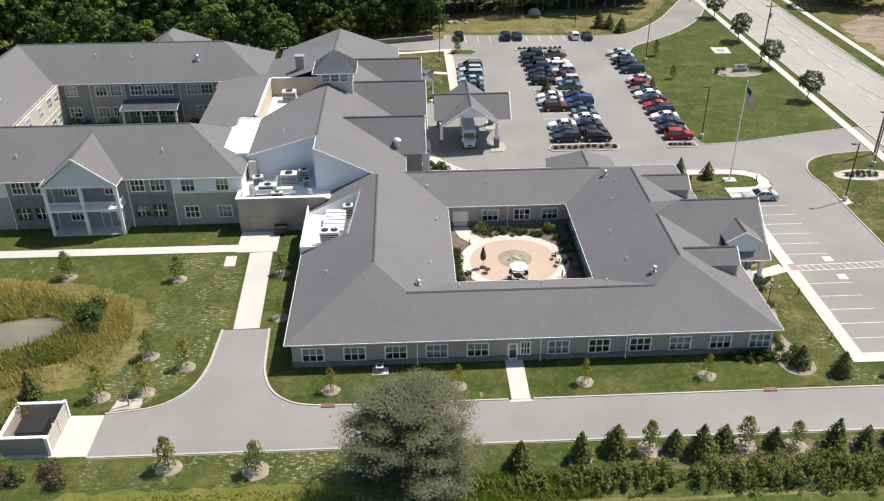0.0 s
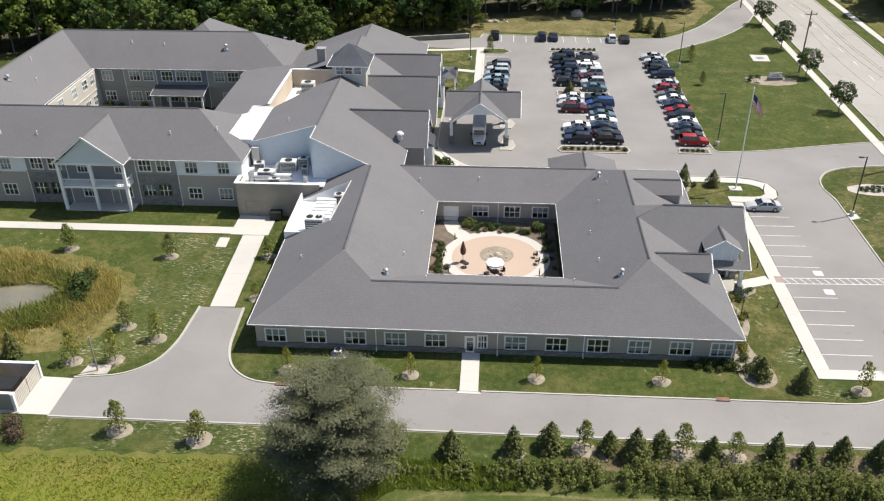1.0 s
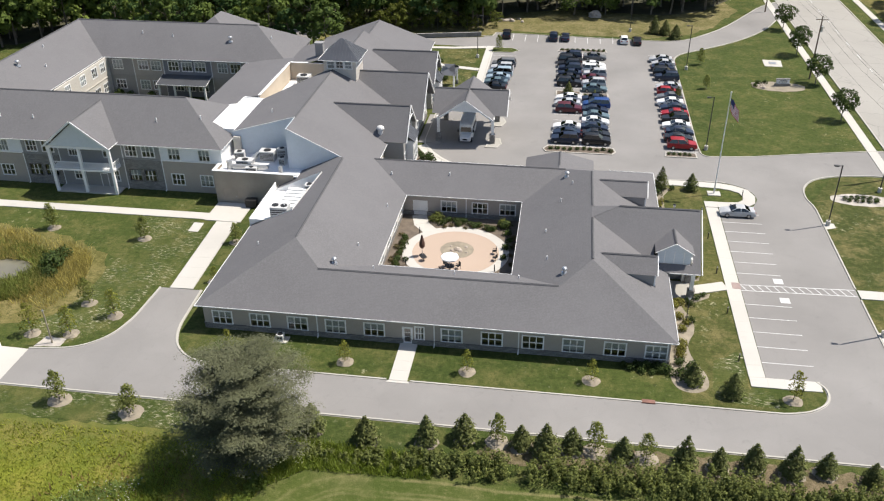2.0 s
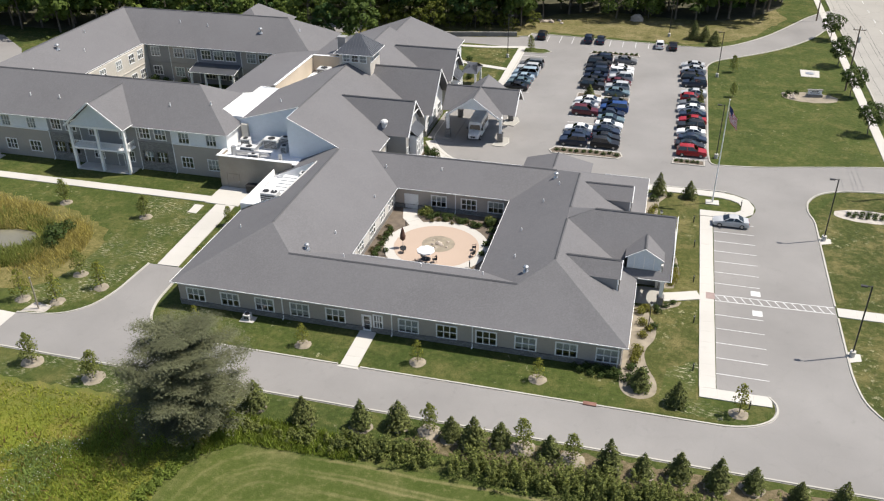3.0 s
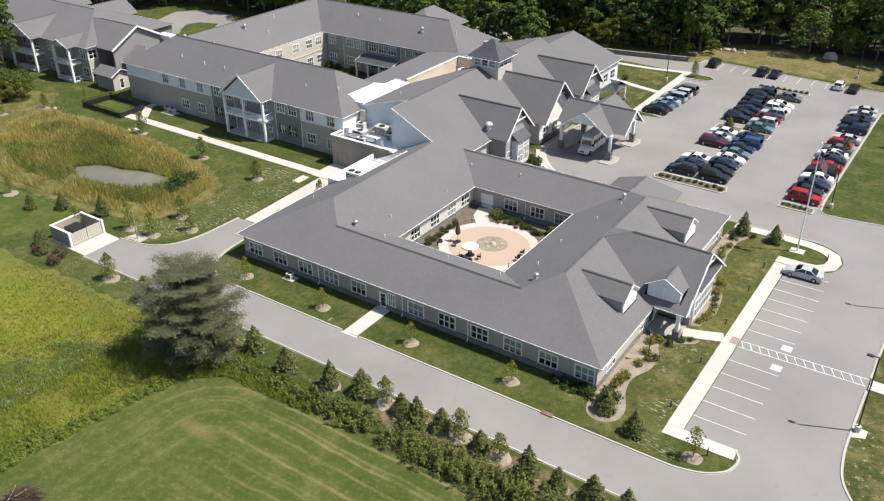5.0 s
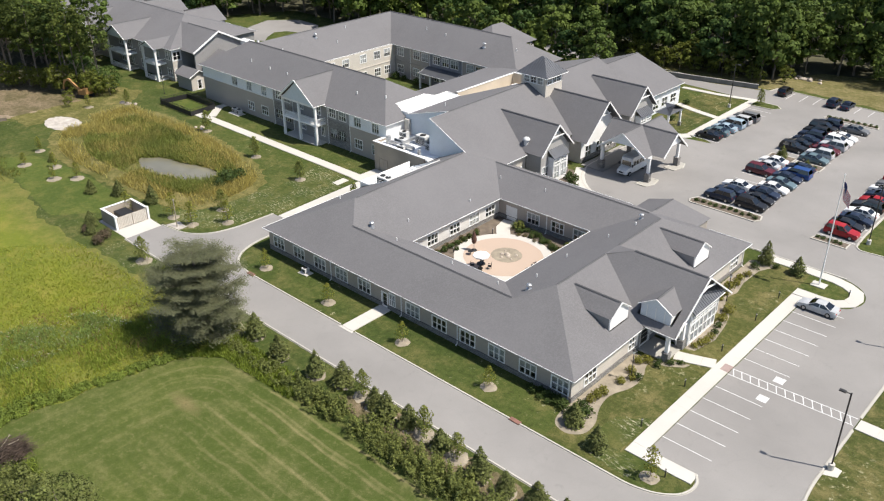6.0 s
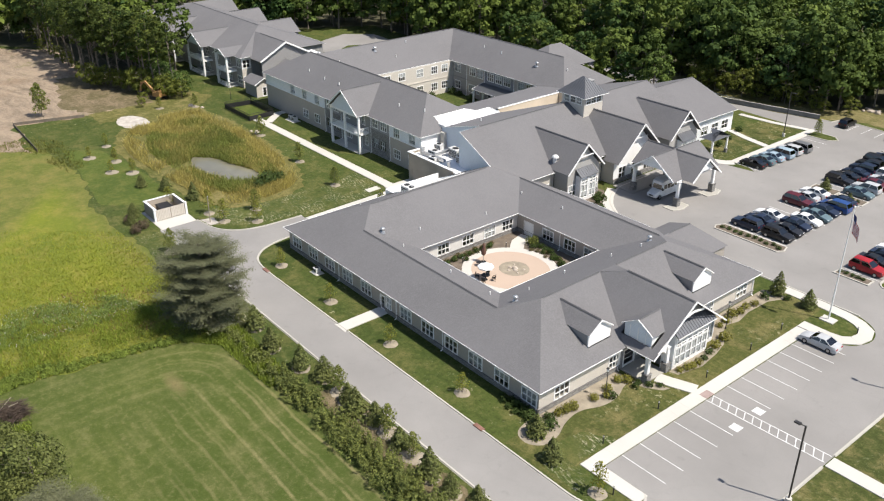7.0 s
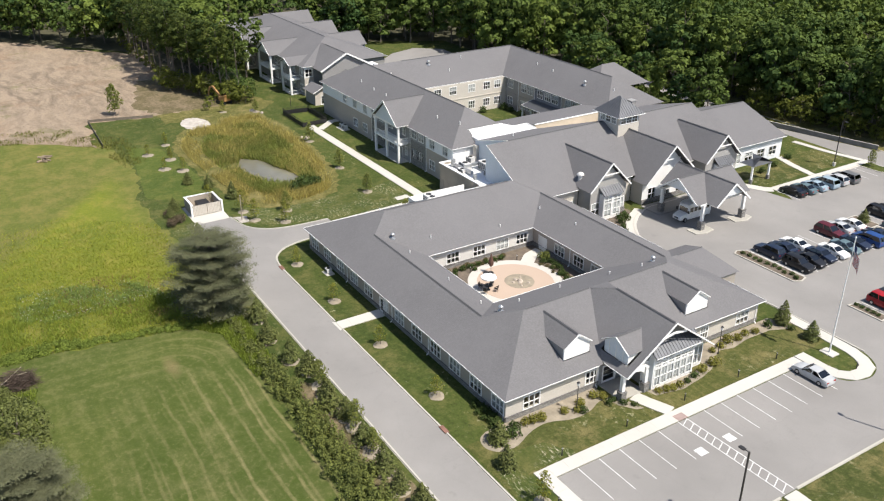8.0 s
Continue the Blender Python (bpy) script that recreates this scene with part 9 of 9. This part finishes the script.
def post_lamp(x, y, h=3.4):
    e = thing("post_lamp", (x, y, 0), "dark post lamp in the front planting bed", "lamp", "post lamps")
    for nme, kk, mm in (("post", Kit().tube((0, 0, 0), (0, 0, 0.3), 0.11, 0.07, 10).tube((0, 0, 0.3), (0, 0, h), 0.05, 0.045, 10), BRONZE), ("lantern", Kit().tube((0, 0, h), (0, 0, h + 0.35), 0.12, 0.18, 6), WHITE_TRIM), ("cap", Kit().tube((0, 0, h + 0.35), (0, 0, h + 0.55), 0.22, 0.03, 6), BRONZE)):
        o = new(nme, kk.mesh(nme, mm))
        o.parent = e


for x, y in ((40.7, 78.8), (40.9, 100.8), (-86.0, 98.6)):
    post_lamp(x, y)


def lot_lamp(x, y, turn, h=8.9):
    e = thing("lot_lamp", pose(x, y, 0, 0, 0, turn), "tall dark parking lot lamp on a concrete foot", "lamp", "lot lamps")
    for nme, kk, mm in (("foot", Kit().tube((0, 0, 0), (0, 0, 0.7), 0.3, 0.3, 14), CONCRETE), ("pole", Kit().bar((0, 0, 0.7), (0, 0, h), 0.13, 0.13), BRONZE), ("arm", Kit().bar((0, 0, h - 0.08), (0.6, 0, h - 0.08), 0.07, 0.07), BRONZE), ("head", Kit().box(0.45, 1.05, -0.17, 0.17, h - 0.16, h - 0.03), BRONZE)):
        o = new(nme, kk.mesh(nme, mm))
        o.parent = e


for x, y, a in ((61.9, 79.4, 180), (61.9, 104.8, 180), (48.6, 128.3, 180), (49.3, 168.0, 180), (39.3, 193.5, 0), (71.6, 116.0, 180), (7.0, 170.5, 0)):
    lot_lamp(x, y, a)
for x, y in ((61.9, 79.4), (61.9, 104.8)):
    sheet("pavement", [(x - 0.5, y - 1.3), (x + 0.9, y - 0.7), (x + 0.9, y + 0.5), (x - 0.5, y + 0.7)], 0.03, CONCRETE, "small concrete apron at a lamp", "walk", 0.02)

mp = thing("marker_post", (-28.4, 65.9, 0), "thin weathered wooden post at the drive's edge", "post")
part("post", Kit().tube((-28.4, 65.9, 0), (-28.5, 66.0, 4.2), 0.09, 0.07, 8), MULCH_PALE, mp)
part("cap", Kit().tube((-28.5, 66.0, 4.2), (-28.5, 66.0, 4.3), 0.11, 0.09, 8), STEEL, mp)
sheet("pavement", ragged([(-30.2, 64.9), (-27.4, 65.4), (-27.2, 66.8), (-29.8, 67.0)], 0.15, 0.6), 0.03, GRAVEL, "bare gravelly patch round a post", "gravel", 0.02)

# flagpole
fp = thing("flagpole", (47.9, 112.4, 0), "tall pale flagpole with a striped flag", "flagpole")
part("footing", Kit().box(47.0, 48.8, 111.7, 113.1, 0, 0.12), CONCRETE, fp)
part("pole", Kit().tube((47.9, 112.4, 0.1), (47.9, 112.4, 15.4), 0.11, 0.05, 10).dome((47.9, 112.4, 15.4), 0.12, 0.12, 0.16), WHITE_TRIM, fp)
RED = plain("flag_red", (0.42, 0.03, 0.04), 0.8, 9, 1.5, 0.1)
BLUE = plain("flag_blue", (0.02, 0.03, 0.12), 0.8, 9, 1.5, 0.1)
WHITE_CLOTH = plain("flag_white", (0.72, 0.72, 0.72), 0.8, 9, 1.5, 0.06)


def cloth(u, v):
    """A limp flag: u along the fly, v down the hoist."""
    x = 0.12 + 1.45 * u
    return (47.9 + x * 0.85 + 0.10 * math.sin(6 * u + 2 * v), 112.4 - x * 0.35 + 0.13 * math.sin(9 * u + 1.3 * v), 14.6 - 1.55 * v - 2.0 * u * (0.75 + 0.1 * v))


def cloth_part(u0, u1, v0, v1, n, material, parent):
    k = Kit()
    for i in range(n):
        a, b = u0 + (u1 - u0) * i / n, u0 + (u1 - u0) * (i + 1) / n
        k.face(cloth(a, v1), cloth(b, v1), cloth(b, v0), cloth(a, v0))
    return part("flag_stripe", k, material, parent)


flag = cloth_part(0, 0.42, 0, 7 / 13, 6, BLUE, fp)
flag.name = "flag_field"
for i in range(13):
    cloth_part(0.42 if i < 7 else 0.0, 1, i / 13, (i + 1) / 13, 10, WHITE_CLOTH if i % 2 else RED, fp)

# utility poles and wires along the main road
tops = []
for x, y in ((74.0, 120.5), (72.4, 165.4), (72.4, 214.0), (74.0, 74.0)):
    e = thing("utility_pole", (x, y, 0), "weathered wooden utility pole with a crossarm", "utility pole", "utility poles")
    part("pole", Kit().tube((x, y, 0), (x, y, 12.2), 0.17, 0.11, 9), WOOD_POLE, e)
    part("crossarm", Kit().bar((x - 1.1, y, 11.5), (x + 1.1, y, 11.5), 0.1, 0.12), WOOD_POLE, e)
    part("transformer", Kit().tube((x + 0.3, y, 9.2), (x + 0.3, y, 10.2), 0.22, 0.22, 10), STEEL, e)
    for s in (-1.0, -0.4, 0.4, 1.0):
        part("insulator", Kit().tube((x + s, y, 11.56), (x + s, y, 11.78), 0.05, 0.04, 6), STEEL, e)
    tops.append((x, y))
order = sorted(tops, key=lambda p: p[1])
wires = thing("power_lines", (73.8, 140, 11.7), "dark power lines sagging between the poles", "power line")
for dx, hz in ((-1.0, 11.78), (0.4, 11.78), (1.0, 11.78), (0.0, 8.6)):
    for a, b in zip(order, order[1:]):
        line = [(a[0] + dx + (b[0] - a[0]) * i / 8, a[1] + (b[1] - a[1]) * i / 8, hz - 3.64 * i / 8 * (1 - i / 8)) for i in range(9)]
        part("wire", Kit().path(line, 0.018, 4), BLACK, wires)

# monument sign with its stone bed, and the bed in the east lawn
disc("planting_bed", 65.6, 160.0, 5.0, 2.7, 0.03, MULCH_PALE, "stony bed round the monument sign", "planting bed", 26, 0.03, 0.05)
sg = thing("monument_sign", pose(66.4, 160.6, 0, 0, 0, 8) @ Matrix.Diagonal((0.8, 0.8, 0.78, 1)), "low grey stone monument sign with a pale panel", "sign")
for nme, kk, mm in (("base", Kit().box(-1.8, 1.8, -0.4, 0.4, 0, 0.7), STONE), ("panel", Kit().box(-1.5, 1.5, -0.25, 0.25, 0.7, 1.7), SIDING_LIGHT), ("cap", Kit().box(-1.65, 1.65, -0.35, 0.35, 1.7, 1.82), STONE)):
    o = new(nme, kk.mesh(nme, mm))
    o.parent = sg
for i, w in enumerate((1.6, 2.2)):
    o = new("lettering_bar", Kit().box(-w / 2, w / 2, -0.27, -0.25, 1.34 - 0.34 * i, 1.5 - 0.34 * i).mesh("lettering_bar", BRONZE))
    o.parent = sg
for i in range(9):
    boulder(61.6 + R.uniform(-0.8, 1.6), 160.2 + R.uniform(-1.6, 1.6), R.uniform(0.25, 0.5), 800 + i, "rock beside the monument sign")
disc("planting_bed", 68.6, 113.0, 4.6, 1.9, 0.03, GRAVEL, "oval gravel bed in the east lawn", "planting bed", 26, 0.03, 0.04)
sheet("pavement", [(65.2, 172.0), (68.6, 171.9), (69.0, 176.0), (65.4, 176.2)], 0.06, CONCRETE, "square concrete slab in the lawn", "walk", 0.05)
part("hatch", Kit().box(66.3, 67.7, 173.4, 174.6, 0.06, 0.14), STEEL, thing("slab_hatch", (67, 174, 0.06), "grey steel hatch on a concrete slab", "hatch"))

# mulch beds along the fronts
sheet("planting_bed", eased([(38.3, 71.2), (38.3, 68.6), (38.9, 67.2), (40.6, 66.7), (42.1, 67.8), (42.1, 70.0), (40.9, 72.2), (40.4, 74.9), (41.7, 77.6), (41.5, 80.2), (40.6, 82.0), (40.6, 83.4), (38.3, 83.5)], True), 0.03, MULCH_PALE, "curving wood-chip bed along the east front", "planting bed", 0.03)
sheet("planting_bed", [(40.6, 83.0), (42.4, 83.5), (43.9, 84.6), (44.2, 85.5), (41.2, 84.5)], 0.03, MULCH_PALE, "small wood-chip bed beside the porch", "planting bed", 0.03)
sheet("planting_bed", [(42.1, 88.0), (43.2, 88.3), (43.9, 91.9), (43.4, 95.4), (42.8, 97.7), (41.2, 99.8), (40.5, 101.6), (41.0, 103.5), (40.5, 106.4), (40.6, 110.6), (41.7, 113.0), (40.8, 114.4), (38.4, 112.8), (38.4, 97.5), (42.1, 97.5)], 0.03, MULCH_PALE, "long wood-chip bed along the glazed bay", "planting bed", 0.03)
sheet("planting_bed", [(1.2, 122.4), (2.6, 122.6), (6.6, 118.0), (10.8, 115.0), (12.0, 112.0), (1.2, 112.0)], 0.028, MULCH, "planted bed beside the front doors", "planting bed", 0.028)

# drain inlets and small ground furniture
for x, y in ((35.8, 64.86), (-8.6, 64.75)):
    solid("drain_inlet", Kit().box(x - 0.65, x + 0.65, y - 0.25, y + 0.25, 0.0, 0.15), RUST, "rusty red cast drain inlet in the kerb", "drain", "drain inlets")
ac = air_unit(-3.6, 69.9, 0.08, 0.75, 0.75, 0.65, 0, 1, "small pale air unit on a ground pad")
sheet("equipment_pad", [(-4.4, 69.2), (-2.7, 69.3), (-2.7, 70.5), (-4.4, 70.5)], 0.08, CONCRETE, "concrete pad under a small air unit", "pad", 0.07)
for x in (-64.6, -63.2):
    air_unit(x, 101.6, 0.06, 0.9, 0.9, 0.9, 0, 1, "pale air unit beside the wing wall")
sheet("equipment_pad", [(-65.6, 100.6), (-62.2, 100.6), (-62.2, 102.4), (-65.6, 102.4)], 0.06, CONCRETE, "concrete pad beside the wing wall", "pad", 0.05)
sheet("manhole_slab", [(-23.6, 91.8), (-22.2, 91.7), (-22.3, 94.2), (-23.7, 94.2)], 0.05, CONCRETE, "concrete slab set in the lawn", "slab", 0.04)
bin_ = thing("wheeled_bin", (-17.3, 99.6, 0.1), "dark wheeled bin beside the service door", "bin")
part("body", Kit().box(-18.1, -16.6, 99.2, 100.2, 0.1, 1.15), BLACK, bin_)
part("lid", Kit().bar((-18.15, 99.7, 1.22), (-16.55, 99.7, 1.22), 1.1, 0.08), BLACK, bin_)

# rooftop equipment on the flat roof
for x, y, sx, sy, h, rt in ((-20.6, 105.6, 1.4, 1.0, 1.2, 10), (-19.0, 103.4, 2.4, 1.2, 1.0, 0), (-16.4, 105.8, 2.2, 1.4, 1.5, 0), (-13.9, 104.6, 0.9, 0.9, 1.1, 0), (-17.6, 101.9, 1.6, 0.8, 0.6, 4), (-14.4, 106.4, 1.3, 0.9, 1.7, 0)):
    air_unit(x, y, 4.6, sx, sy, h, rt, 1)
duct = thing("air_duct", (-18, 104, 4.6), "bent galvanised duct on the equipment roof", "duct")
part("duct_run", Kit().bar((-21.2, 102.2, 5.1), (-15.2, 102.4, 5.1), 0.5, 0.45).bar((-18.0, 102.4, 5.4), (-18.0, 106.2, 5.4), 0.45, 0.45), STEEL, duct)
part("duct_elbow", Kit().tube((-20.9, 102.2, 4.6), (-20.9, 102.2, 5.9), 0.42, 0.42, 12).tube((-13.2, 101.6, 4.6), (-13.2, 101.6, 5.7), 0.3, 0.3, 12), STEEL, duct)
air_unit(-19.4, 134.8, 5.6, 2.2, 1.6, 1.7, 0, 1, "white air unit in the sunken roof well")

# bin enclosure
en = thing("bin_enclosure", (-36, 61.8, 0), "open-topped tan block bin enclosure with white coping", "enclosure")
for p0, p1 in (((-38.2, 59.4), (-33.7, 59.4)), ((-38.2, 64.4), (-38.2, 59.4)), ((-33.9, 64.4), (-38.2, 64.4))):
    wall(p0, p1, 0, 2.0, STUCCO_TAN, en, thick=0.25)
    mm = frame_of(p0, p1)
    ln = (Vector(p1) - Vector(p0)).length
    part("coping", Kit().bar(mm @ Vector((-0.08, 0.12, 2.05)), mm @ Vector((ln + 0.08, 0.12, 2.04)), 0.34, 0.09), WHITE_TRIM, en)
for y0, y1 in ((59.6, 61.9), (61.95, 64.2)):
    g = part("gate_leaf", Kit().box(-33.85, -33.75, y0, y1, 0.15, 1.9), STUCCO_TAN, en)
    for i in range(9):
        yy = y0 + 0.13 + i * (y1 - y0 - 0.2) / 8.4
        part("slat", Kit().box(-33.74, -33.70, yy - 0.1, yy + 0.1, 0.15, 1.9), SIDING_CREAM, g)
part("gate_post", Kit().box(-33.95, -33.65, 59.2, 59.5, 0, 2.1), WHITE_TRIM, en)
part("gate_post", Kit().box(-33.95, -33.65, 64.3, 64.6, 0, 2.1), WHITE_TRIM, en)
dm = thing("dumpster", (-36, 62, 0.04), "dark steel dumpster inside the enclosure", "dumpster")
part("body", loft([[(x, y0, 0.15), (x, y1, 0.15), (x, y1 + 0.15, 1.3), (x, y0 - 0.1, 1.3)] for x, y0, y1 in ((-37.4, 61.0, 62.8), (-34.8, 61.0, 62.8))]), BRONZE, dm)
part("lid", Kit().bar((-37.4, 61.9, 1.36), (-34.8, 61.9, 1.36), 2.0, 0.06), BLACK, dm)

# fenced green by the wing
fn = thing("fence", (-75.5, 97.4, 0), "black mesh fence round a small green", "fence")
FP = [(-80.4, 94.4), (-69.2, 94.4), (-69.6, 100.2), (-79.6, 100.2)]
for a, b in zip(FP, FP[1:] + FP[:1]):
    a, b = Vector(a), Vector(b)
    n = max(2, round((b - a).length / 2.4))
    for i in range(n):
        p = a.lerp(b, i / n)
        part("post", Kit().tube((p.x, p.y, 0), (p.x, p.y, 1.5), 0.04, 0.04, 6), BLACK, fn)
    k = Kit()
    m = int((b - a).length / 0.14)
    for i in range(m):
        p = a.lerp(b, (i + 0.5) / m)
        k.bar((p.x, p.y, 0.08), (p.x, p.y, 1.42), 0.02, 0.02)
    k.bar((*a, 1.45), (*b, 1.45), 0.04, 0.04).bar((*a, 0.1), (*b, 0.1), 0.04, 0.04)
    tagged(part("fence_panel", k, BLACK, fn), kind="stuff")
    part("screen_fabric", Kit().bar((*a, 0.55), (*b, 0.55), 0.012, 0.9), BLACK, fn, "black privacy screen on the fence")
sheet("ground_turf", [(-80.0, 94.7), (-69.5, 94.7), (-69.9, 99.9), (-79.3, 99.9)], 0.03, FIELD_GREEN, "bright even turf inside the mesh fence", "lawn", 0.02)
for i, (x, y, r) in enumerate(((-62.0, 92.2, 0.5), (-61.2, 91.6, 0.4), (-87.0, 89.4, 0.6), (-86.0, 90.0, 0.45), (-84.2, 90.8, 0.4), (-63.0, 91.4, 0.35))):
    boulder(x, y, r, 900 + i)
disc("gravel_pad", -84.3, 75.4, 4.7, 3.0, 0.03, GRAVEL, "patch of pale gravel on the lawn", "gravel", 44, 0.02, 0.07)
for i in range(14):
    boulder(12.5 + R.uniform(-4, 4), 199.5 + R.uniform(-1.5, 1.5), R.uniform(0.3, 0.7), 950 + i, "pale riprap boulder in the dry grass")
boulder(31.5, 205.0, 1.6, 980, "large pale boulder before the woods")

# low guard wall behind the north drive, rough grass behind it
sheet("ground_verge", ragged([(-30, 177.4), (-10, 181.75), (6.6, 185.3), (7.2, 187.6), (-10, 188.4), (-30, 187.0)], 0.15), 0.034, DRY_GRASS, "rough grass behind the guard wall", "grass", 0.01)
gw = thing("guard_wall", (-10, 181.9, 0), "low dark timber guard wall with a pale cap along the rear drive", "wall")
GW0, GW1 = Vector((-27.0, 178.3)), Vector((6.2, 185.6))
for i in range(14):
    a, b = GW0.lerp(GW1, i / 14), GW0.lerp(GW1, (i + 1) / 14 - 0.0008)
    part("panel", Kit().bar((a.x, a.y, 0.5), (b.x, b.y, 0.5), 0.09, 1.0), WEATHERED, gw)
    part("cap", Kit().bar((a.x, a.y, 1.04), (b.x, b.y, 1.04), 0.2, 0.08), CONCRETE, gw, "pale cap")
    part("post", Kit().box(a.x - 0.09, a.x + 0.09, a.y + 0.06, a.y + 0.22, 0, 1.0), WEATHERED, gw)

# silt fence, logs and the idle digger on the cleared ground
sf = thing("silt_fence", (-90, 60, 0), "low brown silt fence round the cleared soil", "fence")
for a, b in (((-97.9, 55.6), (-78.4, 54.7)), ((-97.9, 55.6), (-94.2, 68.8))):
    part("fabric", Kit().bar((*a, 0.3), (*b, 0.3), 0.05, 0.6), BARK, sf)
    for i in range(8):
        p = Vector(a).lerp(Vector(b), i / 7)
        part("stake", Kit().box(p.x - 0.03, p.x + 0.03, p.y - 0.03, p.y + 0.03, 0, 0.8), WOOD_POLE, sf)
for i in range(7):
    x, y = -76.6 + R.uniform(-1, 1), 43.2 + R.uniform(-0.8, 0.8)
    a = R.uniform(0, 6.28)
    z = 0.2 + 0.28 * (i // 3)
    solid("log", Kit().tube((x - 0.9 * math.cos(a), y - 0.9 * math.sin(a), z), (x + 0.9 * math.cos(a), y + 0.9 * math.sin(a), z), 0.2, 0.17, 9), DIRT, "cut pale log on a heap", "log", "log heap")
ORANGE = plain("digger_paint", (0.36, 0.20, 0.075), 0.5, 6, 1, 0.12)
dg = thing("excavator", pose(-96.6, 86.2, 0, 0, 0, 200), "idle orange excavator with its arm raised", "excavator")
for nme, kk, mm in (("track", Kit().block([(-1.5, -1.2), (1.5, -1.2), (1.5, -0.75), (-1.5, -0.75)], 0.0, 0.75), BLACK), ("track", Kit().block([(-1.5, 0.75), (1.5, 0.75), (1.5, 1.2), (-1.5, 1.2)], 0.0, 0.75), BLACK), ("house", Kit().box(-1.6, 0.6, -1.1, 1.1, 0.85, 1.75).box(-1.6, -0.7, -1.1, 1.1, 1.75, 2.1), ORANGE),
                    ("cab", Kit().box(-0.4, 0.9, -1.1, -0.1, 0.9, 2.6), CAR_GLASS), ("boom", Kit().bar((0.6, 0.3, 1.4), (3.4, 0.3, 3.6), 0.35, 0.5).bar((3.4, 0.3, 3.6), (4.6, 0.3, 3.1), 0.32, 0.4), ORANGE), ("stick", Kit().bar((4.5, 0.3, 3.3), (5.3, 0.3, 1.2), 0.25, 0.35), ORANGE), ("bucket", Kit().block([(4.9, 0.0), (5.7, 0.0), (5.7, 0.7), (4.9, 0.7)], 0.5, 1.2), BRONZE)):
    o = new(nme, kk.mesh(nme, mm))
    o.parent = dg
